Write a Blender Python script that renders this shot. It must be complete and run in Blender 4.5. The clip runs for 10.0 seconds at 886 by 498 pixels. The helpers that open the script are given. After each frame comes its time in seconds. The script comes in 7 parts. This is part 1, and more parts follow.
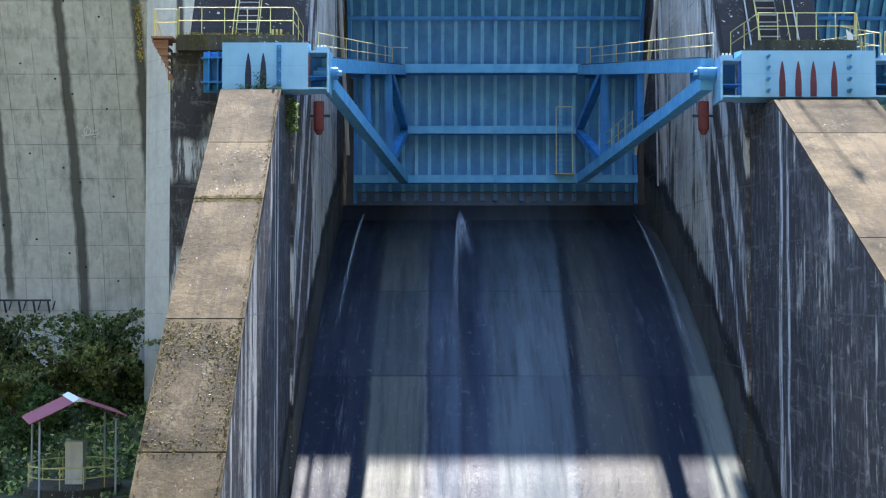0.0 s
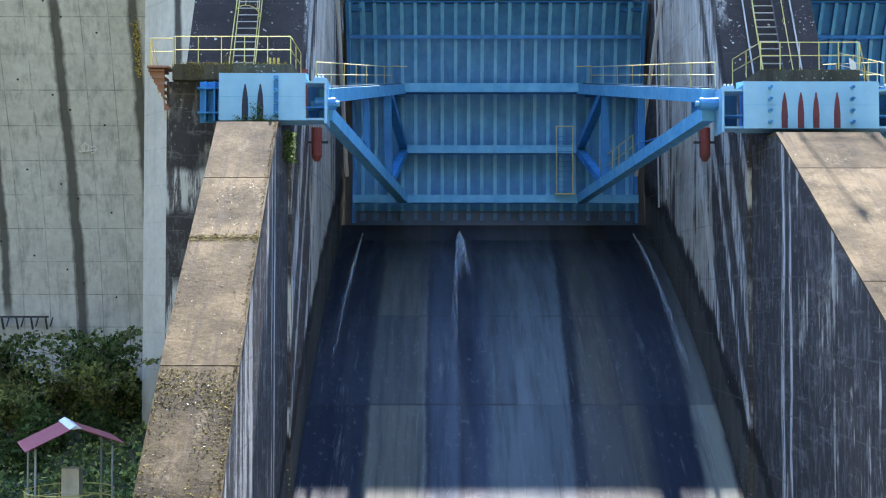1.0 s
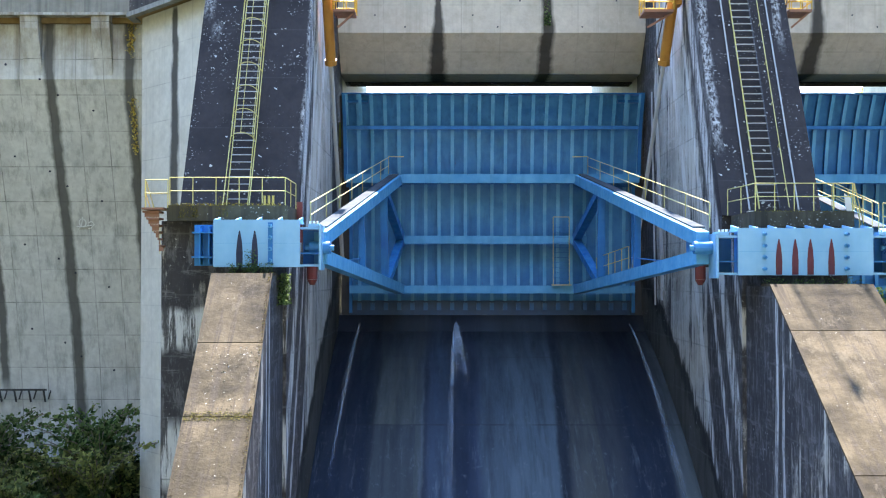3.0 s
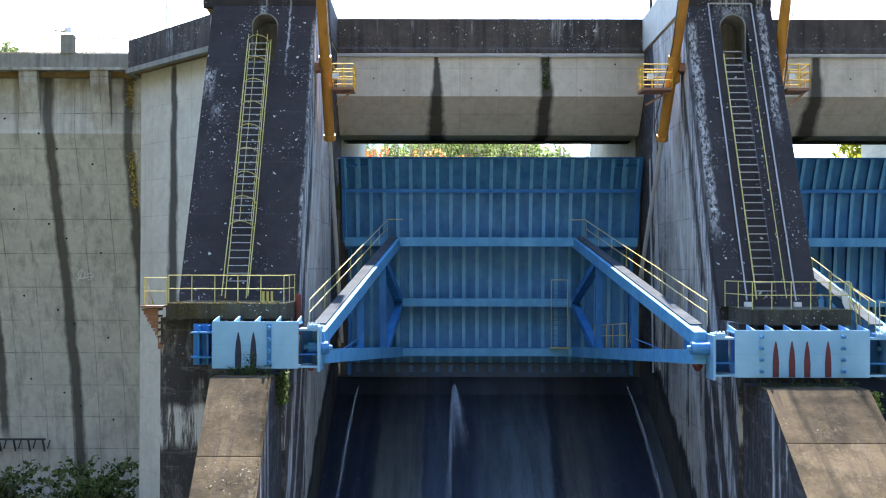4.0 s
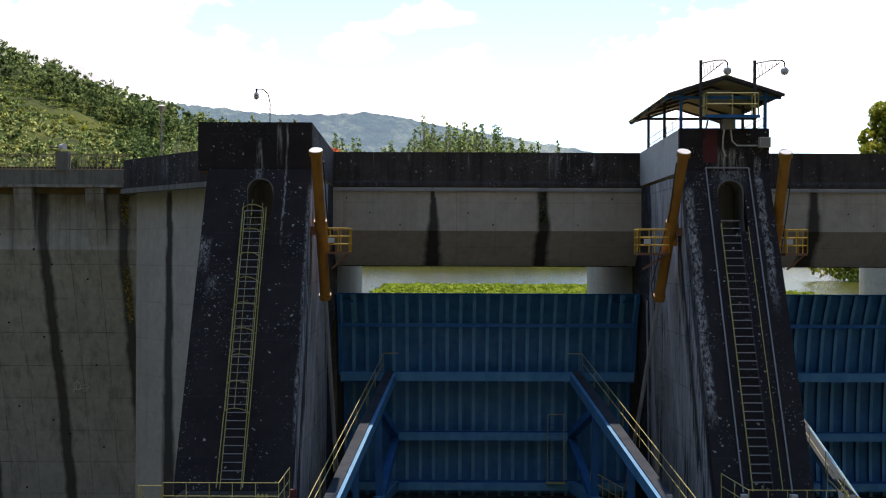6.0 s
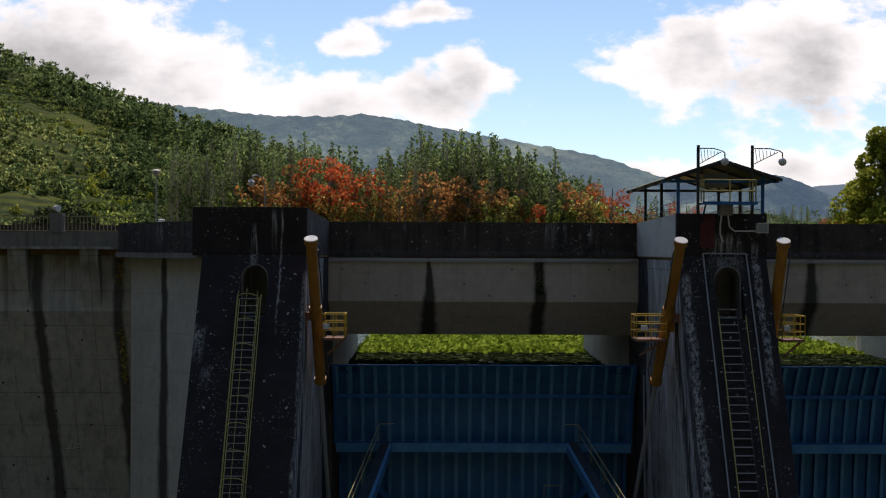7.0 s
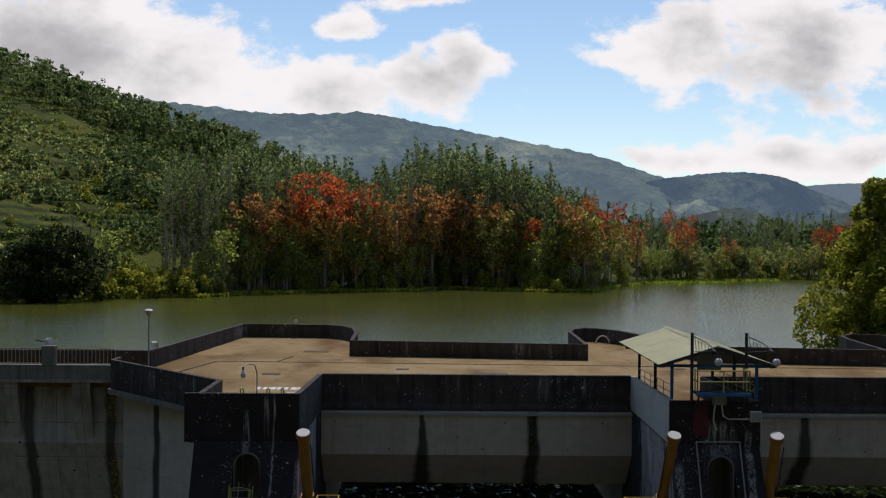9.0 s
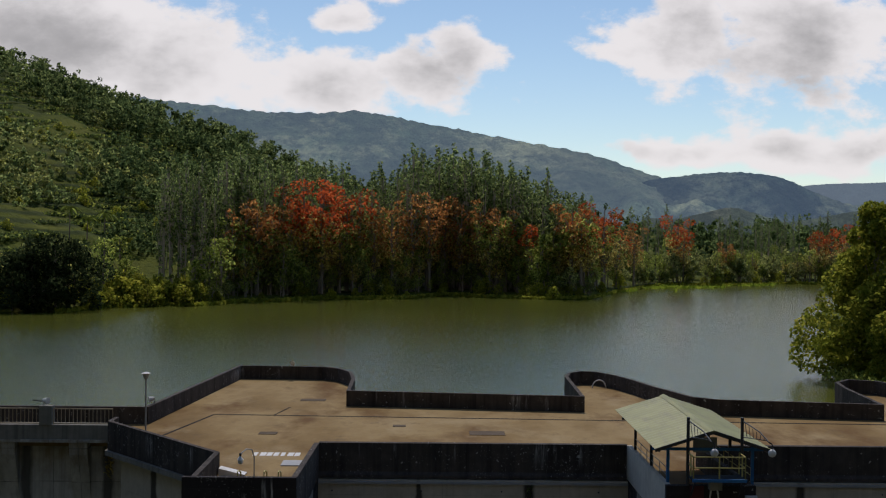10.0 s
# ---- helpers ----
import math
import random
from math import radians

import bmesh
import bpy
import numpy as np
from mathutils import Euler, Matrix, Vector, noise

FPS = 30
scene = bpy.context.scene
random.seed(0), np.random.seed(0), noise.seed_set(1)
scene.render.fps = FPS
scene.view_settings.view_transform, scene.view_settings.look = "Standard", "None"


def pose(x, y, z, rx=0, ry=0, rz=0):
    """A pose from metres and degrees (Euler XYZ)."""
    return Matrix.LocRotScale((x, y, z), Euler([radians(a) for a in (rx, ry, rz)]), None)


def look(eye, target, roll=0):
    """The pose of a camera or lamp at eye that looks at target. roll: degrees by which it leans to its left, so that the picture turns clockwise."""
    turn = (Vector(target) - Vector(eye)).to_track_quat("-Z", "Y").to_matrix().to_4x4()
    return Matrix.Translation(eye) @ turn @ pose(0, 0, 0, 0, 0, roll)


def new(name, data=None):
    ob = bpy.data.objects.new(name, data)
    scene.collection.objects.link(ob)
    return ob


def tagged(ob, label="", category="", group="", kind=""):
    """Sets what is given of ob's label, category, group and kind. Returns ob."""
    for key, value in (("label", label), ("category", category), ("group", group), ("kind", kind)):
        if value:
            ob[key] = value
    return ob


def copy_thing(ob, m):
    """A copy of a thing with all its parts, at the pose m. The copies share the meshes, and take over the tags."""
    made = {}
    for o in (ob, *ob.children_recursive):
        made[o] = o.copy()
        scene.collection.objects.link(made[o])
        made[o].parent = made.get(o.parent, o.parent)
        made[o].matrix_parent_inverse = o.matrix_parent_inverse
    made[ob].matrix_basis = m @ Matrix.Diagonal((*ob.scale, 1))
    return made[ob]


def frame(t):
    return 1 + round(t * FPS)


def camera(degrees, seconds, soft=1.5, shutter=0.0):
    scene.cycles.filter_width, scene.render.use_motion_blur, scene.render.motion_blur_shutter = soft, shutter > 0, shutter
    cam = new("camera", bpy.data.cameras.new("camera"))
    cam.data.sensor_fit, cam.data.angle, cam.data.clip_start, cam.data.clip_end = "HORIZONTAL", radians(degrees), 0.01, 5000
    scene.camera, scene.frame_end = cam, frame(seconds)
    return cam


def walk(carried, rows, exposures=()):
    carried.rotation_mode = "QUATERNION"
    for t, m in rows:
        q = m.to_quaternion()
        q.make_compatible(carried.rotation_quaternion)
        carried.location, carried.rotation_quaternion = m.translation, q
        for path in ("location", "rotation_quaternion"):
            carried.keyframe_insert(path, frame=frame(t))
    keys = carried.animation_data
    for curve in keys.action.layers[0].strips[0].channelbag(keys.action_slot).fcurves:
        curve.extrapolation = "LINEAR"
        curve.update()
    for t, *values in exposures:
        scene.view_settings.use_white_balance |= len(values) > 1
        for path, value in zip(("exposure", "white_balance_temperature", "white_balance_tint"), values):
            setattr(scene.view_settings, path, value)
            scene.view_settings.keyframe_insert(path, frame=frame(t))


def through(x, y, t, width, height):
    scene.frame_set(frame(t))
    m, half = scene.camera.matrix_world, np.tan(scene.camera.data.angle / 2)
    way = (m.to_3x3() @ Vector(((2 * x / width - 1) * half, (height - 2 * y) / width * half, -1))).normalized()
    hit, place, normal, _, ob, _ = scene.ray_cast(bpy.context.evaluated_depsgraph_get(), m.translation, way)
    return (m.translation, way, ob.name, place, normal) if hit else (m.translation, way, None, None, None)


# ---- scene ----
cam = camera(39.4, 10.0, soft=1.15)
METRES, EYE, TILT, LEAN, TURN = 37.0, 9.5, 1.8, 0.0, 0.0
ROWS = [
    (0.0, 0.0, 0.0, 0.0, 0.0, 0.0, -0.0),
    (0.5, 0.0012, -0.0018, 0.0156, 0.03, -0.03, -0.0),
    (1.0, 0.0022, 0.0129, 0.036, 0.04, -0.1, -0.03),
    (1.5, 0.0046, 0.0067, 0.063, 0.07, -0.14, -0.03),
    (2.0, 0.0077, 0.0089, 0.1005, 0.09, -0.25, -0.01),
    (2.5, 0.0087, 0.0135, 0.1467, 0.09, -0.4, -0.01),
    (4.0, 0.0097, 0.0104, 0.3113, 0.04, -0.94, -0.1),
    (4.5, 0.011, 0.0161, 0.3721, 0.01, -1.13, -0.14),
    (5.0, 0.0094, 0.0209, 0.4285, -0.02, -1.32, -0.18),
    (5.5, 0.0107, 0.0181, 0.4874, -0.02, -1.45, -0.2),
    (7.0, 0.0128, 0.0347, 0.6655, -0.19, -1.74, -0.25),
    (7.5, 0.0138, 0.0388, 0.7262, -0.23, -1.9, -0.34),
    (8.0, 0.0131, 0.0434, 0.7911, -0.29, -2.07, -0.35),
    (8.5, 0.0137, 0.0524, 0.8639, -0.34, -2.27, -0.41),
    (9.0, 0.0144, 0.0515, 0.932, -0.39, -2.47, -0.47),
    (9.5, 0.013, 0.0532, 0.9914, -0.47, -2.63, -0.55),
    (10.0, 0.013, 0.054, 1.053, -0.53, -2.80, -0.60),
]
EXPOSURES = [(0.0, 3.25, 6300, 14), (1.0, 3.38, 6300, 14), (2.5, 3.55, 6300, 15), (4.0, 2.88, 6500, 16), (4.5, 2.4, 6550, 18), (5.0, 1.83, 6600, 20), (5.7, 0.98, 6750, 20), (6.8, -0.18, 6850, 18), (7.2, -0.40, 6850, 17), (8.0, -0.50, 6800, 16), (8.5, -0.50, 6750, 16), (9.5, -0.62, 6700, 16), (10.0, -0.72, 6700, 16)]
walk(cam, [(t, pose(0, 0, EYE, TILT, LEAN, TURN) @ pose(METRES * x, METRES * y, METRES * z, 90 + pitch, roll, yaw)) for t, x, y, z, yaw, pitch, roll in ROWS], EXPOSURES)

# ---- sun and sky ----
SUN_UP = 55.8
sun = new("sun", bpy.data.lights.new("sun", "SUN"))
sun.data.energy, sun.data.angle, sun.data.color = 3.4, radians(0.6), (1.0, 0.95, 0.87)
sun.matrix_world = look((0, 200 * math.cos(radians(SUN_UP)), 200 * math.sin(radians(SUN_UP))), (0, 0, 0))

world = bpy.data.worlds.new("world")
scene.world = world
world.use_nodes = True
wt = world.node_tree
wt.nodes.clear()


def wn(kind, **props):
    n = wt.nodes.new(kind)
    for key, value in props.items():
        if key == "operation":
            n.operation = value
        elif key == "blend_type":
            n.blend_type = value
    return n


def wmath(op, a, b=0.0, c=0.0):
    n = wn("ShaderNodeMath", operation=op)
    for i, v in enumerate((a, b, c)):
        if isinstance(v, (int, float)):
            n.inputs[i].default_value = v
        else:
            wt.links.new(v, n.inputs[i])
    return n.outputs[0]


sky = wn("ShaderNodeTexSky")
sky.sky_type, sky.sun_disc = "NISHITA", False
sky.sun_elevation, sky.sun_rotation = radians(SUN_UP), 0.0
sky.altitude, sky.air_density, sky.dust_density, sky.ozone_density = 900.0, 1.0, 0.1, 2.4
geo = wn("ShaderNodeTexCoord")
split = wn("ShaderNodeSeparateXYZ")
wt.links.new(geo.outputs["Generated"], split.inputs[0])
ahead = wmath("MAXIMUM", wmath("ABSOLUTE", split.outputs[1]), 0.15)
sky_u, sky_v = wmath("DIVIDE", split.outputs[0], ahead), wmath("DIVIDE", split.outputs[2], ahead)
# clouds: soft banks, broken up by noise
BANKS = [(-0.31, 0.147, 0.15, 0.066), (-0.42, 0.127, 0.14, 0.06), (-0.2, 0.125, 0.1, 0.04), (-0.09, 0.115, 0.08, 0.03), (-0.01, 0.117, 0.055, 0.026), (0.03, 0.133, 0.036, 0.028), (-0.062, 0.167, 0.022, 0.017), (-0.012, 0.189, 0.034, 0.013), (0.17, 0.149, 0.04, 0.012), (0.2, 0.157, 0.05, 0.04), (0.3, 0.162, 0.1, 0.066), (0.2, 0.063, 0.06, 0.012), (0.3, 0.067, 0.12, 0.02), (-0.8, 0.2, 0.3, 0.09), (0.8, 0.22, 0.3, 0.1), (0.1, 0.6, 0.4, 0.12), (-0.7, 0.75, 0.4, 0.2)]
warp = wn("ShaderNodeTexNoise")
warp.inputs["Scale"].default_value, warp.inputs["Detail"].default_value = 9.0, 4.0
wt.links.new(geo.outputs["Generated"], warp.inputs["Vector"])
warp_xyz = wn("ShaderNodeSeparateColor")
wt.links.new(warp.outputs["Color"], warp_xyz.inputs[0])
cu = wmath("ADD", sky_u, wmath("MULTIPLY", wmath("SUBTRACT", warp_xyz.outputs[0], 0.5), 0.10))
cv = wmath("ADD", sky_v, wmath("MULTIPLY", wmath("SUBTRACT", warp_xyz.outputs[1], 0.5), 0.055))
bank = None
for bu, bv, wu, wv in BANKS:
    du = wmath("DIVIDE", wmath("SUBTRACT", cu, bu), wu)
    dv = wmath("DIVIDE", wmath("SUBTRACT", cv, bv), wv)
    g = wmath("EXPONENT", wmath("MULTIPLY", wmath("ADD", wmath("MULTIPLY", du, du), wmath("MULTIPLY", dv, dv)), -0.9))
    bank = g if bank is None else wmath("MAXIMUM", bank, g)
at_sky = wn("ShaderNodeCombineXYZ")
wt.links.new(sky_u, at_sky.inputs[0])
wt.links.new(wmath("MULTIPLY", sky_v, 1.6), at_sky.inputs[1])
billow = wn("ShaderNodeTexNoise")
billow.inputs["Scale"].default_value, billow.inputs["Detail"].default_value, billow.inputs["Roughness"].default_value = 19.0, 8.0, 0.62
wt.links.new(at_sky.outputs[0], billow.inputs["Vector"])
cover = wmath("ADD", bank, wmath("MULTIPLY", wmath("SUBTRACT", billow.outputs[0], 0.5), 1.8))
mask = wn("ShaderNodeMapRange")
mask.interpolation_type = "SMOOTHSTEP"
mask.inputs["From Min"].default_value, mask.inputs["From Max"].default_value = 0.30, 0.66
wt.links.new(cover, mask.inputs["Value"])
thick = wn("ShaderNodeMapRange")
belly = wn("ShaderNodeTexNoise")
belly.inputs["Scale"].default_value, belly.inputs["Detail"].default_value, belly.inputs["Roughness"].default_value = 7.5, 6.0, 0.56
wt.links.new(at_sky.outputs[0], belly.inputs["Vector"])
thick.interpolation_type = "SMOOTHSTEP"
thick.inputs["From Min"].default_value, thick.inputs["From Max"].default_value = 0.60, 1.30
thick.inputs["To Min"].default_value, thick.inputs["To Max"].default_value = 1.0, 0.46
depth_in = wmath("ADD", wmath("MULTIPLY", bank, 0.70), wmath("MULTIPLY", wmath("SUBTRACT", billow.outputs[0], 0.5), 0.45))
wt.links.new(wmath("ADD", depth_in, wmath("MULTIPLY", wmath("SUBTRACT", belly.outputs[0], 0.36), 1.7)), thick.inputs["Value"])
cloud_col = wn("ShaderNodeVectorMath", operation="SCALE")
cloud_col.inputs[0].default_value = (12.4, 12.5, 12.6)
wt.links.new(thick.outputs[0], cloud_col.inputs["Scale"])
mixed = wn("ShaderNodeMix")
mixed.data_type = "RGBA"
wt.links.new(wmath("MULTIPLY", mask.outputs[0], 0.96), mixed.inputs["Factor"])
clear = wn("ShaderNodeVectorMath", operation="MULTIPLY")
clear.inputs[1].default_value = (1.45, 1.52, 1.50)
wt.links.new(sky.outputs[0], clear.inputs[0])
wt.links.new(clear.outputs[0], mixed.inputs["A"])
wt.links.new(cloud_col.outputs[0], mixed.inputs["B"])
back = wn("ShaderNodeBackground")
back.inputs["Strength"].default_value = 0.105
wt.links.new(mixed.outputs["Result"], back.inputs["Color"])
wt.links.new(back.outputs[0], wn("ShaderNodeOutputWorld").inputs["Surface"])

# ---- materials ----
def ramp_node(nt, stops):
    r = nt.nodes.new("ShaderNodeValToRGB")
    r.color_ramp.elements[0].position, r.color_ramp.elements[0].color = stops[0][0], (*stops[0][1], 1)
    r.color_ramp.elements[1].position, r.color_ramp.elements[1].color = stops[-1][0], (*stops[-1][1], 1)
    for p, c in stops[1:-1]:
        r.color_ramp.elements.new(p).color = (*c, 1)
    return r


class Mat:
    """A small builder for node materials, in world metres."""

    def __init__(self, name, rough=0.8, metal=0.0):
        self.m = bpy.data.materials.new(name)
        self.m.use_nodes = True
        self.nt = self.m.node_tree
        self.b = self.nt.nodes["Principled BSDF"]
        self.b.inputs["Roughness"].default_value, self.b.inputs["Metallic"].default_value = rough, metal
        self.b.inputs["Specular IOR Level"].default_value = 0.5 if rough < 0.75 else 0.08
        self.geo = self.nt.nodes.new("ShaderNodeNewGeometry")
        self.col = None

    def link(self, a, b):
        self.nt.links.new(a, b)

    def noise(self, scale, stretch=(1, 1, 1), detail=5, rough=0.6, shift=(0, 0, 0)):
        mp = self.nt.nodes.new("ShaderNodeMapping")
        mp.inputs["Scale"].default_value, mp.inputs["Location"].default_value = stretch, shift
        self.link(self.geo.outputs["Position"], mp.inputs["Vector"])
        n = self.nt.nodes.new("ShaderNodeTexNoise")
        n.inputs["Scale"].default_value, n.inputs["Detail"].default_value, n.inputs["Roughness"].default_value = scale, detail, rough
        self.link(mp.outputs[0], n.inputs["Vector"])
        return n.outputs[0]

    def remap(self, v, a, b, c=0.0, d=1.0):
        r = self.nt.nodes.new("ShaderNodeMapRange")
        for k, x in (("From Min", a), ("From Max", b), ("To Min", c), ("To Max", d)):
            r.inputs[k].default_value = x
        self.link(v, r.inputs["Value"])
        return r.outputs[0]

    def math(self, op, a, b=0.0):
        n = self.nt.nodes.new("ShaderNodeMath")
        n.operation = op
        for i, v in enumerate((a, b)):
            if isinstance(v, (int, float)):
                n.inputs[i].default_value = v
            else:
                self.link(v, n.inputs[i])
        return n.outputs[0]

    def cells(self, dx, dy, shift=0.0):
        """A tone for each slab of a floor that is laid out in x and y."""
        n = self.nt.nodes.new("ShaderNodeTexWhiteNoise")
        n.noise_dimensions = "2D"
        c = self.nt.nodes.new("ShaderNodeCombineXYZ")
        for i, d in ((0, dx), (1, dy)):
            self.link(self.math("FLOOR", self.math("DIVIDE", self.math("ADD", self.axis(i), 300.0 + shift), d)), c.inputs[i])
        self.link(c.outputs[0], n.inputs["Vector"])
        return n.outputs[0]

    def axis(self, i):
        s = self.nt.nodes.new("ShaderNodeSeparateXYZ")
        self.link(self.geo.outputs["Position"], s.inputs[0])
        return s.outputs[i]

    def ramp(self, v, *stops):
        r = ramp_node(self.nt, stops)
        self.link(v, r.inputs[0])
        self.col = r.outputs[0]
        return self

    def over(self, factor, colour, blend="MIX"):
        """Lay a colour over what is there, by a factor."""
        x = self.nt.nodes.new("ShaderNodeMix")
        x.data_type, x.blend_type = "RGBA", blend
        if isinstance(factor, (int, float)):
            x.inputs["Factor"].default_value = factor
        else:
            self.link(factor, x.inputs["Factor"])
        self.link(self.col, x.inputs["A"])
        if isinstance(colour, tuple):
            x.inputs["B"].default_value = (*colour, 1)
        else:
            self.link(colour, x.inputs["B"])
        self.col = x.outputs["Result"]
        return self

    def vary(self, amount=0.2):
        """A tone for each object."""
        info = self.nt.nodes.new("ShaderNodeObjectInfo")
        h = self.nt.nodes.new("ShaderNodeHueSaturation")
        self.link(self.remap(info.outputs["Random"], 0, 1, 1 - amount, 1 + amount), h.inputs["Value"])
        self.link(self.col, h.inputs["Color"])
        self.col = h.outputs[0]
        return self

    def bump(self, v, strength=0.3, distance=0.03):
        n = self.nt.nodes.new("ShaderNodeBump")
        n.inputs["Strength"].default_value, n.inputs["Distance"].default_value = strength, distance
        self.link(v, n.inputs["Height"])
        self.link(n.outputs[0], self.b.inputs["Normal"])
        return self

    def rough(self, v):
        self.link(v, self.b.inputs["Roughness"])
        return self

    def done(self):
        if self.col is not None:
            self.link(self.col, self.b.inputs["Base Color"])
        return self.m


def marks(m, list_of_marks, colour, soft=0.35, wave=0.5, broken=None):
    """Stains that run down a wall: rows of (x at the top, lean per metre, half width, widening per metre, top z, bottom z)."""
    x, z = m.axis(0), m.axis(2)
    wob = m.math("MULTIPLY", m.math("SUBTRACT", m.noise(0.5, detail=6, shift=(0, 0, 9)), 0.5), wave)
    fray = m.math("MULTIPLY", m.math("SUBTRACT", m.noise(2.2, (1, 1, 0.25), 5), 0.5), 0.7)
    total = None
    for x0, lean, half, widen, ztop, zbot in list_of_marks:
        down = m.math("SUBTRACT", ztop, z)
        mid = m.math("ADD", m.math("MULTIPLY", down, lean), x0)
        off = m.math("ABSOLUTE", m.math("ADD", m.math("SUBTRACT", x, mid), wob))
        wide = m.math("MAXIMUM", m.math("ADD", m.math("MULTIPLY", down, widen), half), 0.02)
        body = m.remap(m.math("ADD", m.math("DIVIDE", off, wide), fray), 1.0 - soft, 1.0 + soft, 1.0, 0.0)
        body = m.math("MULTIPLY", body, m.remap(z, zbot, zbot + 1.5, 0, 1))
        body = m.math("MULTIPLY", body, m.remap(z, ztop - 0.2, ztop + 0.2, 1, 0))
        total = body if total is None else m.math("MAXIMUM", total, body)
    if broken is not None:
        total = m.math("MULTIPLY", total, broken)
    m.over(m.math("MULTIPLY", total, 0.88), colour)
    return m


def form_lines(m, dx, dz, depth=0.25):
    """The faint lattice that shuttering leaves in a wall."""
    lines = None
    for i, d in ((0, dx), (2, dz)):
        w = m.math("PINGPONG", m.math("ADD", m.axis(i), 300.0), d / 2)
        l = m.remap(w, 0.0, 0.05, 1, 0)
        lines = l if lines is None else m.math("MAXIMUM", lines, l)
    m.over(m.math("MULTIPLY", m.math("MULTIPLY", lines, m.remap(m.noise(0.6), 0.35, 0.65, 0.1, 1)), depth), (0.12, 0.12, 0.115))
    return m


def concrete(name, light, mid, dark, streak=0.5, dirt=0.5, lichen=0.0, rough=0.88, soot=(0.03, 0.03, 0.035), shift=0.0, fine=2.2, stains=(), stain_colour=(0.045, 0.045, 0.045), lattice=None, drips=(), vary=0.0, ochre=None):
    """Cast concrete: mottled, with rain streaks down it, soot and pale lichen spots."""
    m = Mat(name, rough)
    sh = (shift, shift * 0.7, shift * 0.3)
    m.ramp(m.noise(0.35, detail=8, shift=sh), (0.32, mid), (0.55, light), (0.72, mid))
    m.over(m.remap(m.noise(fine, detail=6), 0.35, 0.75, 0.0, 0.35), dark)
    m.over(m.remap(m.noise(1.3, (1.5, 1.5, 0.03), 7, 0.68, sh), 0.62 - 0.24 * streak, 0.86 - 0.24 * streak, 0.0, 0.9 * min(1, streak * 1.5)), dark)
    m.over(m.remap(m.noise(0.9, (1.7, 1.7, 0.07), 8, 0.7, (7 + shift, 3, 1)), 0.66 - 0.3 * dirt, 0.82 - 0.3 * dirt, 0.0, min(1, 1.2 * dirt)), soot)
    if lichen:
        m.over(m.remap(m.noise(4.5, detail=2, rough=0.4, shift=(3, 9, 4)), 0.74 - 0.06 * lichen, 0.76 - 0.06 * lichen, 0, 0.8), (0.5, 0.5, 0.47))
        m.over(m.math("MULTIPLY", m.remap(m.noise(11.0, detail=1, rough=0.3, shift=(1, 5, 8)), 0.68, 0.70, 0, 0.7), m.remap(m.noise(0.5, detail=3), 0.5, 0.62, 0, 1)), (0.45, 0.45, 0.43))
    if ochre:
        m.over(m.math("MULTIPLY", m.remap(m.axis(2), ochre[0], ochre[1], 0, 1), m.remap(m.noise(0.8, (1, 1, 0.3), 8, 0.7, (3, 3, 9)), 0.4, 0.62, 0.1, 0.75)), (0.17, 0.125, 0.07))
    if lattice:
        form_lines(m, *lattice)
    if stains:
        marks(m, stains, stain_colour)
    if drips:
        marks(m, drips, (0.42, 0.42, 0.41), 0.45, 0.3, m.remap(m.noise(3.2, (2.5, 2.5, 0.2), 9, 0.75), 0.44, 0.58, 0, 1))
    if vary:
        m.vary(vary)
    m.bump(m.noise(6.0, detail=6), 0.35, 0.04)
    return m.done()


def paint(name, base, worn, rough=0.45, rust=0.15, grime=0.3, gloss=0.4):
    """Painted steel with fading, grime running down and a little rust."""
    m = Mat(name, rough)
    m.ramp(m.noise(0.8, detail=6), (0.3, base), (0.7, worn))
    m.over(m.remap(m.noise(1.6, (1.5, 1.5, 0.15), 6), 0.5, 0.8, 0, grime), tuple(c * 0.45 for c in base))
    m.over(m.remap(m.noise(2.8, detail=7, shift=(5, 1, 2)), 0.72 - 0.1 * rust, 0.8 - 0.1 * rust, 0, 0.8), (0.13, 0.06, 0.035))
    m.rough(m.remap(m.noise(3.0), 0.3, 0.7, rough - 0.1, rough + 0.2))
    m.b.inputs["Specular IOR Level"].default_value = gloss
    m.bump(m.noise(14, detail=3), 0.1, 0.01)
    return m.done()


DAM_FACE = concrete("dam_face_concrete", (0.60, 0.595, 0.555), (0.49, 0.485, 0.45), (0.23, 0.225, 0.21), streak=0.56, dirt=0.22, soot=(0.09, 0.085, 0.075), ochre=(29.0, 33.5), lattice=(1.9, 2.35, 0.95), stains=((-26.3, 0.012, 0.34, 0.002, 34, 3), (-20.9, 0.0, 0.35, 0.0, 34, 14), (-31.3, 0, 0.3, 0, 34, 8)), stain_colour=(0.07, 0.068, 0.063))
WING = concrete("wing_concrete", (0.62, 0.585, 0.505), (0.52, 0.49, 0.42), (0.33, 0.305, 0.26), streak=0.40, dirt=0.12, soot=(0.12, 0.115, 0.10), shift=11, lattice=(9.0, 2.35, 0.35), stains=((-16.6, 0.0, 0.20, 0.016, 33.7, 2),), stain_colour=(0.030, 0.029, 0.029))
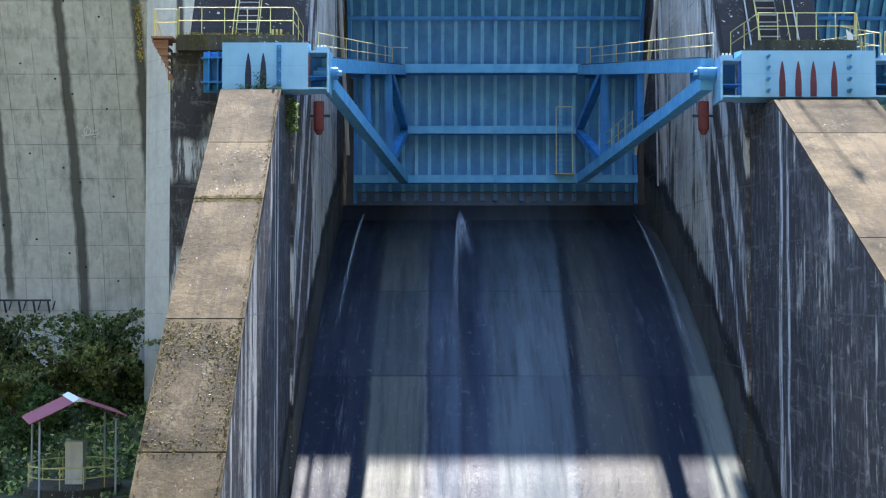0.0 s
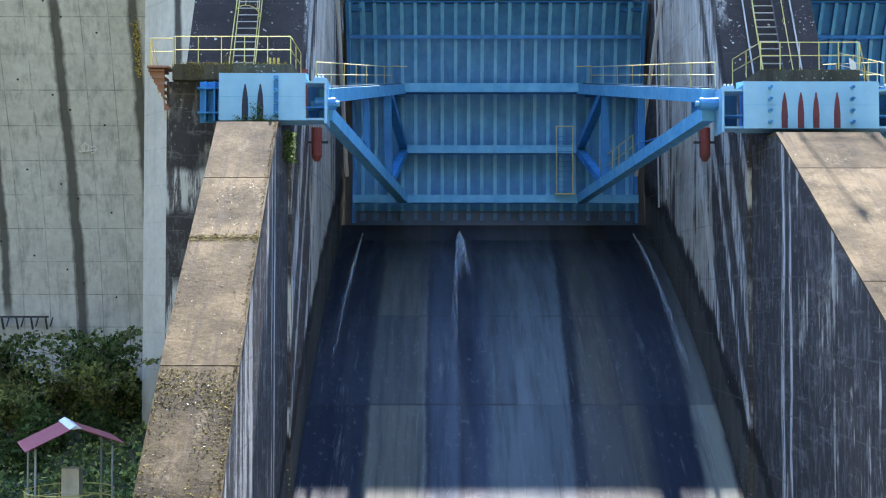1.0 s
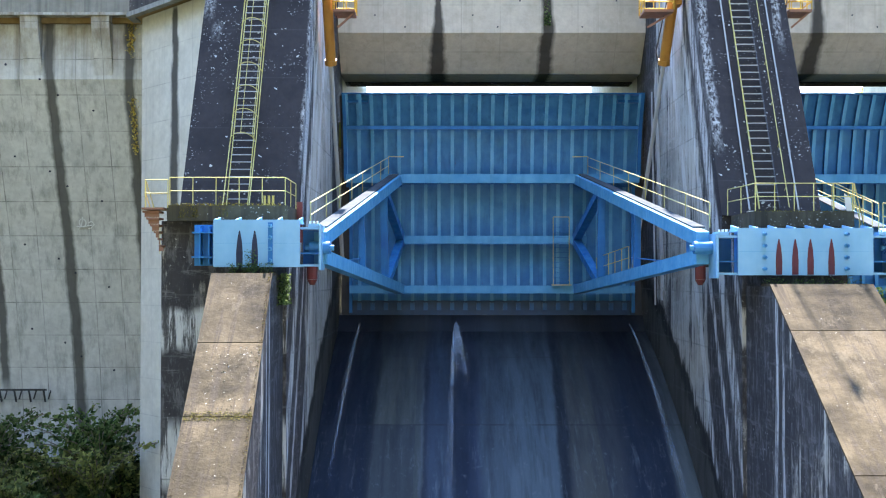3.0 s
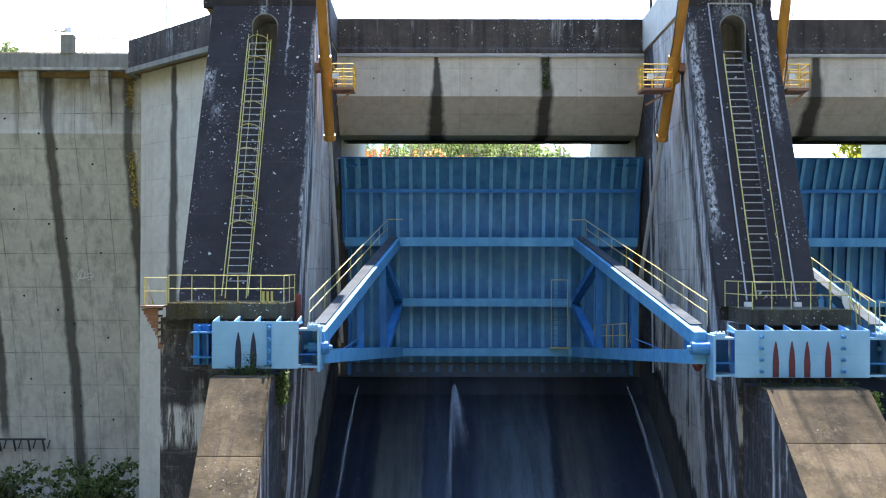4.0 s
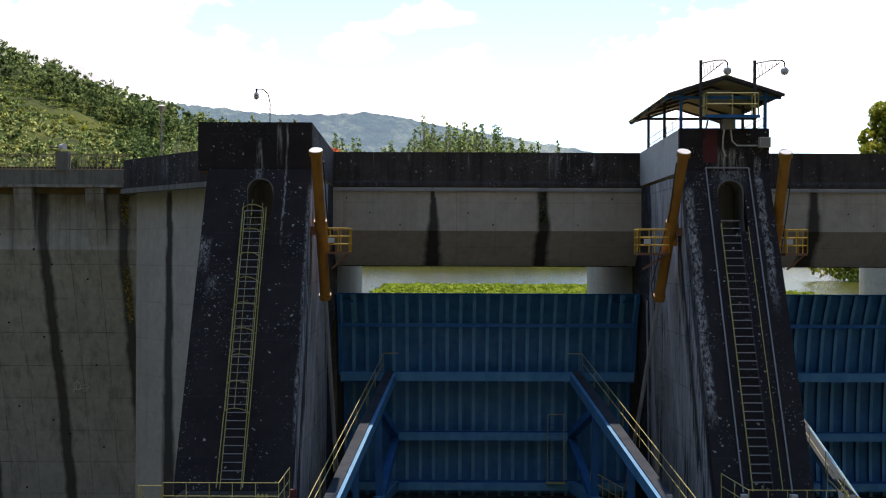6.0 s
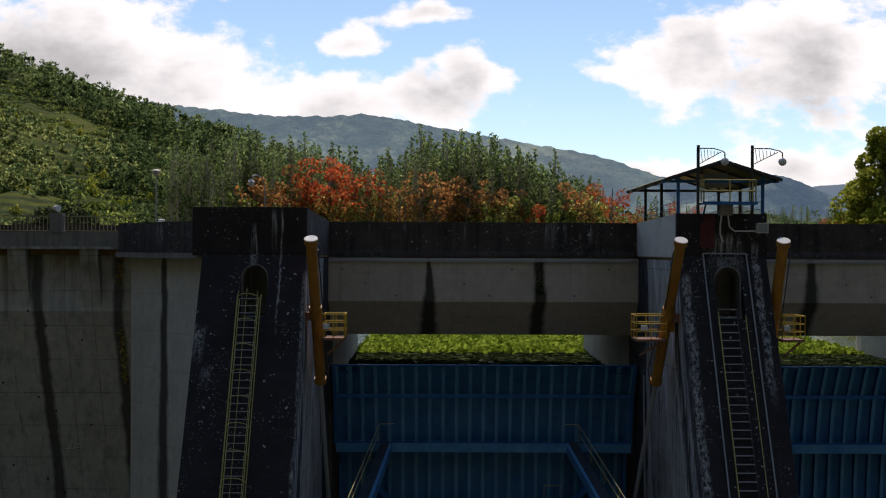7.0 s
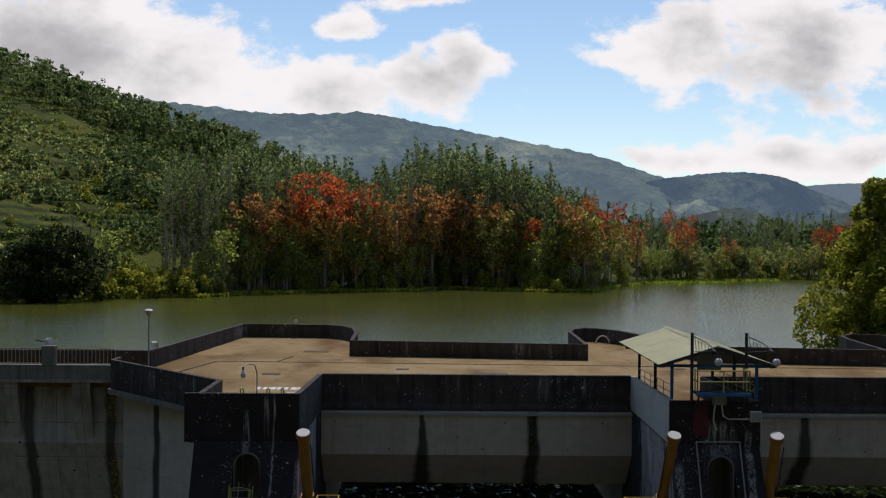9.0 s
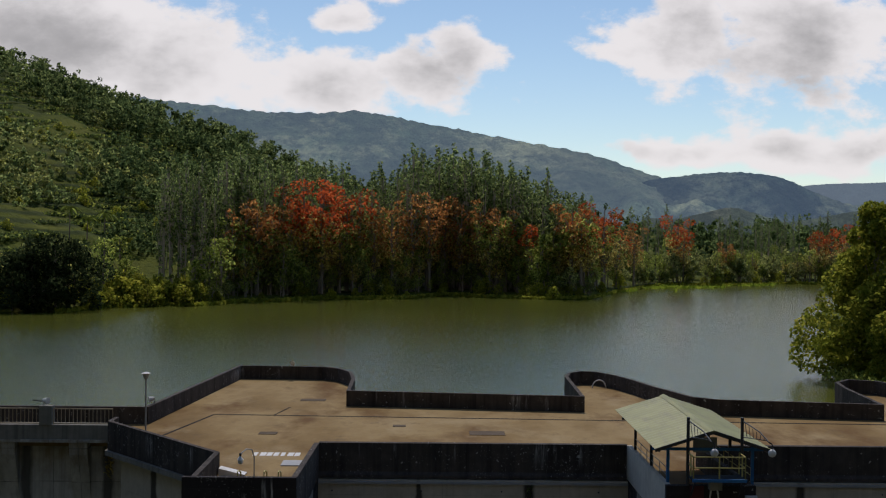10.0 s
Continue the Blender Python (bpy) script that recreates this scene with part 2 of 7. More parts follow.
BLACKENED = concrete("blackened_concrete", (0.046, 0.041, 0.043), (0.033, 0.030, 0.032), (0.018, 0.017, 0.019), streak=0.4, dirt=0.3, lichen=0.42, shift=4, lattice=(60.0, 2.45, 0.18), drips=((-8.5, 0, 0.14, 0.03, 35.3, 32.6), (-7.55, 0, 0.10, 0.01, 36.0, 34.0), (-7.2, 0, 0.05, 0.0, 36.1, 30.0), (-10.9, 0, 0.32, 0, 30.5, 28.6), (-10.3, 0, 0.2, 0, 28.6, 27.6), (14.5, 0, 0.6, 0.03, 34.9, 32.7), (15.9, 0, 0.16, 0.0, 34.5, 27.0), (12.4, 0, 0.2, 0.0, 33.0, 22.0), (-5.9, 0, 0.15, 0, 33, 21)))


def pier_material(name, shift, curtains, lime, slant=0.0):
    """Old concrete under spray: black curtains and white lime runs down it, flaked pour lines, black algae along the chute.
    curtains: (depth along the wall, how much of it is black); lime: (middle, half width) of the white runs."""
    m = Mat(name, 0.85)
    sh = (shift, shift * 0.6, 0)
    y, z = m.axis(1), m.axis(2)
    m.ramp(m.noise(0.45, (1, 1, 0.7), 9, 0.66, sh), (0.32, (0.27, 0.25, 0.215)), (0.5, (0.43, 0.40, 0.345)), (0.66, (0.53, 0.50, 0.44)))
    m.over(m.remap(m.noise(1.5, (1.8, 1.8, 0.10), 11, 0.75, sh), 0.47, 0.62, 0, 0.65), (0.17, 0.165, 0.155))
    m.over(m.remap(m.noise(0.5, (1, 1, 1), 8, 0.7, (shift + 2, 9, 1)), 0.55, 0.68, 0, 0.45), (0.24, 0.215, 0.165))
    # flaked skin at the pour lines
    m.over(m.remap(m.noise(0.9, (0.35, 0.35, 1.5), 12, 0.8, (shift, 3, 7)), 0.53, 0.57, 0, 0.6), (0.43, 0.41, 0.37))
    # black curtains, which follow the leaning front edge above the shelf
    front = m.math("SUBTRACT", y, m.math("MULTIPLY", m.math("MAXIMUM", m.math("SUBTRACT", z, 19.6), 0.0), 0.533))
    along = m.math("ADD", front, m.math("MULTIPLY", m.math("SUBTRACT", y, front), m.remap(front, 55.5, 63.0, 0, 1)))
    wet = ramp_node(m.nt, [((d - 20) / 60, (k, k, k)) for d, k in curtains])
    m.link(m.remap(m.math("ADD", along, m.math("MULTIPLY", m.math("SUBTRACT", m.noise(0.45, (1, 1, 0.25), 6, 0.6, (shift, 5, 5)), 0.5), 4.0)), 20, 80, 0, 1), wet.inputs[0])
    much = m.math("ADD", m.math("MULTIPLY", wet.outputs[0], 0.36), m.remap(z, 18.0, 30.0, 0.0, -0.015))
    run = m.noise(0.8, (1.9, 1.9, 0.11), 13, 0.72, (shift + 3, 1, 5))
    patch = m.noise(0.42, (1.0, 1.0, 0.55), 12, 0.74, (shift + 7, 4, 2))
    mixed_run = m.math("ADD", m.math("MULTIPLY", run, 0.55), m.math("MULTIPLY", patch, 0.45))
    black = m.remap(m.math("SUBTRACT", m.math("ADD", mixed_run, much), 0.60), 0.0, 0.045, 0, 0.94)
    m.over(black, (0.028, 0.026, 0.030))
    m.over(m.math("MULTIPLY", black, m.remap(m.noise(2.6, (1.2, 1.2, 0.35), 12, 0.8, (shift, 6, 6)), 0.50, 0.60, 0, 0.55)), (0.19, 0.185, 0.18))
    m.over(m.math("MULTIPLY", black, m.remap(m.noise(1.3, (0.3, 0.3, 1.6), 13, 0.82, (shift, 2, 4)), 0.55, 0.60, 0, 0.4)), (0.22, 0.21, 0.20))
    # lime runs
    white = None
    for mid, half in lime:
        off = m.math("ABSOLUTE", m.math("SUBTRACT", m.math("ADD", y, m.math("MULTIPLY", m.math("SUBTRACT", m.noise(0.6, (1, 1, 0.2), 4, 0.5, (1, mid, 3)), 0.5), 0.8)), m.math("ADD", m.math("MULTIPLY", m.math("SUBTRACT", z, 19.6), slant), mid)))
        w = m.remap(m.math("DIVIDE", off, half), 0.7, 1.1, 1, 0)
        white = w if white is None else m.math("MAXIMUM", white, w)
    m.over(m.math("MULTIPLY", white, m.remap(m.noise(2.4, (1.6, 1.6, 0.14), 11, 0.78, (4, 4, shift)), 0.45, 0.53, 0.05, 0.9)), (0.56, 0.55, 0.52))
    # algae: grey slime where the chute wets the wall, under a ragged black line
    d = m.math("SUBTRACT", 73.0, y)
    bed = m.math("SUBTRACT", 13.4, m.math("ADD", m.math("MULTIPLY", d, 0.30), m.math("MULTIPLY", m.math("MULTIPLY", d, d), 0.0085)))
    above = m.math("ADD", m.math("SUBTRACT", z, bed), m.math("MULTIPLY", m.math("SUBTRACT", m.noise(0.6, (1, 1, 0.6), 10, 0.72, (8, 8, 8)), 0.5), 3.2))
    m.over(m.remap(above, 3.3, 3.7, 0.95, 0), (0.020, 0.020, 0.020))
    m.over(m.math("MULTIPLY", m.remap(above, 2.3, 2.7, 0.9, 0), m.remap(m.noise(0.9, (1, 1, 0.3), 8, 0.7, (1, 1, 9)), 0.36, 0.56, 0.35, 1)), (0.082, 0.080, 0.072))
    form_lines(m, 40.0, 2.45, 0.75)
    m.over(m.math("MULTIPLY", m.remap(m.noise(8.0, detail=2, rough=0.4, shift=(1, 2, 3)), 0.70, 0.72, 0, 0.6), m.remap(m.noise(0.4, shift=(5, 1, 1)), 0.5, 0.6, 0, 1)), (0.48, 0.48, 0.46))
    m.bump(m.noise(3.5, (1, 1, 0.6), 9, 0.7), 0.6, 0.06)
    return m.done()


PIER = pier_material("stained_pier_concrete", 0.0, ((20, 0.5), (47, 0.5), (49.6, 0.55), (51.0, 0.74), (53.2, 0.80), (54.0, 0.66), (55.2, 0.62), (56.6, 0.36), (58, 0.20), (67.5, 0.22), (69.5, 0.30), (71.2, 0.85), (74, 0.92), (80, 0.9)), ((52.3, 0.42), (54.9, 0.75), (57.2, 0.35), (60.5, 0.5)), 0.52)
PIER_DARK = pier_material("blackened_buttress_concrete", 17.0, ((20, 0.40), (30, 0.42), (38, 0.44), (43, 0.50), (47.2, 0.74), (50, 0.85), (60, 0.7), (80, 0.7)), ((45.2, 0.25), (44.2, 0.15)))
CREST_SLAB = concrete("crest_slab_concrete", (0.30, 0.29, 0.26), (0.23, 0.225, 0.20), (0.12, 0.115, 0.105), streak=0.6, dirt=0.4, shift=81)
SHELF = concrete("mossy_concrete", (0.095, 0.085, 0.060), (0.055, 0.052, 0.036), (0.025, 0.023, 0.020), streak=0.6, dirt=0.45, lichen=0.2, shift=71)
BRIDGE = concrete("bridge_concrete", (0.58, 0.53, 0.44), (0.49, 0.445, 0.365), (0.27, 0.235, 0.18), streak=0.36, dirt=0.10, soot=(0.10, 0.09, 0.075), shift=31, lattice=(2.3, 2.6, 0.28), stains=((-0.1, 0.0, 0.10, 0.10, 33.6, 26.5), (6.4, -0.01, 0.30, 0.03, 33.6, 26.5), (22.3, 0, 0.24, 0.07, 33.6, 26.5), (29, 0, 0.2, 0.05, 33.6, 26.5)), stain_colour=(0.022, 0.020, 0.019))
PARAPET = concrete("parapet_concrete", (0.105, 0.090, 0.080), (0.062, 0.053, 0.049), (0.024, 0.022, 0.022), streak=0.6, dirt=0.45, lichen=0.38, shift=41, drips=((7.05, 0, 0.34, 0.02, 35.7, 34.2), (7.9, 0, 0.10, 0.02, 35.7, 34.4), (9.4, 0, 0.12, 0.0, 35.6, 34.3), (-1.5, 0, 0.08, 0.0, 35.7, 34.4), (-3.6, 0, 0.05, 0, 35.7, 34.8), (-16.6, 0, 0.25, 0.02, 35.6, 34.0), (-13.2, 0, 0.1, 0.02, 35.6, 34.2), (2.0, 0, 0.05, 0, 35.6, 34.5)))


def deck_material():
    """Worn deck: broad rust-brown and pale water stains that run across it, fine grit."""
    m = Mat("deck_concrete", 0.85)
    m.ramp(m.noise(0.09, (1, 0.55, 1), 7, 0.58), (0.34, (0.17, 0.105, 0.040)), (0.47, (0.25, 0.165, 0.070)), (0.56, (0.33, 0.235, 0.112)), (0.68, (0.21, 0.135, 0.055)))
    m.over(m.remap(m.noise(0.17, (1, 0.45, 1), 8, 0.62, (4, 7, 0)), 0.53, 0.66, 0, 0.8), (0.125, 0.060, 0.020))
    m.over(m.remap(m.noise(0.22, (0.9, 0.5, 1), 7, 0.6, (14, 2, 0)), 0.55, 0.68, 0, 0.55), (0.40, 0.31, 0.175))
    m.over(m.remap(m.noise(0.6, (1, 0.6, 1), 9, 0.75, (1, 1, 0)), 0.56, 0.68, 0, 0.5), (0.13, 0.09, 0.05))
    m.over(m.remap(m.noise(3.0, (1, 0.6, 1), 8, 0.75), 0.52, 0.72, 0, 0.3), (0.16, 0.12, 0.08))
    m.bump(m.noise(8.0, detail=5), 0.3, 0.02)
    return m.done()


DECK = deck_material()


def slope_material():
    """Sun-bleached tan concrete: runs down the slope, grey scuffs, a few pale spots."""
    m = Mat("slope_concrete", 0.9)
    m.ramp(m.noise(0.5, detail=9, rough=0.65, shift=(6, 1, 3)), (0.38, (0.028, 0.022, 0.013)), (0.5, (0.060, 0.046, 0.026)), (0.60, (0.095, 0.072, 0.042)))
    m.over(m.remap(m.noise(2.0, (2.2, 0.10, 0.10), 9, 0.75), 0.5, 0.60, 0, 0.7), (0.046, 0.036, 0.026))
    m.over(m.remap(m.noise(0.8, (1.0, 0.5, 0.5), 12, 0.8, (9, 3, 1)), 0.56, 0.62, 0, 0.6), (0.12, 0.095, 0.062))
    m.over(m.remap(m.noise(3.0, detail=9, rough=0.75, shift=(2, 2, 2)), 0.54, 0.66, 0, 0.5), (0.075, 0.06, 0.048))
    m.over(m.math("MULTIPLY", m.remap(m.noise(8.0, detail=5, rough=0.7, shift=(1, 5, 8)), 0.66, 0.69, 0, 0.8), m.remap(m.noise(0.6, detail=3, shift=(5, 5, 5)), 0.46, 0.56, 0.1, 1)), (0.40, 0.37, 0.31))
    m.vary(0.2)
    m.bump(m.noise(6.0, detail=8, rough=0.7), 0.6, 0.05)
    return m.done()


SLOPE = slope_material()


def chute_material():
    """Wet concrete: long bands down the slope, some wet and dark, some bare and pale, over cast slabs."""
    m = Mat("wet_chute_concrete", 0.5)
    y = m.axis(1)
    drift = m.math("MULTIPLY", m.math("MULTIPLY", m.math("SUBTRACT", y, 38.0), 0.038), m.remap(m.axis(0), 1.5, 5.0, 0, 1))
    x = m.math("ADD", m.math("SUBTRACT", m.axis(0), drift), m.math("MULTIPLY", m.math("SUBTRACT", m.noise(0.35, (1.5, 0.4, 0.4), 7, 0.65), 0.5), 0.7))
    t = m.remap(x, -6.0, 12.2, 0, 1)
    dry, wet, damp, brown = (0.082, 0.084, 0.070), (0.010, 0.014, 0.025), (0.076, 0.095, 0.104), (0.060, 0.058, 0.049)
    m.ramp(t, (0.0, wet), (0.135, wet), (0.15, (0.02, 0.024, 0.024)), (0.158, dry), (0.278, dry), (0.286, (0.12, 0.13, 0.125)), (0.294, (0.02, 0.022, 0.03)), (0.305, (0.045, 0.06, 0.085)), (0.36, (0.05, 0.066, 0.09)), (0.375, wet), (0.43, (0.024, 0.032, 0.055)), (0.45, damp), (0.60, damp), (0.61, (0.012, 0.014, 0.018)), (0.628, (0.014, 0.016, 0.02)), (0.64, brown), (0.76, brown), (0.80, wet), (0.89, wet), (0.905, (0.13, 0.142, 0.125)), (0.955, (0.17, 0.178, 0.152)), (0.965, (0.02, 0.02, 0.02)), (1.0, (0.03, 0.03, 0.028)))
    m.over(m.remap(m.cells(4.55, 7.0, 1.45), 0.25, 1.0, 0.0, 0.55), (0.022, 0.028, 0.042))
    m.over(m.remap(m.noise(1.2, (1.8, 0.10, 0.10), 10, 0.7), 0.48, 0.72, 0, 0.7), (0.018, 0.021, 0.028))
    m.over(m.remap(m.noise(1.6, (1.6, 0.12, 0.12), 12, 0.78, (5, 2, 1)), 0.56, 0.66, 0, 0.35), (0.16, 0.175, 0.175))
    m.over(m.remap(m.noise(3.5, (1.0, 0.5, 0.5), 9, 0.75, (2, 9, 4)), 0.58, 0.68, 0, 0.28), (0.20, 0.21, 0.21))
    # the shade below the gate is put into the colour towards the crest
    m.over(m.remap(m.math("ADD", y, m.math("MULTIPLY", m.math("SUBTRACT", m.noise(0.8, (1.6, 0.2, 0.2), 9, 0.7, (3, 1, 1)), 0.5), 22.0)), 58.0, 73.0, 0, 0.85), (0.012, 0.013, 0.015))
    panel = m.math("PINGPONG", m.math("ADD", y, 301.45), 3.5)
    m.over(m.math("MULTIPLY", m.remap(panel, 0.0, 0.09, 0.8, 0.0), m.remap(m.noise(0.5, (1, 0.3, 0.3), 5), 0.4, 0.55, 0.1, 1)), (0.02, 0.02, 0.022))
    m.rough(m.remap(m.noise(0.8, (1.5, 0.15, 0.15), 5), 0.35, 0.7, 0.34, 0.8))
    m.b.inputs["Specular IOR Level"].default_value = 0.10
    m.bump(m.noise(4.0, (1, 0.6, 0.6), 8, 0.7), 0.45, 0.04)
    return m.done()


CHUTE = chute_material()
BLUE = paint("blue_paint", (0.019, 0.125, 0.36), (0.038, 0.205, 0.46), grime=0.5, gloss=0.25)
SKIN_BLUE = paint("skin_plate_blue_paint", (0.032, 0.175, 0.42), (0.070, 0.270, 0.51), rust=0.15, grime=0.55, gloss=0.3)
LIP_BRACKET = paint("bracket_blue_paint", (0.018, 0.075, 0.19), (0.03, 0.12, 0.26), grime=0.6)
BLUE_PALE = paint("faded_blue_paint", (0.16, 0.36, 0.56), (0.23, 0.44, 0.62), rust=0.05, grime=0.15)
# lighter copies of the blue: light on the gate's faces put into colour
BLUE_LIT = paint("lit_blue_paint", (0.070, 0.270, 0.485), (0.13, 0.365, 0.565), rust=0.1, grime=0.35, gloss=0.15)
RIB_LIT_BLUE = paint("rib_lit_blue_paint", (0.085, 0.32, 0.55), (0.17, 0.42, 0.61), rust=0.1, grime=0.45, gloss=0.2)
WALKWAY = paint("walkway_plate", (0.045, 0.055, 0.065), (0.08, 0.088, 0.095), rough=0.85, gloss=0.05)
YELLOW = paint("yellow_paint", (0.46, 0.39, 0.10), (0.56, 0.50, 0.20), rough=0.55, rust=0.4)
BASKET_YELLOW = paint("basket_yellow_paint", (0.60, 0.40, 0.03), (0.66, 0.48, 0.08), rough=0.5)
OCHRE = paint("ochre_paint", (0.34, 0.145, 0.018), (0.44, 0.21, 0.03), rough=0.5, rust=0.5, grime=0.6)
RED_RUST = paint("rust_red", (0.20, 0.035, 0.03), (0.15, 0.05, 0.04), rough=0.7, rust=0.5)
BROWN_STEEL = paint("brown_steel", (0.22, 0.10, 0.06), (0.28, 0.15, 0.10), rough=0.7, rust=0.5)
GREY_STEEL = paint("grey_steel", (0.30, 0.31, 0.32), (0.40, 0.40, 0.40), rough=0.5)
DARK_STEEL = paint("dark_steel", (0.030, 0.033, 0.04), (0.05, 0.05, 0.055), rough=0.45)
WHITE_PAINT = paint("white_paint", (0.62, 0.62, 0.60), (0.75, 0.75, 0.73), rough=0.55, rust=0.1)
SLOT = paint("slot_rust", (0.13, 0.03, 0.035), (0.09, 0.03, 0.04), rough=0.8, rust=0.7)
SLOT_DARK = paint("slot_dark", (0.02, 0.025, 0.05), (0.03, 0.035, 0.06), rough=0.8, rust=0.1)
LIP_BLUE = paint("dark_lip_blue_paint", (0.012, 0.040, 0.095), (0.02, 0.06, 0.13), rust=0.05, grime=0.6)
FENCE = paint("cream_paint", (0.34, 0.27, 0.17), (0.42, 0.35, 0.24), rough=0.6, rust=0.6)
# ---- building blocks ----
def finish(bm, bevel=0.0):
    if bevel:
        bmesh.ops.bevel(bm, geom=[e for e in bm.edges if len(e.link_faces) == 2 and e.calc_face_angle(0) > 0.6], offset=bevel, segments=1, affect="EDGES", clamp_overlap=True)
    bmesh.ops.recalc_face_normals(bm, faces=bm.faces)
    return bm


def part(name, bm, material, parent=None, label="", smooth=False):
    me = bpy.data.meshes.new(name)
    bm.to_mesh(me)
    bm.free()
    me.materials.append(material)
    if smooth:
        me.polygons.foreach_set("use_smooth", [True] * len(me.polygons))
    ob = new(name, me)
    if parent is not None:
        ob.parent = parent
        ob.matrix_parent_inverse = parent.matrix_basis.inverted()
    return tagged(ob, label)


def thing(name, place, label, category, group="", kind=""):
    ob = new(name)
    ob.location = place
    ob.empty_display_size = 0.3
    ob.matrix_basis = Matrix.Translation(place)
    return tagged(ob, label, category, group, kind)


def box(x0, x1, y0, y1, z0, z1, bm=None):
    bm = bm or bmesh.new()
    v = [bm.verts.new((x, y, z)) for z in (z0, z1) for y in (y0, y1) for x in (x0, x1)]
    for f in ((0, 2, 3, 1), (4, 5, 7, 6), (0, 1, 5, 4), (1, 3, 7, 5), (3, 2, 6, 7), (2, 0, 4, 6)):
        bm.faces.new([v[i] for i in f])
    return bm


def prism(points, axis, a, b, bm=None):
    """A polygon, drawn in the two other axes, drawn out along an axis from a to b."""
    bm = bm or bmesh.new()
    rings = []
    for c in (a, b):
        rings.append([bm.verts.new((c, p, q) if axis == "x" else (p, c, q) if axis == "y" else (p, q, c)) for p, q in points])
    n = len(points)
    bm.faces.new(rings[0][::-1])
    bm.faces.new(rings[1])
    for i in range(n):
        bm.faces.new((rings[0][i], rings[0][(i + 1) % n], rings[1][(i + 1) % n], rings[1][i]))
    return bm


def beam(p, q, w, h, bm=None, up=(0, 0, 1)):
    """A bar of width w and height h between two points."""
    bm = bm or bmesh.new()
    p, q = Vector(p), Vector(q)
    way = (q - p).normalized()
    side = way.cross(Vector(up))
    side = (side if side.length > 1e-4 else way.cross(Vector((0, 1, 0)))).normalized()
    top = side.cross(way).normalized()
    rings = [[bm.verts.new(c + side * (w / 2 * i) + top * (h / 2 * j)) for i, j in ((-1, -1), (1, -1), (1, 1), (-1, 1))] for c in (p, q)]
    bm.faces.new(rings[0][::-1])
    bm.faces.new(rings[1])
    for i in range(4):
        bm.faces.new((rings[0][i], rings[0][(i + 1) % 4], rings[1][(i + 1) % 4], rings[1][i]))
    return bm


def tube(p, q, r, n=8, bm=None, r2=None):
    bm = bm or bmesh.new()
    p, q = Vector(p), Vector(q)
    way = (q - p).normalized()
    side = way.orthogonal().normalized()
    top = way.cross(side)
    rings = [[bm.verts.new(c + (side * math.cos(6.28318 * i / n) + top * math.sin(6.28318 * i / n)) * k) for i in range(n)] for c, k in ((p, r), (q, r if r2 is None else r2))]
    bm.faces.new(rings[0][::-1])
    bm.faces.new(rings[1])
    for i in range(n):
        bm.faces.new((rings[0][i], rings[0][(i + 1) % n], rings[1][(i + 1) % n], rings[1][i]))
    return bm


def pipe(points, r, n=8, bm=None):
    """A bent pipe through points."""
    bm = bm or bmesh.new()
    pts = [Vector(p) for p in points]
    last = None
    for i, c in enumerate(pts):
        way = (pts[min(i + 1, len(pts) - 1)] - pts[max(i - 1, 0)]).normalized()
        side = way.cross(Vector((0.13, 0.27, 0.95))).normalized()
        top = side.cross(way)
        ring = [bm.verts.new(c + (side * math.cos(6.28318 * k / n) + top * math.sin(6.28318 * k / n)) * r) for k in range(n)]
        if last:
            for k in range(n):
                bm.faces.new((last[k], last[(k + 1) % n], ring[(k + 1) % n], ring[k]))
        else:
            bm.faces.new(ring[::-1])
        last = ring
    bm.faces.new(last)
    return bm


def wall_path(points, width, z0, z1, bm=None):
    """An upright wall along a line in the plan, mitred at its corners."""
    bm = bm or bmesh.new()
    pts = [Vector((x, y)) for x, y in points]
    rings = []
    for i, c in enumerate(pts):
        d0 = (c - pts[i - 1]).normalized() if i else (pts[1] - c).normalized()
        d1 = (pts[i + 1] - c).normalized() if i < len(pts) - 1 else d0
        t = (d0 + d1).normalized()
        nrm = Vector((-t.y, t.x)) / max(0.4, t.dot(d0))
        rings.append([bm.verts.new((c.x + nrm.x * s * width / 2, c.y + nrm.y * s * width / 2, z)) for s, z in ((-1, z0), (1, z0), (1, z1), (-1, z1))])
    bm.faces.new(rings[0][::-1])
    bm.faces.new(rings[-1])
    for a, b in zip(rings, rings[1:]):
        for k in range(4):
            bm.faces.new((a[k], a[(k + 1) % 4], b[(k + 1) % 4], b[k]))
    return bm


# ---- the dam ----
Y_PIER, Z_SHELF, Z_RIGHT = 49.2, 19.6, 19.38
CREST, TOP = 34.6, 35.8
GATE_X, BAY = 3.15, 22.3


def chute_z(y):
    """The ogee: steeper as it falls."""
    d = min(73 - y, 40)
    return 13.4 - 0.30 * d - 0.0085 * d * d - 0.98 * max(0, 33 - y)


def lean_y(z):
    """The leaning face of a pier: how far back it stands at a height."""
    return 53.2 + (z - Z_SHELF) * (61.2 - 53.2) / (CREST - Z_SHELF)


def cut_arch(ob, x, z0, z1, half, y0, y1):
    """Cut an arched niche into a mesh, along y."""
    pts = [(x - half, z0), (x + half, z0)] + [(x + half * math.cos(a), z1 - half + half * math.sin(a)) for a in [math.pi * i / 14 for i in range(15)]]
    tool = part("niche_cutter", finish(prism(pts, "y", y0, y1)), PIER)
    mod = ob.modifiers.new("niche", "BOOLEAN")
    mod.operation, mod.object, mod.solver = "DIFFERENCE", tool, "EXACT"
    graph = bpy.context.evaluated_depsgraph_get()
    graph.update()
    done = bpy.data.meshes.new_from_object(ob.evaluated_get(graph))
    ob.modifiers.clear()
    ob.data = done
    bpy.data.objects.remove(tool)


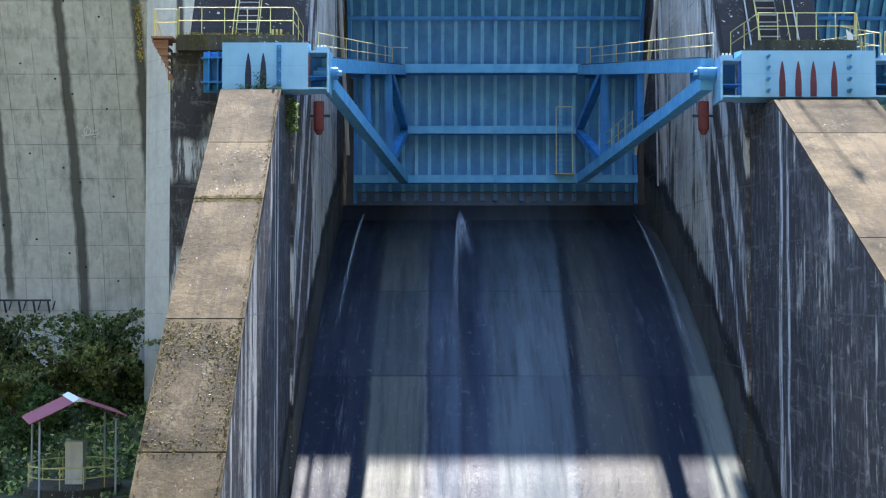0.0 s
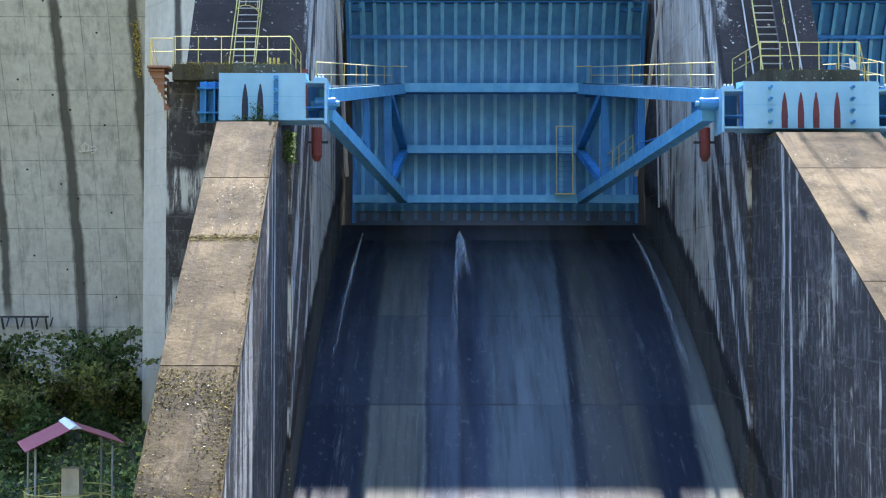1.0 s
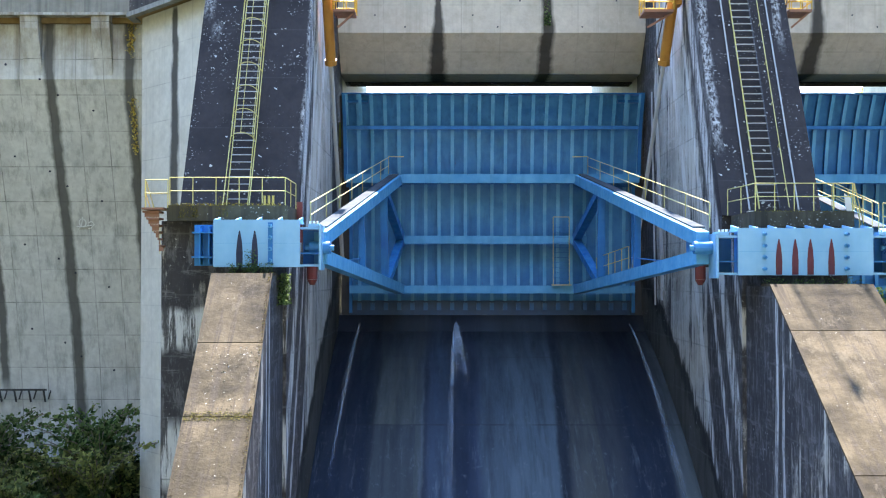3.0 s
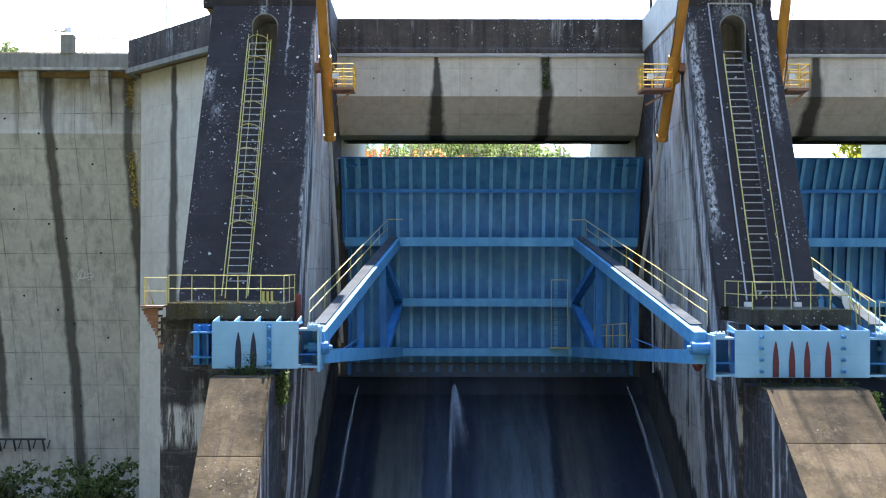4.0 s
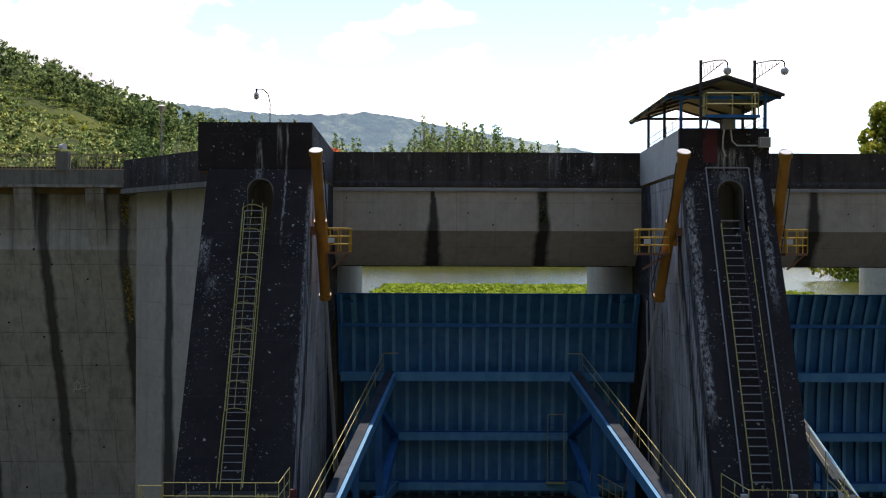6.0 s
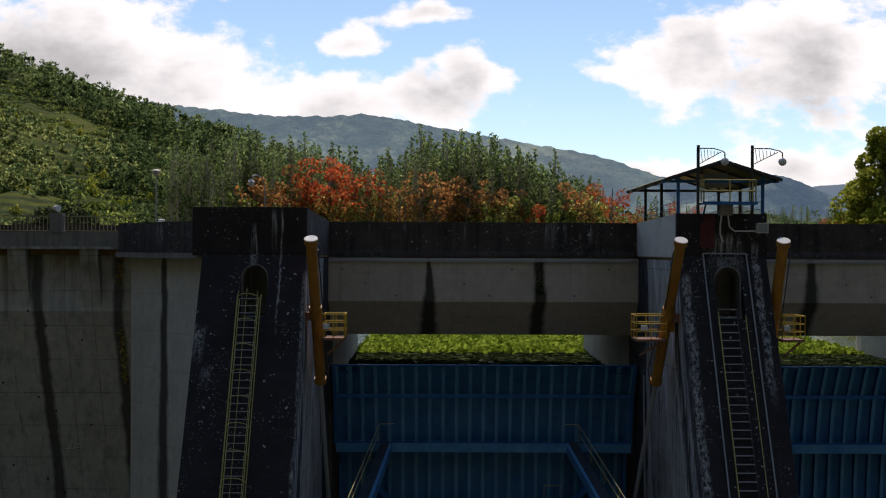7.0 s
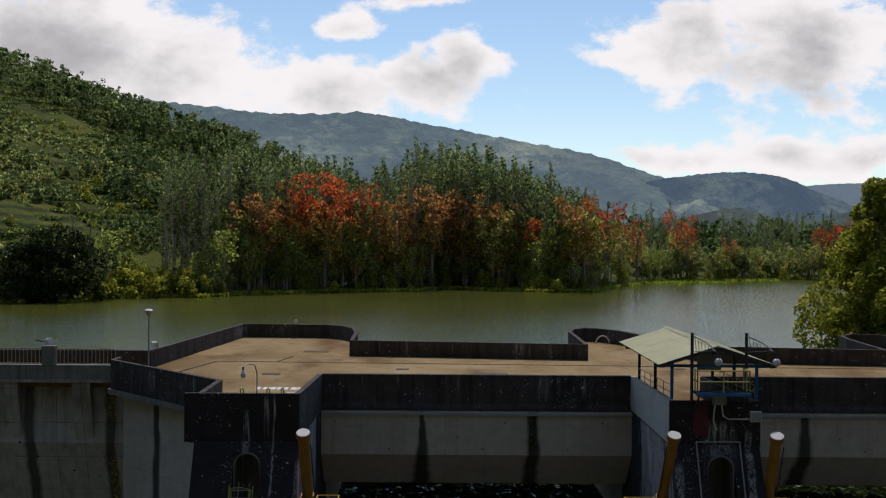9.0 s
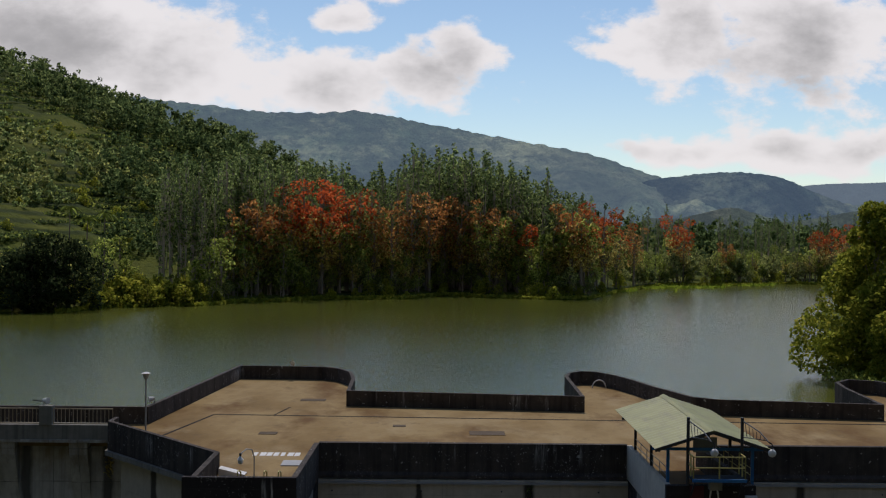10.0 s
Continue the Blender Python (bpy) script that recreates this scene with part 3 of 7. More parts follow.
def pier(x0, x1, name, label, niche=None, zs=Z_SHELF):
    """A pier: upright below the shelf, leaning back above it to the crest, with a round nose in the lake."""
    p = thing(name, ((x0 + x1) / 2, Y_PIER, -6), label, "pier", kind="structure")
    body = part("pier_body", finish(prism([(Y_PIER + 0.5, -6), (Y_PIER + 0.5, zs - 0.6), (53.2, zs - 0.6), (53.2, Z_SHELF), (61.2, CREST - 0.9), (76.5, CREST - 0.9), (76.5, -6)], "x", x0, x1), 0.05), PIER, p)
    skin = part("leaning_face", finish(prism([(lean_y(zs) - 0.04, zs + 0.004), (lean_y(33.9) - 0.04, 33.9), (lean_y(33.9) + 0.6, 33.9), (lean_y(zs) + 0.6, zs + 0.004)], "x", x0 - 0.03, x1 + 0.03)), BLACKENED, p, "blackened leaning concrete face with pale lichen spots")
    part("shelf", finish(box(x0 + 0.35, x1 + 0.1, Y_PIER - 0.12, min(53.19, lean_y(zs) - 0.05), zs - 0.62, zs), 0.08), SHELF, p, "mossy concrete shelf")
    nose = [(x0, 76.5), (x1, 76.5), (x1, 100.0)] + [((x0 + x1) / 2 + (x1 - x0) / 2 * math.cos(a), 100 + 4 * math.sin(a)) for a in [math.pi * i / 10 for i in range(1, 10)]] + [(x0, 100.0)]
    part("pier_nose", finish(prism(nose, "z", 5, CREST - 0.86)), BRIDGE, p)
    if niche:
        for ob in (body, skin):
            cut_arch(ob, niche, 30.9, 33.45, 0.66, 55, 62.5)
        ring = [(niche + s * h * math.cos(a), 33.45 - 0.66 + h * math.sin(a)) for s, h in ((1, 0.655), (-1, 0.60)) for a in [math.pi * i / 14 for i in range(15)]]
        lining = [(niche + 0.655, 30.95)] + ring[:15] + [(niche - 0.655, 30.95), (niche - 0.60, 30.95)] + ring[15:] + [(niche + 0.60, 30.95)]
        # lining and back take a darker concrete to carry the niche's shade
        part("niche_lining", finish(prism(lining, "y", 60.3, 62.45)), CREST_SLAB, p, "concrete lining of the arched niche, darkened for its shade")
        part("niche_back", finish(box(niche - 0.6, niche + 0.6, 62.3, 62.45, 30.95, 33.3)), CREST_SLAB, p)
    return p


left_pier = pier(-11.0, -6.0, "pier_left", "tall stained concrete spillway pier with a blackened leaning face", -8.4)
right_pier = pier(12.2, 16.4, "pier_right", "tall stained concrete spillway pier with a blackened leaning face", 14.45, Z_RIGHT)
far_pier = pier(34.5, 38.7, "pier_far", "tall stained concrete spillway pier beside the second gate")


def buttress(rows, name, label, joints):
    """A buttress with a sloping top: rows of (y, z, x0, x1) from the pier downwards."""
    bt = thing(name, (rows[0][2], 30, -8), label, "buttress", kind="structure")
    def loft(b, rr):
        b.faces.new(rr[0])
        b.faces.new(rr[-1][::-1])
        for r0, r1 in zip(rr, rr[1:]):
            for k in range(4):
                b.faces.new((r0[k], r1[k], r1[(k + 1) % 4], r0[(k + 1) % 4]))
        return finish(b)

    bm = bmesh.new()
    part("buttress_body", loft(bm, [[bm.verts.new(c) for c in ((x0, y, z), (x1, y, z), (x1, y, -10), (x0, y, -10))] for y, z, x0, x1 in rows]), PIER_DARK, bt)

    def at(y):
        return [float(np.interp(-y, [-r[0] for r in rows], [r[k] for r in rows])) for k in (1, 2, 3)]

    for ya, yb in zip(joints, joints[1:]):
        bm = bmesh.new()
        ys = [ya - 0.02 - (ya - yb - 0.04) * i / 6 for i in range(7)]
        rr = []
        for y in ys:
            z, x0, x1 = at(y)
            rr.append([bm.verts.new(c) for c in ((x0 - 0.03, y, z + 0.10), (x1 + 0.03, y, z + 0.10), (x1 + 0.03, y, z + 0.004), (x0 - 0.03, y, z + 0.004))])
        part("slab", loft(bm, rr), SLOPE, bt, "tan weathered concrete slab")
    return bt


def left_rows():
    out = [(49.65, 16.82, -8.33, -6.13), (46.0, 16.82, -8.28, -6.08), (44.1, 15.5, -8.17, -5.99)]
    for i in range(2, 13):
        y = 47.3 - 3.2 * i
        d = 47.3 - y
        out.append((y, 17.05 - 0.53 * d - 0.0105 * d * d if d < 20 else 17.05 - 0.53 * 20 - 4.2 - 0.95 * (d - 20), -8.33 + 0.05 * d, -6.13 + 0.045 * d))
    return out


LEFT_SLOPE = left_rows()
buttress(LEFT_SLOPE, "buttress_left", "sloping concrete buttress with a mossy tan top, streaked side", (47.25, 46.0, 42.6, 39.5, 34.5, 30.7, 26.5, 22, 17, 12))
buttress([(49.65, 16.42, 12.35, 16.1), (45.9, 16.42, 12.35, 16.1), (40.0, 12.95, 12.33, 16.1), (34.4, 9.65, 12.31, 16.1), (30, 7.0, 12.3, 16.1), (8, -6.3, 12.2, 16.1)], "buttress_right", "sloping concrete buttress with a tan top, streaked black side", (47.2, 45.9, 43.2, 36.5, 30.5, 24, 16, 8.5))

# chute of the spillway, both bays
for bx in (0.0, BAY):
    tagged(part("chute_floor", finish(prism([(76.0, 14.46), (74.3, 14.46)] + [(73.4 - 1.7 * i, chute_z(73.4 - 1.7 * i)) for i in range(30)] + [(20, -45), (76, -45)], "x", bx - 5.98, bx + 12.18)), CHUTE), "wet dark concrete spillway chute with pale bands", "spillway chute", kind="structure")

# bridge over the bays
for bx0, bx1 in ((-5.98, 12.18), (16.42, 34.48), (38.72, 60.0)):
    br = thing("bridge", ((bx0 + bx1) / 2, 75, 28.4), "concrete road bridge beam over the gate with dark stains", "bridge", kind="structure")
    part("beam", finish(prism([(73.0, 33.7), (73.0, 31.15), (75.2, 29.08), (79.8, 29.08), (79.8, 33.7)], "x", bx0, bx1), 0.04), BRIDGE, br)
    part("parapet", finish(prism([(73.3, TOP), (73.3, 34.12), (73.12, 33.95), (73.12, 33.76), (73.75, 33.76), (73.75, TOP)], "x", bx0, bx1), 0.04), PARAPET, br, "black-stained parapet")
    part("cable_tray", finish(box(bx0, bx1, 72.86, 72.99, 33.48, 33.6)), GREY_STEEL, br)
    for k in range(int((bx1 - bx0) / 1.7)):
        hx = bx0 + 0.8 + 1.7 * k + 0.35 * math.sin(k * 5.1)
        hz = (33.05, 32.2, 31.5)[(k * 7) % 3]
        part("tie_hole", tube((hx, 72.99, hz), (hx, 73.02, hz), 0.05, 8), SLOT_DARK, br)
    part("bearing_edge", finish(box(bx0, bx1, 78.3, 79.75, 29.0, 29.07)), BLACKENED, br)




back_line = [(-60, 87.0), (-19.2, 87.0), (-16.7, 113), (-9.2, 112.6), (-7.6, 111.4), (-6.4, 108.6), (-5.9, 104), (-5.8, 96.5), (12.1, 94.4)] + [(12.2, 103.0), (12.25, 107.0), (12.8, 109.6), (13.9, 111.0), (15.2, 110.6), (16.6, 108.2), (17.7, 104.5), (18.5, 101), (20.5, 94.5), (22.3, 93.2), (33.8, 91.4)] + [(34.3, 101), (34.8, 104.5), (36.4, 106.5), (38.5, 105.6), (40.2, 102), (41.5, 94), (60, 91)]
front_line = [(60, 73.4), (38.7, 73.4), (38.7, 61.3), (34.5, 61.3), (34.5, 73.4), (16.4, 73.4), (16.4, 61.3), (12.2, 61.3), (12.2, 73.4), (-6.0, 73.4), (-6.0, 61.3), (-11.4, 61.3), (-11.4, 70.0), (-20.1, 80.6), (-20.1, 82.9), (-60, 82.9)]
tagged(part("deck", finish(prism(back_line + front_line, "z", 33.74, CREST)), DECK), "sunlit tan concrete deck along the dam crest", "deck", kind="structure")
tagged(part("parapet_wall", finish(wall_path([(-20.1, 82.3), (-20.1, 80.6), (-11.4, 70.0), (-11.4, 66.0), (-11.4, 61.1)], 0.3, 33.95, TOP)), PARAPET), "black-stained concrete parapet wall with pale streaks", "parapet", kind="structure")
tagged(part("parapet_wall", finish(wall_path([(-11.55, 61.1), (-5.97, 61.1)], 0.34, 33.85, 36.22)), BLACKENED), "blackened concrete parapet on top of the pier", "parapet", kind="structure")
tagged(part("parapet_wall", finish(prism([(61.29, 33.85), (61.29, 36.2), (73.28, TOP), (73.28, 33.85)], "x", -6.25, -5.96)), PARAPET), "stained concrete parapet beside the deck", "parapet", kind="structure")
tagged(part("parapet_back", finish(wall_path(back_line, 0.3, 33.7, TOP)), PARAPET), "dark weathered concrete parapet along the lake side", "parapet", kind="structure")
tagged(part("parapet_wall", finish(wall_path([(12.1, 61.1), (16.5, 61.1)], 0.34, 33.85, 36.0)), BLACKENED), "blackened concrete parapet below the hoist shelter", "parapet", kind="structure")
tagged(part("parapet_wall", finish(prism([(61.29, 33.85), (61.29, 35.98), (73.28, TOP), (73.28, 33.85)], "x", 12.13, 12.4)), WING), "pale concrete parapet beside the hoist shelter", "parapet", kind="structure")
tagged(part("parapet_wall", finish(prism([(61.29, 33.85), (61.29, 35.98), (73.28, TOP), (73.28, 33.85)], "x", 16.2, 16.47)), PARAPET), "stained concrete parapet beside the hoist shelter", "parapet", kind="structure")
# cornice under the wing parapet
tagged(part("cornice", finish(wall_path([(-20.15, 82.2), (-20.15, 80.5), (-11.3, 69.8)], 0.5, 33.62, 33.93)), CREST_SLAB), "concrete cornice under the parapet", "cornice", kind="structure")

# left arch dam, leaning outwards as it rises
dam = thing("dam_wall_left", (-40, 86, -6), "grey leaning concrete dam wall with dark rain streaks", "dam wall", kind="structure")
part("face", finish(prism([(83.2, 34.3), (83.1, 30), (84.3, 27), (85.5, 23.7), (86.9, 20), (88.4, 15), (89.6, 10), (90.6, 4), (91, -6), (97, -6), (96, 20), (87.1, 34.3)], "x", -75, -19.4)), DAM_FACE, dam)
for k in range(46):
    hz = 9 + (k * 37 % 24)
    hx = -21.2 - (k * 1.9 % 11.4) - 0.4 * (k % 3)
    hy = float(np.interp(-hz, [-30, -27, -23.7, -20, -15, -10, -4], [83.1, 84.3, 85.5, 86.9, 88.4, 89.6, 90.6]))
    part("tie_hole", tube((hx, hy - 0.02, hz), (hx, hy + 0.05, hz), 0.08, 8), SLOT_DARK, dam)
part("crest_slab", finish(box(-60, -20.2, 82.2, 83.3, 34.3, 35.25), 0.04), CREST_SLAB, dam)
part("crest_lip", finish(box(-60, -20.2, 82.0, 82.9, 34.12, 34.3), 0.03), DAM_FACE, dam)
for i in range(9):
    cx = -22.6 - 4.75 * i
    part("corbel", finish(prism([(83.25, 29.6), (83.25, 34.11), (82.1, 34.11), (82.2, 33.3), (82.9, 31.2)], "x", cx - 0.6, cx + 0.6)), DAM_FACE, dam)
tagged(part("wing_wall", finish(prism([(-19.5, 81.0), (-11.0, 70.7), (-11.0, 82), (-19.5, 95)], "z", -6, 33.7)), WING), "pale grey concrete wing wall with a dark drainage streak", "wall", kind="structure")

# ---- gates ----
TR_Y, TR_Z, R = 48.0, 17.9, 27.0


def arc(z, r):
    """The gate's curved face; its top leaf tips further forward."""
    return TR_Y + math.sqrt(r * r - (z - TR_Z) ** 2) - 0.26 * max(0.0, z - 25.5)


def sheet(x0, x1, z0, z1, r0, r1, steps=14, bm=None):
    """A curved plate between two radii about the trunnion."""
    bm = bm or bmesh.new()
    prof = [(arc(z0 + (z1 - z0) * i / steps, r0), z0 + (z1 - z0) * i / steps) for i in range(steps + 1)]
    prof += [(arc(z1 - (z1 - z0) * i / steps, r1), z1 - (z1 - z0) * i / steps) for i in range(steps + 1)]
    return finish(prism(prof, "x", x0, x1, bm))


def rail_run(a, b, h, posts, parent, material, rails=(1.0, 0.52), r=0.02, name="railing"):
    """Posts and rails between two points of the floor."""
    a, b = Vector(a), Vector(b)
    for i in range(posts + 1):
        c = a.lerp(b, i / posts)
        part("post", tube(c, c + Vector((0, 0, h)), r, 6), material, parent)
    for k in rails:
        part("rail", tube(a + Vector((0, 0, h * k)), b + Vector((0, 0, h * k)), r, 6), material, parent)


def radial_gate(cx):
    g = thing("radial_gate", (cx, TR_Y, TR_Z), "blue painted steel radial spillway gate with ribs and strut arms", "spillway gate", "spillway gates")
    hw, low = 8.86, 8.56
    part("skin_plate", sheet(cx - hw, cx + hw, 22.5, 27.47, R + 0.02, R), SKIN_BLUE, g)
    part("skin_plate", sheet(cx - low, cx + low, 14.5, 22.5, R + 0.02, R), SKIN_BLUE, g)
    n = 23
    for i in range(n):
        x = cx - hw + 0.14 + (2 * hw - 0.28) * i / (n - 1)
        foot = 15.3 if abs(x - cx) < low else 22.6
        rib = part("rib", sheet(x - 0.035, x + 0.035, foot, 27.4, R, R - 0.38, 12), BLUE, g)
        part("rib_flange", sheet(x - 0.10, x + 0.10, foot, 27.4, R - 0.385, R - 0.415, 12), RIB_LIT_BLUE, rib, "blue flange, lightened for the light it catches")
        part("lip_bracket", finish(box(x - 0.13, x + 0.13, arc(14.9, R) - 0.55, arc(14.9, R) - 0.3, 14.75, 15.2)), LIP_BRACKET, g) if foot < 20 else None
    part("top_edge", sheet(cx - hw, cx + hw, 27.41, 27.49, R + 0.02, R - 0.45, 2), BLUE, g)
    for s in (-1, 1):
        part("side_post", sheet(cx + s * (hw - 0.12) - 0.1, cx + s * (hw - 0.12) + 0.1, 22.6, 27.38, R - 0.2, R - 0.6, 12), BLUE, g)
        # dark strips stand for the shade in the gap between gate and pier
        part("side_seal", sheet(min(cx + s * low, cx + s * 9.02), max(cx + s * low, cx + s * 9.02), 14.45, 22.5, R + 0.03, R - 0.02, 8), DARK_STEEL, g, "dark strip standing for the shaded gap beside the gate")
        part("side_seal", sheet(min(cx + s * hw, cx + s * 9.02), max(cx + s * hw, cx + s * 9.02), 22.5, 27.4, R + 0.03, R - 0.02, 8), DARK_STEEL, g, "dark strip standing for the shaded gap beside the gate")
        part("side_post", sheet(cx + s * (low - 0.12) - 0.1, cx + s * (low - 0.12) + 0.1, 14.6, 22.3, R - 0.2, R - 0.6, 12), BLUE, g)
        part("corner_frame", sheet(cx + s * (hw - 0.85) - 0.7, cx + s * (hw - 0.85) + 0.7, 26.95, 27.1, R - 0.2, R - 0.55, 2), BLUE, g)
        for k in (0, 1):
            part("corner_post", sheet(cx + s * (hw - 0.25 - 0.82 * k) - 0.09, cx + s * (hw - 0.25 - 0.82 * k) + 0.09, 25.75, 27.4, R - 0.42, R - 0.55, 6), RIB_LIT_BLUE, g)
    for z, h, d, half in ((25.58, 0.2, 0.14, hw), (22.55, 0.52, 0.95, hw - 0.2), (18.95, 0.46, 0.85, 5.6), (16.0, 0.46, 0.9, low - 0.1)):
        y = arc(z, R - 0.41)
        part("girder", finish(prism([(y - d, z - h / 2), (y - d, z + h / 2), (y - d + 0.05, z + h / 2), (y - d + 0.05, z + 0.03), (y - 0.05, z + 0.03), (y - 0.05, z + h / 2), (y, z + h / 2), (y, z - h / 2), (y - 0.05, z - h / 2), (y - 0.05, z - 0.03), (y - d + 0.05, z - 0.03), (y - d + 0.05, z - h / 2)], "x", cx - half, cx + half)), BLUE, g)
        if h > 0.3:
            part("girder_face", finish(box(cx - half, cx + half, y - d - 0.03, y - d - 0.004, z - h / 2, z + h / 2)), BLUE_LIT, g)
    part("bottom_lip", sheet(cx - low, cx + low, 14.45, 15.32, R, R - 0.3), LIP_BLUE, g, "dark steel bottom lip")
    for s in (-1, 1):
        hub = Vector((cx - 0.22 + s * 7.45, TR_Y + 0.25, TR_Z))
        tip_u = Vector((cx - 0.25 + s * 5.35, arc(22.55, R - 1.0), 22.52))
        tip_l = Vector((cx - 0.2 + s * 5.25, arc(16.0, R - 1.0), 16.0))
        hu, hl = hub + Vector((0, 0.2, 0.35)), hub + Vector((0, 0.2, -0.35))
        part("upper_arm", finish(beam(hu, tip_u, 0.5, 0.55), 0.02), BLUE_LIT, g)
        part("lower_arm", finish(beam(hl, tip_l, 0.5, 0.55), 0.02), BLUE_LIT, g)
        part("hub", finish(tube(hub - Vector((0.38, 0, 0)), hub + Vector((0.38, 0, 0)), 0.25, 16)), SKIN_BLUE, g, "blue trunnion hub")
        part("pin", finish(tube(hub - Vector((0.55, 0, 0)), hub + Vector((0.55, 0, 0)), 0.11, 12)), BLUE_LIT, g, "lighter blue trunnion pin")
        for k in range(8):
            a = k * math.pi / 4
            part("hub_bolt", tube(hub + Vector((-0.42, 0.2 * math.cos(a), 0.2 * math.sin(a))), hub + Vector((0.42, 0.2 * math.cos(a), 0.2 * math.sin(a))), 0.035, 6), BLUE, g)
        part("gusset", finish(prism([(hub.y + 0.3, TR_Z - 0.6), (hub.y + 0.3, TR_Z + 0.6), (hub.y + 3.2, TR_Z + 0.75), (hub.y + 3.2, TR_Z - 0.45)], "x", hub.x - 0.03 - s * 0.03, hub.x + 0.03 - s * 0.03)), BLUE, g)
        for f, w in ((0.42, 0.3), (0.74, 0.4)):
            part("strut", finish(beam(hl.lerp(tip_l, f), hu.lerp(tip_u, f), w, w, None, (0, 1, 0)), 0.01), BLUE, g)
        mid = Vector((cx - 0.22 + s * 5.2, arc(18.95, R - 0.9), 18.95))
        part("brace", finish(beam(hu.lerp(tip_u, 0.74), mid, 0.45, 0.4), 0.01), BLUE, g)
        part("brace", finish(beam(hl.lerp(tip_l, 0.74), mid, 0.45, 0.4), 0.01), BLUE, g)
        part("tie_rod", tube(hl.lerp(tip_l, 0.12), hu.lerp(tip_u, 0.48) - Vector((0, 0, 2.6)), 0.03, 6), BLUE, g)
        part("end_brace", finish(beam((cx + s * 5.35, arc(22.55, R - 0.5), 22.3), (cx + s * 8.7, arc(22.55, R - 0.5), 22.3), 0.12, 0.4)), BLUE, g)
        # walkway on the upper arm
        way = (tip_u - hu).normalized()
        up = Vector((s, 0, 0)).cross(way) * s
        lift = up * 0.32
        part("walkway", finish(beam(hu + way * 1.2 + lift + Vector((s * 0.18, 0, 0)), tip_u + lift + Vector((s * 0.18, 0, 0)), 0.5, 0.05)), WALKWAY, g, "grey steel walkway plate")
        a0, a1 = hu + way * 1.0 + lift + Vector((s * 0.56, 0, 0)), tip_u + lift + Vector((s * 0.56, 0, 0))
        rail_run(a0, a1, 1.0, 7, g, YELLOW, (1.0, 0.5), 0.019)
        part("rail_return", tube(a1 + Vector((0, 0, 1.05)), a1 + Vector((-s * 0.9, 0.2, 1.05)), 0.028, 6), YELLOW, g)
        if s > 0:
            b0, b1 = hl.lerp(tip_l, 0.5) + Vector((0.1, 0, 0.3)), hl.lerp(tip_l, 0.8) + Vector((0.1, 0, 0.3))
            rail_run(b0, b1, 1.2, 5, g, YELLOW)
    # yellow access ladder between the lower girders
    yl = arc(18.0, R - 0.41) - 1.05
    for x in (cx + 3.6, cx + 4.55):
        part("ladder_stile", tube((x, yl, 16.2), (x, yl, 20.3), 0.022, 6), YELLOW, g)
    for k in range(12):
        part("ladder_rung", tube((cx + 3.6, yl, 16.4 + 0.3 * k), (cx + 4.55, yl, 16.4 + 0.3 * k), 0.015, 5), BLUE, g)
    part("ladder_top", tube((cx + 3.6, yl, 20.3), (cx + 4.55, yl, 20.3), 0.022, 6), YELLOW, g)
    part("ladder_step", finish(box(cx + 3.5, cx + 4.65, yl - 0.3, yl + 0.1, 16.24, 16.3)), YELLOW, g)
    return g


gate = radial_gate(GATE_X)
copy_thing(gate, Matrix.Translation((GATE_X + BAY, TR_Y, TR_Z)))
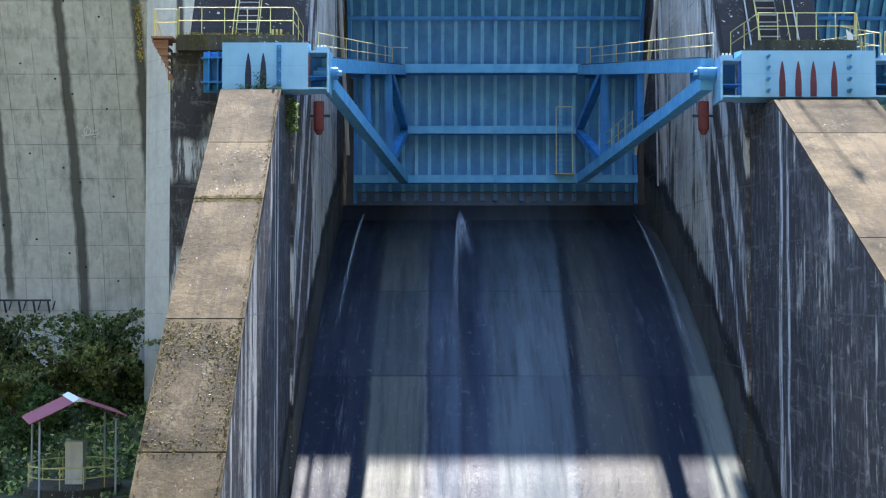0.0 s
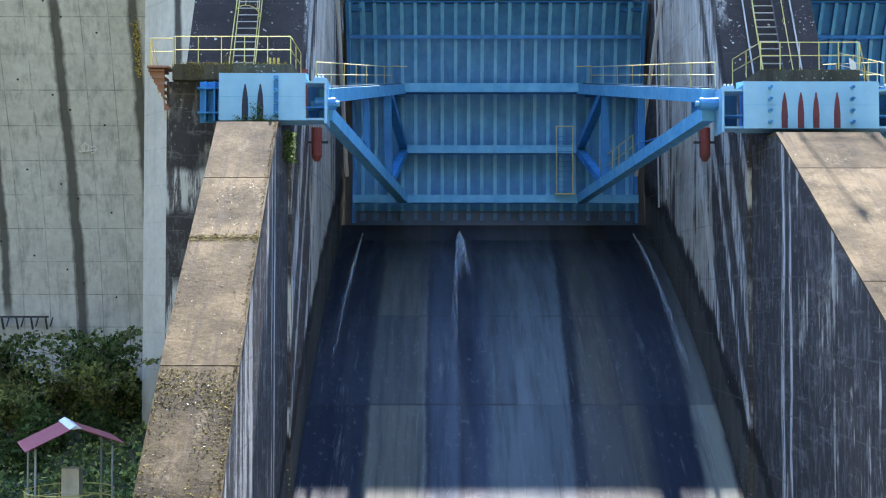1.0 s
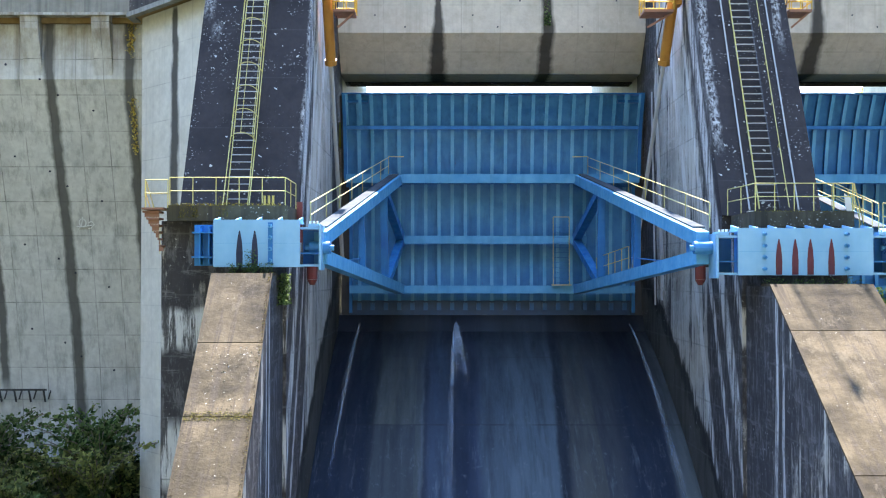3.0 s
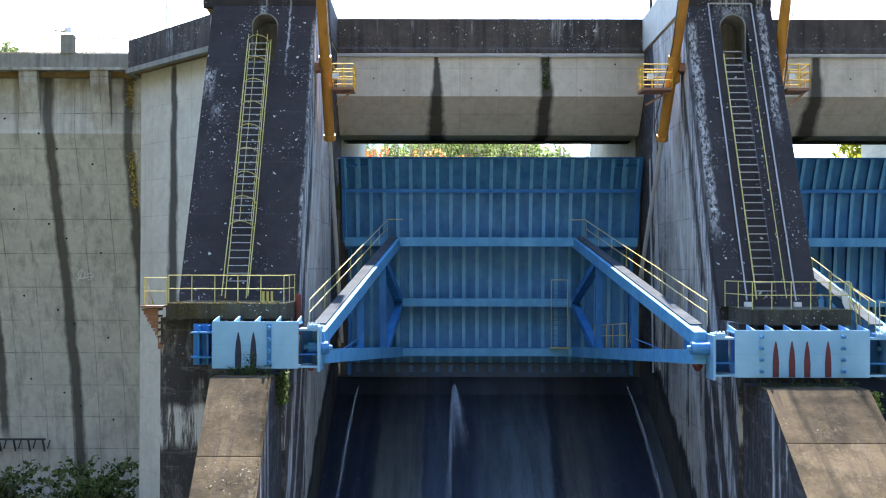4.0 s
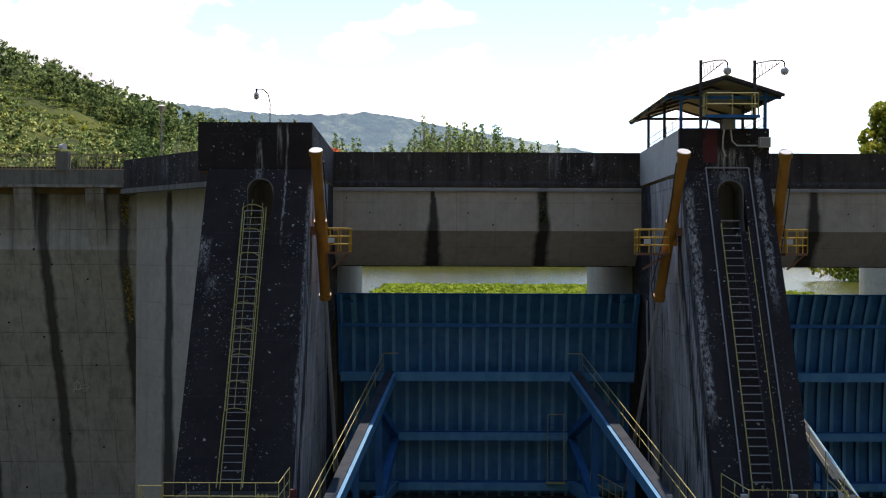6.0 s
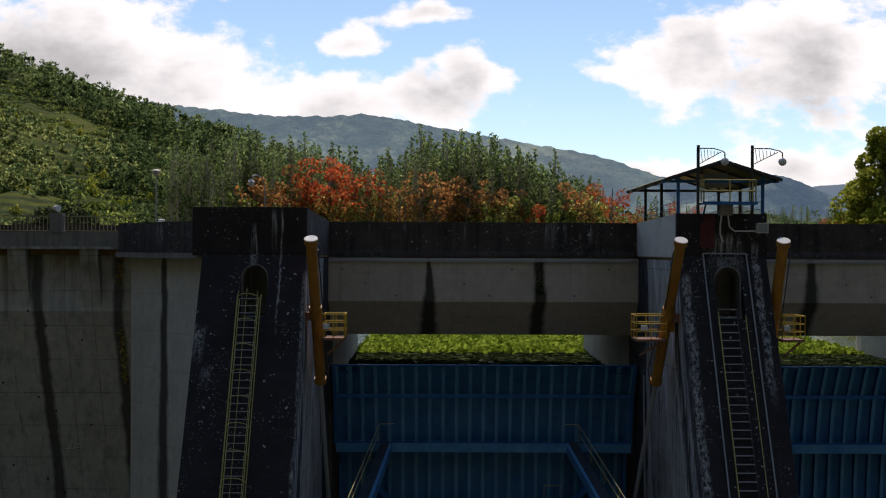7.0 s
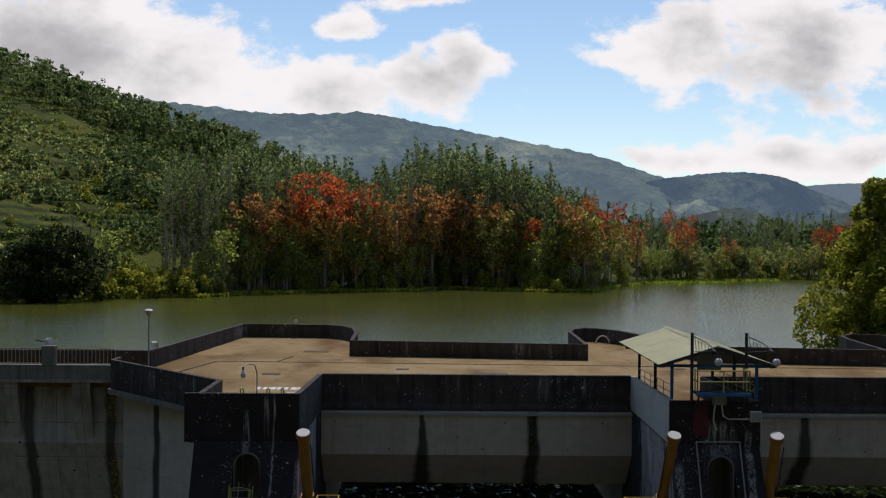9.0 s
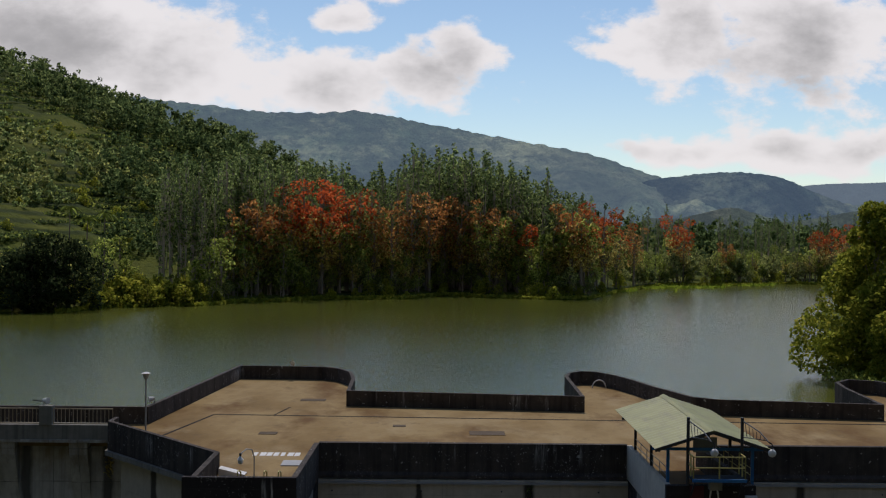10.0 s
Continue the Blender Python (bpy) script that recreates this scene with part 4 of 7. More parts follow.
# ---- steelwork on the piers ----
def anchor(x0, x1, z0, bolts, slots, slot_mat, inner, outer, bar=True):
    """The steel block that ties a trunnion to its pier; inner: the sides with a trunnion bracket, outer: the sides with a plain bracket."""
    a = thing("trunnion_anchor", ((x0 + x1) / 2, 48.2, z0), "pale blue steel trunnion anchor block bolted to the pier", "anchor block", "trunnion anchors")
    z1 = z0 + 1.8
    part("front_plate", finish(box(x0, x1, 47.4, 47.48, z0, z1), 0.015), BLUE_PALE, a)
    part("plate_joint", finish(box(x0 + 0.01, x1 - 0.01, 47.392, 47.399, z0 + 0.895, z0 + 0.905)), BLUE_LIT, a)
    part("top_plate", finish(box(x0, x1, 47.49, 48.88, z1 - 0.12, z1 - 0.06)), BLUE_PALE, a)
    part("bottom_plate", finish(box(x0, x1, 47.49, 48.88, z0, z0 + 0.06)), BLUE_PALE, a)
    part("back_box", finish(box(x0 + 0.2, x1 - 0.2, 48.3, 48.88, z0 + 0.07, z1 - 0.13)), BLUE, a)
    n = max(3, round((x1 - x0) / 0.75))
    for i in range(n + 1):
        x = x0 + 0.04 + (x1 - x0 - 0.08) * i / n
        part("fin", finish(prism([(47.49, z1 - 0.05), (47.49, z1 + 0.02), (48.7, z1 + 0.16), (48.7, z1 - 0.05)], "x", x - 0.025, x + 0.025)), BLUE_PALE, a)
    for bx in bolts:
        if bar:
            part("washer_bar", finish(box(bx - 0.09, bx + 0.09, 47.37, 47.396, z0 + 0.1, z1 - 0.1)), BLUE, a)
        for k in range(4):
            z = z0 + 0.24 + 0.44 * k
            bolt = part("bolt", finish(tube((bx, 47.365, z), (bx, 47.22, z), 0.085, 6)), BLUE_LIT, a, "large blue hexagonal bolt")
            part("stud", finish(tube((bx, 47.215, z), (bx, 47.1, z), 0.05, 8)), BLUE, bolt)
    for sx in slots:
        part("slot", finish(prism([(sx - 0.12, z0 + 0.02), (sx + 0.12, z0 + 0.02), (sx + 0.125, z0 + 0.55), (sx + 0.09, z0 + 1.0), (sx + 0.02, z0 + 1.38), (sx - 0.02, z0 + 1.38), (sx - 0.09, z0 + 1.0), (sx - 0.125, z0 + 0.55)], "y", 47.388, 47.398)), slot_mat, a, "rusty tapering slot in the plate")
    for s, x in inner:
        # box bracket that carries the pin of the gate's arm
        e = x + s * 0.72
        part("bracket_top", finish(box(min(x, e), max(x, e), 47.55, 48.8, z1 - 0.36, z1 - 0.28)), BLUE_PALE, a)
        part("bracket_bottom", finish(box(min(x, e), max(x, e), 47.55, 48.8, z0 + 0.02, z0 + 0.1)), BLUE_PALE, a)
        part("bracket_web", finish(box(min(x, e), max(x, e), 48.5, 48.6, z0 + 0.11, z1 - 0.37)), BLUE, a)
        part("bracket_rib", finish(box(min(x, e), max(x, e), 47.6, 48.49, z0 + 0.5, z0 + 0.55)), BLUE, a)
        part("end_plate", finish(box(min(e, e + s * 0.09), max(e, e + s * 0.09), 47.45, 48.85, z0 - 0.12, z1 - 0.2), 0.01), BLUE_PALE, a)
        part("cap", finish(box(min(x + s * 0.3, e), max(x + s * 0.3, e), 47.6, 48.6, z1 - 0.27, z1 - 0.14), 0.02), BLUE_PALE, a)
        for k in range(3):
            part("cap_bolt", tube((x + s * (0.36 + 0.14 * k), 47.75, z1 - 0.14), (x + s * (0.36 + 0.14 * k), 47.75, z1 - 0.04), 0.045, 6), WHITE_PAINT, a)
    for s, x in outer:
        e = x + s * 0.95
        part("flange", finish(box(min(x, e), max(x, e), 48.0, 48.75, z1 - 0.5, z1 - 0.44)), BLUE, a)
        part("flange", finish(box(min(x, e), max(x, e), 48.0, 48.75, z0 + 0.35, z0 + 0.41)), BLUE, a)
        part("web", finish(box(min(x, e), max(x, e), 48.55, 48.62, z0 + 0.05, z1 - 0.15)), BLUE, a)
        for k in range(2):
            part("web_stiffener", finish(box(x + s * (0.3 + 0.35 * k) - 0.03, x + s * (0.3 + 0.35 * k) + 0.03, 48.05, 48.54, z0 + 0.1, z1 - 0.2)), BLUE, a)
    return a


anchor(-8.5, -5.2, 17.15, (-6.32,), (-7.5, -6.92), SLOT_DARK, ((1, -5.2),), ((-1, -8.5),))
anchor(11.5, 16.66, 16.84, (12.5, 15.62), (13.06, 13.68, 14.26, 15.06), SLOT, ((-1, 11.5), (1, 16.66)), (), False)


def shelf_railing(name, front, returns, label, zs=Z_SHELF):
    r = thing(name, (front[0], Y_PIER, zs), label, "railing", "yellow railings")
    x0, x1, n = front
    rail_run((x0, Y_PIER - 0.08, zs), (x1, Y_PIER - 0.08, zs), 1.1, n, r, YELLOW)
    for a, b, k in returns:
        rail_run(a, b, 1.1, k, r, YELLOW)
    return r


shelf_railing("railing", (-10.55, -5.98, 5), [((-5.98, 49.1, Z_SHELF), (-5.98, 52.6, Z_SHELF), 2), ((-11.5, 49.0, Z_SHELF - 0.1), (-10.6, 49.0, Z_SHELF - 0.1), 1), ((-11.5, 49.1, Z_SHELF - 0.1), (-11.5, 51.6, Z_SHELF - 1.9), 2)], "yellow tube railing round the mossy pier shelf")
shelf_railing("railing", (12.6, 16.45, 5), [((12.6, 49.1, Z_RIGHT), (12.35, 52.8, Z_RIGHT), 2), ((16.5, 49.1, Z_RIGHT), (17.6, 51.2, Z_RIGHT - 1.6), 2), ((16.9, 52.9, Z_RIGHT + 0.3), (17.5, 49.2, Z_RIGHT - 0.8), 3), ((17.6, 49.0, 18.6), (18.9, 49.0, 18.4), 2)], "yellow tube railing round the pier shelf and stair", Z_RIGHT)

st = thing("stepped_bracket", (-11.2, 49.5, 17.6), "rust-brown stepped steel bracket under the shelf landing", "bracket")
part("landing", finish(box(-11.6, -10.75, 48.85, 49.9, Z_SHELF - 0.18, Z_SHELF - 0.1)), BROWN_STEEL, st)
for k in range(6):
    x0, z = -11.6 + 0.15 * k, Z_SHELF - 0.2 - 0.27 * (k + 1)
    part("step", finish(box(x0, -10.95, 49.0, 49.85, z + 0.17, z + 0.25)), BROWN_STEEL, st)
    part("riser", finish(box(x0 + 0.06, -10.97, 49.1, 49.16, z, z + 0.168)), BROWN_STEEL, st)

box_y = thing("valve_box", (-6.8, 50.2, Z_SHELF), "small yellow valve stand on the pier shelf", "valve stand")
for k in range(3):
    part("pipe", tube((-6.95 + 0.17 * k, 50.2, Z_SHELF), (-6.95 + 0.17 * k, 50.2, Z_SHELF + 0.45), 0.05, 8), YELLOW, box_y)
part("base", finish(box(-7.05, -6.5, 50.0, 50.4, Z_SHELF, Z_SHELF + 0.05)), YELLOW, box_y)


def on_face(x, z, off):
    """A point on a leaning face, standing off it."""
    return Vector((x, lean_y(z) - 0.04 - off * 0.88, z + off * 0.47))


# caged ladder on the left pier
lad = thing("caged_ladder", (-8.55, 53, Z_SHELF), "yellow steel ladder with safety cage up the blackened pier", "ladder")
for x in (-9.0, -8.1):
    part("stile", tube(on_face(x, Z_SHELF, 0.2), on_face(x, 31.7, 0.2), 0.024, 6), YELLOW, lad)
for k in range(36):
    z = Z_SHELF + 0.4 + 0.335 * k
    part("rung", tube(on_face(-9.0, z, 0.2), on_face(-8.1, z, 0.2), 0.024, 5), GREY_STEEL, lad)
for k in range(9):
    z = 22.6 + 1.13 * k
    hoop = [on_face(-8.55 - 0.56 * math.cos(math.pi * i / 10), z, 0.2 + 0.75 * math.sin(math.pi * i / 10)) for i in range(11)]
    part("cage_hoop", pipe(hoop, 0.019, 5), YELLOW, lad)
for i in (0, 2, 5, 8, 10):
    x, o = -8.55 - 0.56 * math.cos(math.pi * i / 10), 0.2 + 0.75 * math.sin(math.pi * i / 10)
    part("cage_bar", tube(on_face(x, 22.6, o), on_face(x, 31.9, o), 0.014 if 0 < i < 10 else 0.022, 5), YELLOW, lad)
for s in (-1, 1):
    part("handrail", tube(on_face(-8.55 + s * 0.56, Z_SHELF, 0.45), on_face(-8.55 + s * 0.56, 22.6, 0.25), 0.025, 5), YELLOW, lad)

lad = thing("steel_ladder", (14.3, 53, Z_SHELF), "steel ladder with yellow rails up the blackened pier", "ladder")
for x in (13.75, 14.62):
    part("stile", beam(on_face(x, Z_SHELF, 0.18), on_face(x, 31.2, 0.18), 0.04, 0.1), DARK_STEEL if x > 14 else YELLOW, lad)
for k in range(33):
    z = Z_SHELF + 0.35 + 0.355 * k
    part("rung", beam(on_face(13.75, z, 0.2), on_face(14.62, z, 0.2), 0.09, 0.04), GREY_STEEL, lad)
part("handrail", tube(on_face(15.0, Z_SHELF, 0.3), on_face(15.0, 31.0, 0.3), 0.021, 6), YELLOW, lad)
for k in range(6):
    part("handrail_foot", tube(on_face(15.0, 20.5 + 2 * k, 0), on_face(15.0, 20.5 + 2 * k, 0.3), 0.02, 5), YELLOW, lad)

pp = thing("conduit_frame", (14.4, 53, Z_SHELF), "pale grey conduit pipes running up the blackened pier", "pipes")
part("conduit", tube(on_face(13.35, Z_SHELF, 0.1), on_face(13.35, 34.0, 0.1), 0.038, 8), GREY_STEEL, pp)
part("conduit", tube(on_face(15.45, Z_SHELF, 0.1), on_face(15.45, 34.0, 0.1), 0.038, 8), GREY_STEEL, pp)
part("conduit", tube(on_face(13.35, 34.0, 0.1), on_face(15.45, 34.0, 0.1), 0.038, 8), GREY_STEEL, pp)
for x in (13.35, 15.45):
    part("foot", finish(box(x - 0.14, x + 0.14, 52.7, 53.0, Z_RIGHT, Z_RIGHT + 0.2)), WHITE_PAINT, pp)


def cylinder(x, xl, name="hoist_cylinder", s=1):
    c = thing(name, (x, 60.5, 27.8), "ochre painted hydraulic hoist cylinder on the pier side", "hydraulic cylinder", "hoist cylinders")
    top, low = Vector((x, 58.9, 34.55)), Vector((xl, 62.7, 27.6))
    way = (low - top).normalized()
    part("barrel", finish(tube(top, low, 0.26, 20)), OCHRE, c, smooth=False)
    part("cap", finish(tube(top - way * 0.12, top + way * 0.12, 0.33, 20)), OCHRE, c)
    part("cap_plate", finish(tube(top - way * 0.16, top - way * 0.125, 0.31, 20)), WHITE_PAINT, c, "pale sunlit end cap")
    part("collar", finish(tube(low - way * 0.15, low + way * 0.1, 0.31, 20)), OCHRE, c)
    part("trunnion_ring", finish(tube(top + way * 3.6, top + way * 4.1, 0.32, 20)), OCHRE, c)
    part("rod", tube(low, low + way * 12.2, 0.11, 10), GREY_STEEL, c, "steel piston rod")
    part("lug", finish(box(x - 0.12, x + 0.12, 61.0, 61.8, 30.2, 31.0)), OCHRE, c)
    part("saddle", finish(box(min(x, x - s * 0.5), max(x, x - s * 0.5), 60.7, 61.5, 30.7, 31.1)), BROWN_STEEL, c)
    part("oil_pipe", pipe([top + Vector((s * 0.34, 0, -0.4)), top + Vector((s * 0.4, 1.2, -2.6)), low + Vector((s * 0.4, 0, 0.6)), low + Vector((s * 0.1, 0.4, -0.7))], 0.03, 5), DARK_STEEL, c)
    return c


cylinder(-5.55, -5.44)
cylinder(11.9, 11.42, s=-1)
cylinder(16.75, 16.95)
cylinder(34.2, 33.8, s=-1)


def basket(x0, x1, name="service_basket"):
    y0, y1, z = 60.6, 62.2, 29.75
    b = thing(name, ((x0 + x1) / 2, 61.4, z), "yellow railed service platform on the pier side", "platform", "service platforms")
    part("floor", finish(box(x0, x1, y0, y1, z, z + 0.12)), BROWN_STEEL, b)
    for a, c in (((x0, y0), (x1, y0)), ((x1, y0), (x1, y1)), ((x0, y1), (x0, y0)), ((x1, y1), (x0, y1))):
        rail_run((*a, z + 0.12), (*c, z + 0.12), 1.15, 2, b, BASKET_YELLOW, (1.0, 0.66, 0.33), 0.03)
    part("knee", beam((x0 + 0.2, 61.0, z - 0.7), (x1 - 0.1, 61.0, z - 0.02), 0.08, 0.1), BROWN_STEEL, b)
    part("lamp_head", finish(box((x0 + x1) / 2 - 0.5, (x0 + x1) / 2 - 0.2, y0 - 0.1, y0 + 0.1, z + 0.55, z + 0.8), 0.03), WHITE_PAINT, b)
    return b


basket(-5.15, -4.1)
basket(10.1, 11.55)
basket(17.2, 18.3)


def wall_tank(x, name="wall_float"):
    t = thing(name, (x, 55.6, 16.1), "red painted steel float casing on the pier wall", "casing", "float casings")
    part("casing", finish(tube((x, 55.6, 16.65), (x, 55.6, 17.9), 0.24, 12)), RED_RUST, t)
    part("dome", finish(tube((x, 55.6, 16.64), (x, 55.6, 16.4), 0.24, 12, None, 0.1)), RED_RUST, t)
    part("wall_bracket", finish(box(x - 0.5, x + 0.5, 55.5, 55.7, 17.2, 17.3)), DARK_STEEL, t)


wall_tank(11.75)
wall_tank(-5.6)
red = thing("hydrant_pipe", (-5.75, 52.0, 18.6), "red painted standpipe beside the pier shelf", "standpipe")
part("pipe", finish(tube((-5.75, 52.0, 18.2), (-5.75, 52.0, 19.9), 0.13, 10)), RED_RUST, red)
part("bracket", finish(box(-6.0, -5.7, 51.95, 52.05, 18.6, 18.7)), DARK_STEEL, red)

for i, (x, y0, y1, z0, z1) in enumerate(((12.05, 70.8, 66.5, 28.2, 16.0), (12.08, 71.3, 67.2, 28.2, 15.5), (12.02, 72.0, 69.0, 28, 15.2))):
    tagged(part("wall_pipe", tube((x, y0 - 2, z1 + 12), (x, y1, z1), 0.05, 6), GREY_STEEL), "grey conduit pipe clipped to the pier wall", "pipe", "wall pipes")

plate = thing("sign_plate", (16.75, 51.0, 20.5), "blank white sheet-metal panel on the stair", "panel")
part("sheet", finish(prism([(16.7, 20.2), (16.95, 20.0), (17.1, 18.9), (16.75, 19.6)], "y", 50.9, 50.96)), WHITE_PAINT, plate)

# ---- hoist shelter on the right pier ----
roof_mat = Mat("green_sheet_roof", 0.55)
roof_mat.ramp(roof_mat.noise(0.7), (0.3, (0.22, 0.235, 0.075)), (0.7, (0.31, 0.31, 0.11)))
roof_mat.over(roof_mat.remap(roof_mat.noise(2.0, (1, 0.2, 1), 6), 0.5, 0.75, 0, 0.6), (0.16, 0.15, 0.09))
ROOF = roof_mat.done()
hut = thing("hoist_shelter", (14.45, 66.5, CREST), "open steel shelter with a faded green sheet roof", "shelter")
RX, RE, ZR, ZE, YA, YB = 14.45, 2.8, 38.62, 37.75, 61.2, 74.4
for s in (-1, 1):
    n = 22
    bm = bmesh.new()
    rows = []
    for j in range(n * 2 + 1):
        y = YA + (YB - YA) * j / (n * 2)
        lift = 0.035 if j % 2 else 0.0
        rows.append([bm.verts.new((RX + s * RE * k, y, ZR - (ZR - ZE) * k + lift)) for k in (0, 0.5, 1.03)])
    for r0, r1 in zip(rows, rows[1:]):
        for k in range(2):
            bm.faces.new((r0[k], r0[k + 1], r1[k + 1], r1[k]))
    bmesh.ops.recalc_face_normals(bm, faces=bm.faces)
    bmesh.ops.solidify(bm, geom=bm.faces[:], thickness=0.02)
    part("roof_sheet", bm, ROOF, hut)
    for j in range(5):
        y = YA + 0.2 + (YB - YA - 0.4) * j / 4
        part("rafter", beam((RX, y, ZR - 0.1), (RX + s * RE, y, ZE - 0.1), 0.08, 0.12), DARK_STEEL, hut)
    part("purlin", beam((RX + s * RE * 0.95, YA, ZE - 0.1), (RX + s * RE * 0.95, YB, ZE - 0.1), 0.08, 0.12), DARK_STEEL, hut)
    part("fascia", beam((RX + s * RE * 1.03, YA - 0.02, ZE - 0.08), (RX, YA - 0.02, ZR - 0.02), 0.04, 0.16), DARK_STEEL, hut)
    for j, y in enumerate((61.9, 66.5, 71.6)):
        part("column", finish(box(RX + s * 2.1 - 0.07, RX + s * 2.1 + 0.07, y - 0.07, y + 0.07, CREST, ZE + 0.2)), BLUE if j == 0 else DARK_STEEL, hut)
    rail_run((RX + s * 2.1, 62.2, 35.9), (RX + s * 2.1, 71.6, 35.7), 0.75, 5, hut, YELLOW if s > 0 else GREY_STEEL)
part("ridge_cap", finish(prism([(RX - 0.22, ZR - 0.02), (RX, ZR + 0.07), (RX + 0.22, ZR - 0.02)], "y", YA - 0.05, YB + 0.05)), ROOF, hut)
for y in (61.9, 71.6):
    part("tie_beam", beam((RX - 2.9, y, ZE - 0.12), (RX + 2.9, y, ZE - 0.12), 0.1, 0.14), BLUE if y < 65 else DARK_STEEL, hut)
part("gable_panel", finish(box(13.75, 14.95, 62.6, 62.65, 37.35, 38.1)), GREY_STEEL, hut, "grey sheet panel in the gable")

bal = thing("hoist_balcony", (14.4, 60.6, 36.4), "blue and yellow railed balcony in front of the shelter", "balcony")
part("floor", finish(box(13.15, 15.75, 59.85, 61.15, 36.44, 36.5)), WALKWAY, bal)
part("floor_frame", finish(box(13.13, 15.77, 59.78, 59.845, 36.4, 36.55)), BLUE, bal)
for a, c in (((13.2, 59.9), (15.7, 59.9)), ((13.2, 59.9), (13.2, 61.1)), ((15.7, 59.9), (15.7, 61.1))):
    rail_run((*a, 36.55), (*c, 36.55), 1.05, 2, bal, YELLOW, (1.0, 0.5), 0.035)
for x in (13.3, 15.6):
    part("knee_brace", beam((x, 59.95, 36.42), (x, 60.93, 35.5), 0.07, 0.07), DARK_STEEL, bal)
part("motor", finish(box(14.1, 14.7, 60.3, 60.8, 35.9, 36.41), 0.05), CREST_SLAB, bal, "olive motor housing")
part("hose", pipe([(14.2, 60.5, 35.95), (14.15, 60.6, 35.4), (14.2, 60.85, 35.0), (14.35, 60.88, 34.6)], 0.04, 6), WHITE_PAINT, bal)
part("hose", pipe([(14.5, 60.5, 35.95), (14.6, 60.6, 35.35), (14.9, 60.85, 35.15), (16.2, 60.88, 35.15)], 0.04, 6), WHITE_PAINT, bal)
cab = thing("junction_box", (16.3, 60.8, 35.1), "grey junction box on the parapet", "junction box")
part("case", finish(box(15.95, 16.5, 60.6, 60.92, 35.05, 35.55), 0.03), WHITE_PAINT, cab)
part("lid", finish(box(16.0, 16.45, 60.57, 60.598, 35.1, 35.5)), GREY_STEEL, cab)
tagged(part("red_patch", finish(box(13.25, 13.95, 60.9, 60.928, 34.3, 36.0)), SLOT), "rust-red painted sheet on the parapet", "sheet")


def globe(c, r=0.17):
    bm = bmesh.new()
    bmesh.ops.create_icosphere(bm, subdivisions=2, radius=r, matrix=Matrix.Translation(c))
    return bm


def mast_lamp(x, y, z0, z1, name="mast_lamp"):
    """A mast with a lattice arm and a hanging globe."""
    m = thing(name, (x, y, z0), "dark steel mast with a lattice arm and hanging globe lamp", "lamp", "mast lamps")
    part("mast", tube((x, y, z0), (x, y, z1), 0.08, 8), DARK_STEEL, m)
    a, b, e = Vector((x, y, z1 - 0.15)), Vector((x, y, z1 - 0.95)), Vector((x + 0.45, y - 3.7, z1 - 0.67))
    part("arm_top", pipe([a, a.lerp(e, 0.6) + Vector((0, 0, 0.12)), e + Vector((-0.15, 0, 0.1)), e], 0.03, 6), DARK_STEEL, m)
    part("arm_bottom", tube(b, a.lerp(e, 0.85), 0.022, 5), DARK_STEEL, m)
    for k in range(6):
        part("lattice", tube(a.lerp(e, 0.1 + 0.13 * k), b.lerp(a.lerp(e, 0.85), 0.2 + 0.13 * k), 0.016, 4), DARK_STEEL, m)
    part("drop", tube(e, e - Vector((0, 0, 0.25)), 0.03, 6), DARK_STEEL, m)
    part("globe", globe(e - Vector((0, 0, 0.4)), 0.19), WHITE_PAINT, m, "pale glass globe", True)


mast_lamp(13.15, 61.0, 36.0, 39.35)
mast_lamp(15.8, 61.0, 36.0, 39.35)


def post_lamp(x, y, z0, z1, name="post_lamp"):
    m = thing(name, (x, y, z0), "slim grey lamp post with a conical head", "lamp", "post lamps")
    part("post", tube((x, y, z0), (x, y, z1 - 0.45), 0.06, 8, None, 0.045), GREY_STEEL, m)
    part("head", finish(tube((x, y, z1 - 0.45), (x, y, z1 - 0.1), 0.1, 12, None, 0.24)), GREY_STEEL, m)
    part("cover", finish(tube((x, y, z1 - 0.09), (x, y, z1), 0.3, 12, None, 0.12)), WHITE_PAINT, m)


post_lamp(-17.4, 78.8, CREST, 39.2)
hook = thing("bracket_lamp", (-8.2, 61.3, 36.2), "white lamp on a curved bracket above the pier parapet", "lamp")
part("bracket", pipe([(-8.05, 61.1, 36.2), (-8.05, 61.1, 37.2), (-8.12, 60.8, 37.62), (-8.3, 60.2, 37.75), (-8.45, 59.7, 37.66), (-8.48, 59.5, 37.55)], 0.03, 6), GREY_STEEL, hook)
part("shade", finish(tube((-8.48, 59.5, 37.52), (-8.48, 59.5, 37.36), 0.05, 12, None, 0.17)), WHITE_PAINT, hook)
part("globe", globe((-8.48, 59.5, 37.27), 0.13), WHITE_PAINT, hook, "", True)
part("finial", tube((-8.48, 59.5, 37.53), (-8.48, 59.5, 37.68), 0.05, 8), DARK_STEEL, hook)
for x in (-8.9, -7.6, -6.9):
    h = thing("handrail_hoop", (x, 61.8, CREST), "yellow handrail hoop at the ladder head", "handrail", "handrail hoops")
    part("hoop", pipe([(x, 62.9, CREST), (x, 62.4, 36.2), (x, 61.7, 36.42), (x, 61.4, 36.4), (x, 61.32, 36.1)], 0.035, 6), YELLOW, h)
    part("foot_plate", finish(box(x - 0.1, x + 0.1, 62.8, 63.0, CREST, CREST + 0.03)), YELLOW, h)
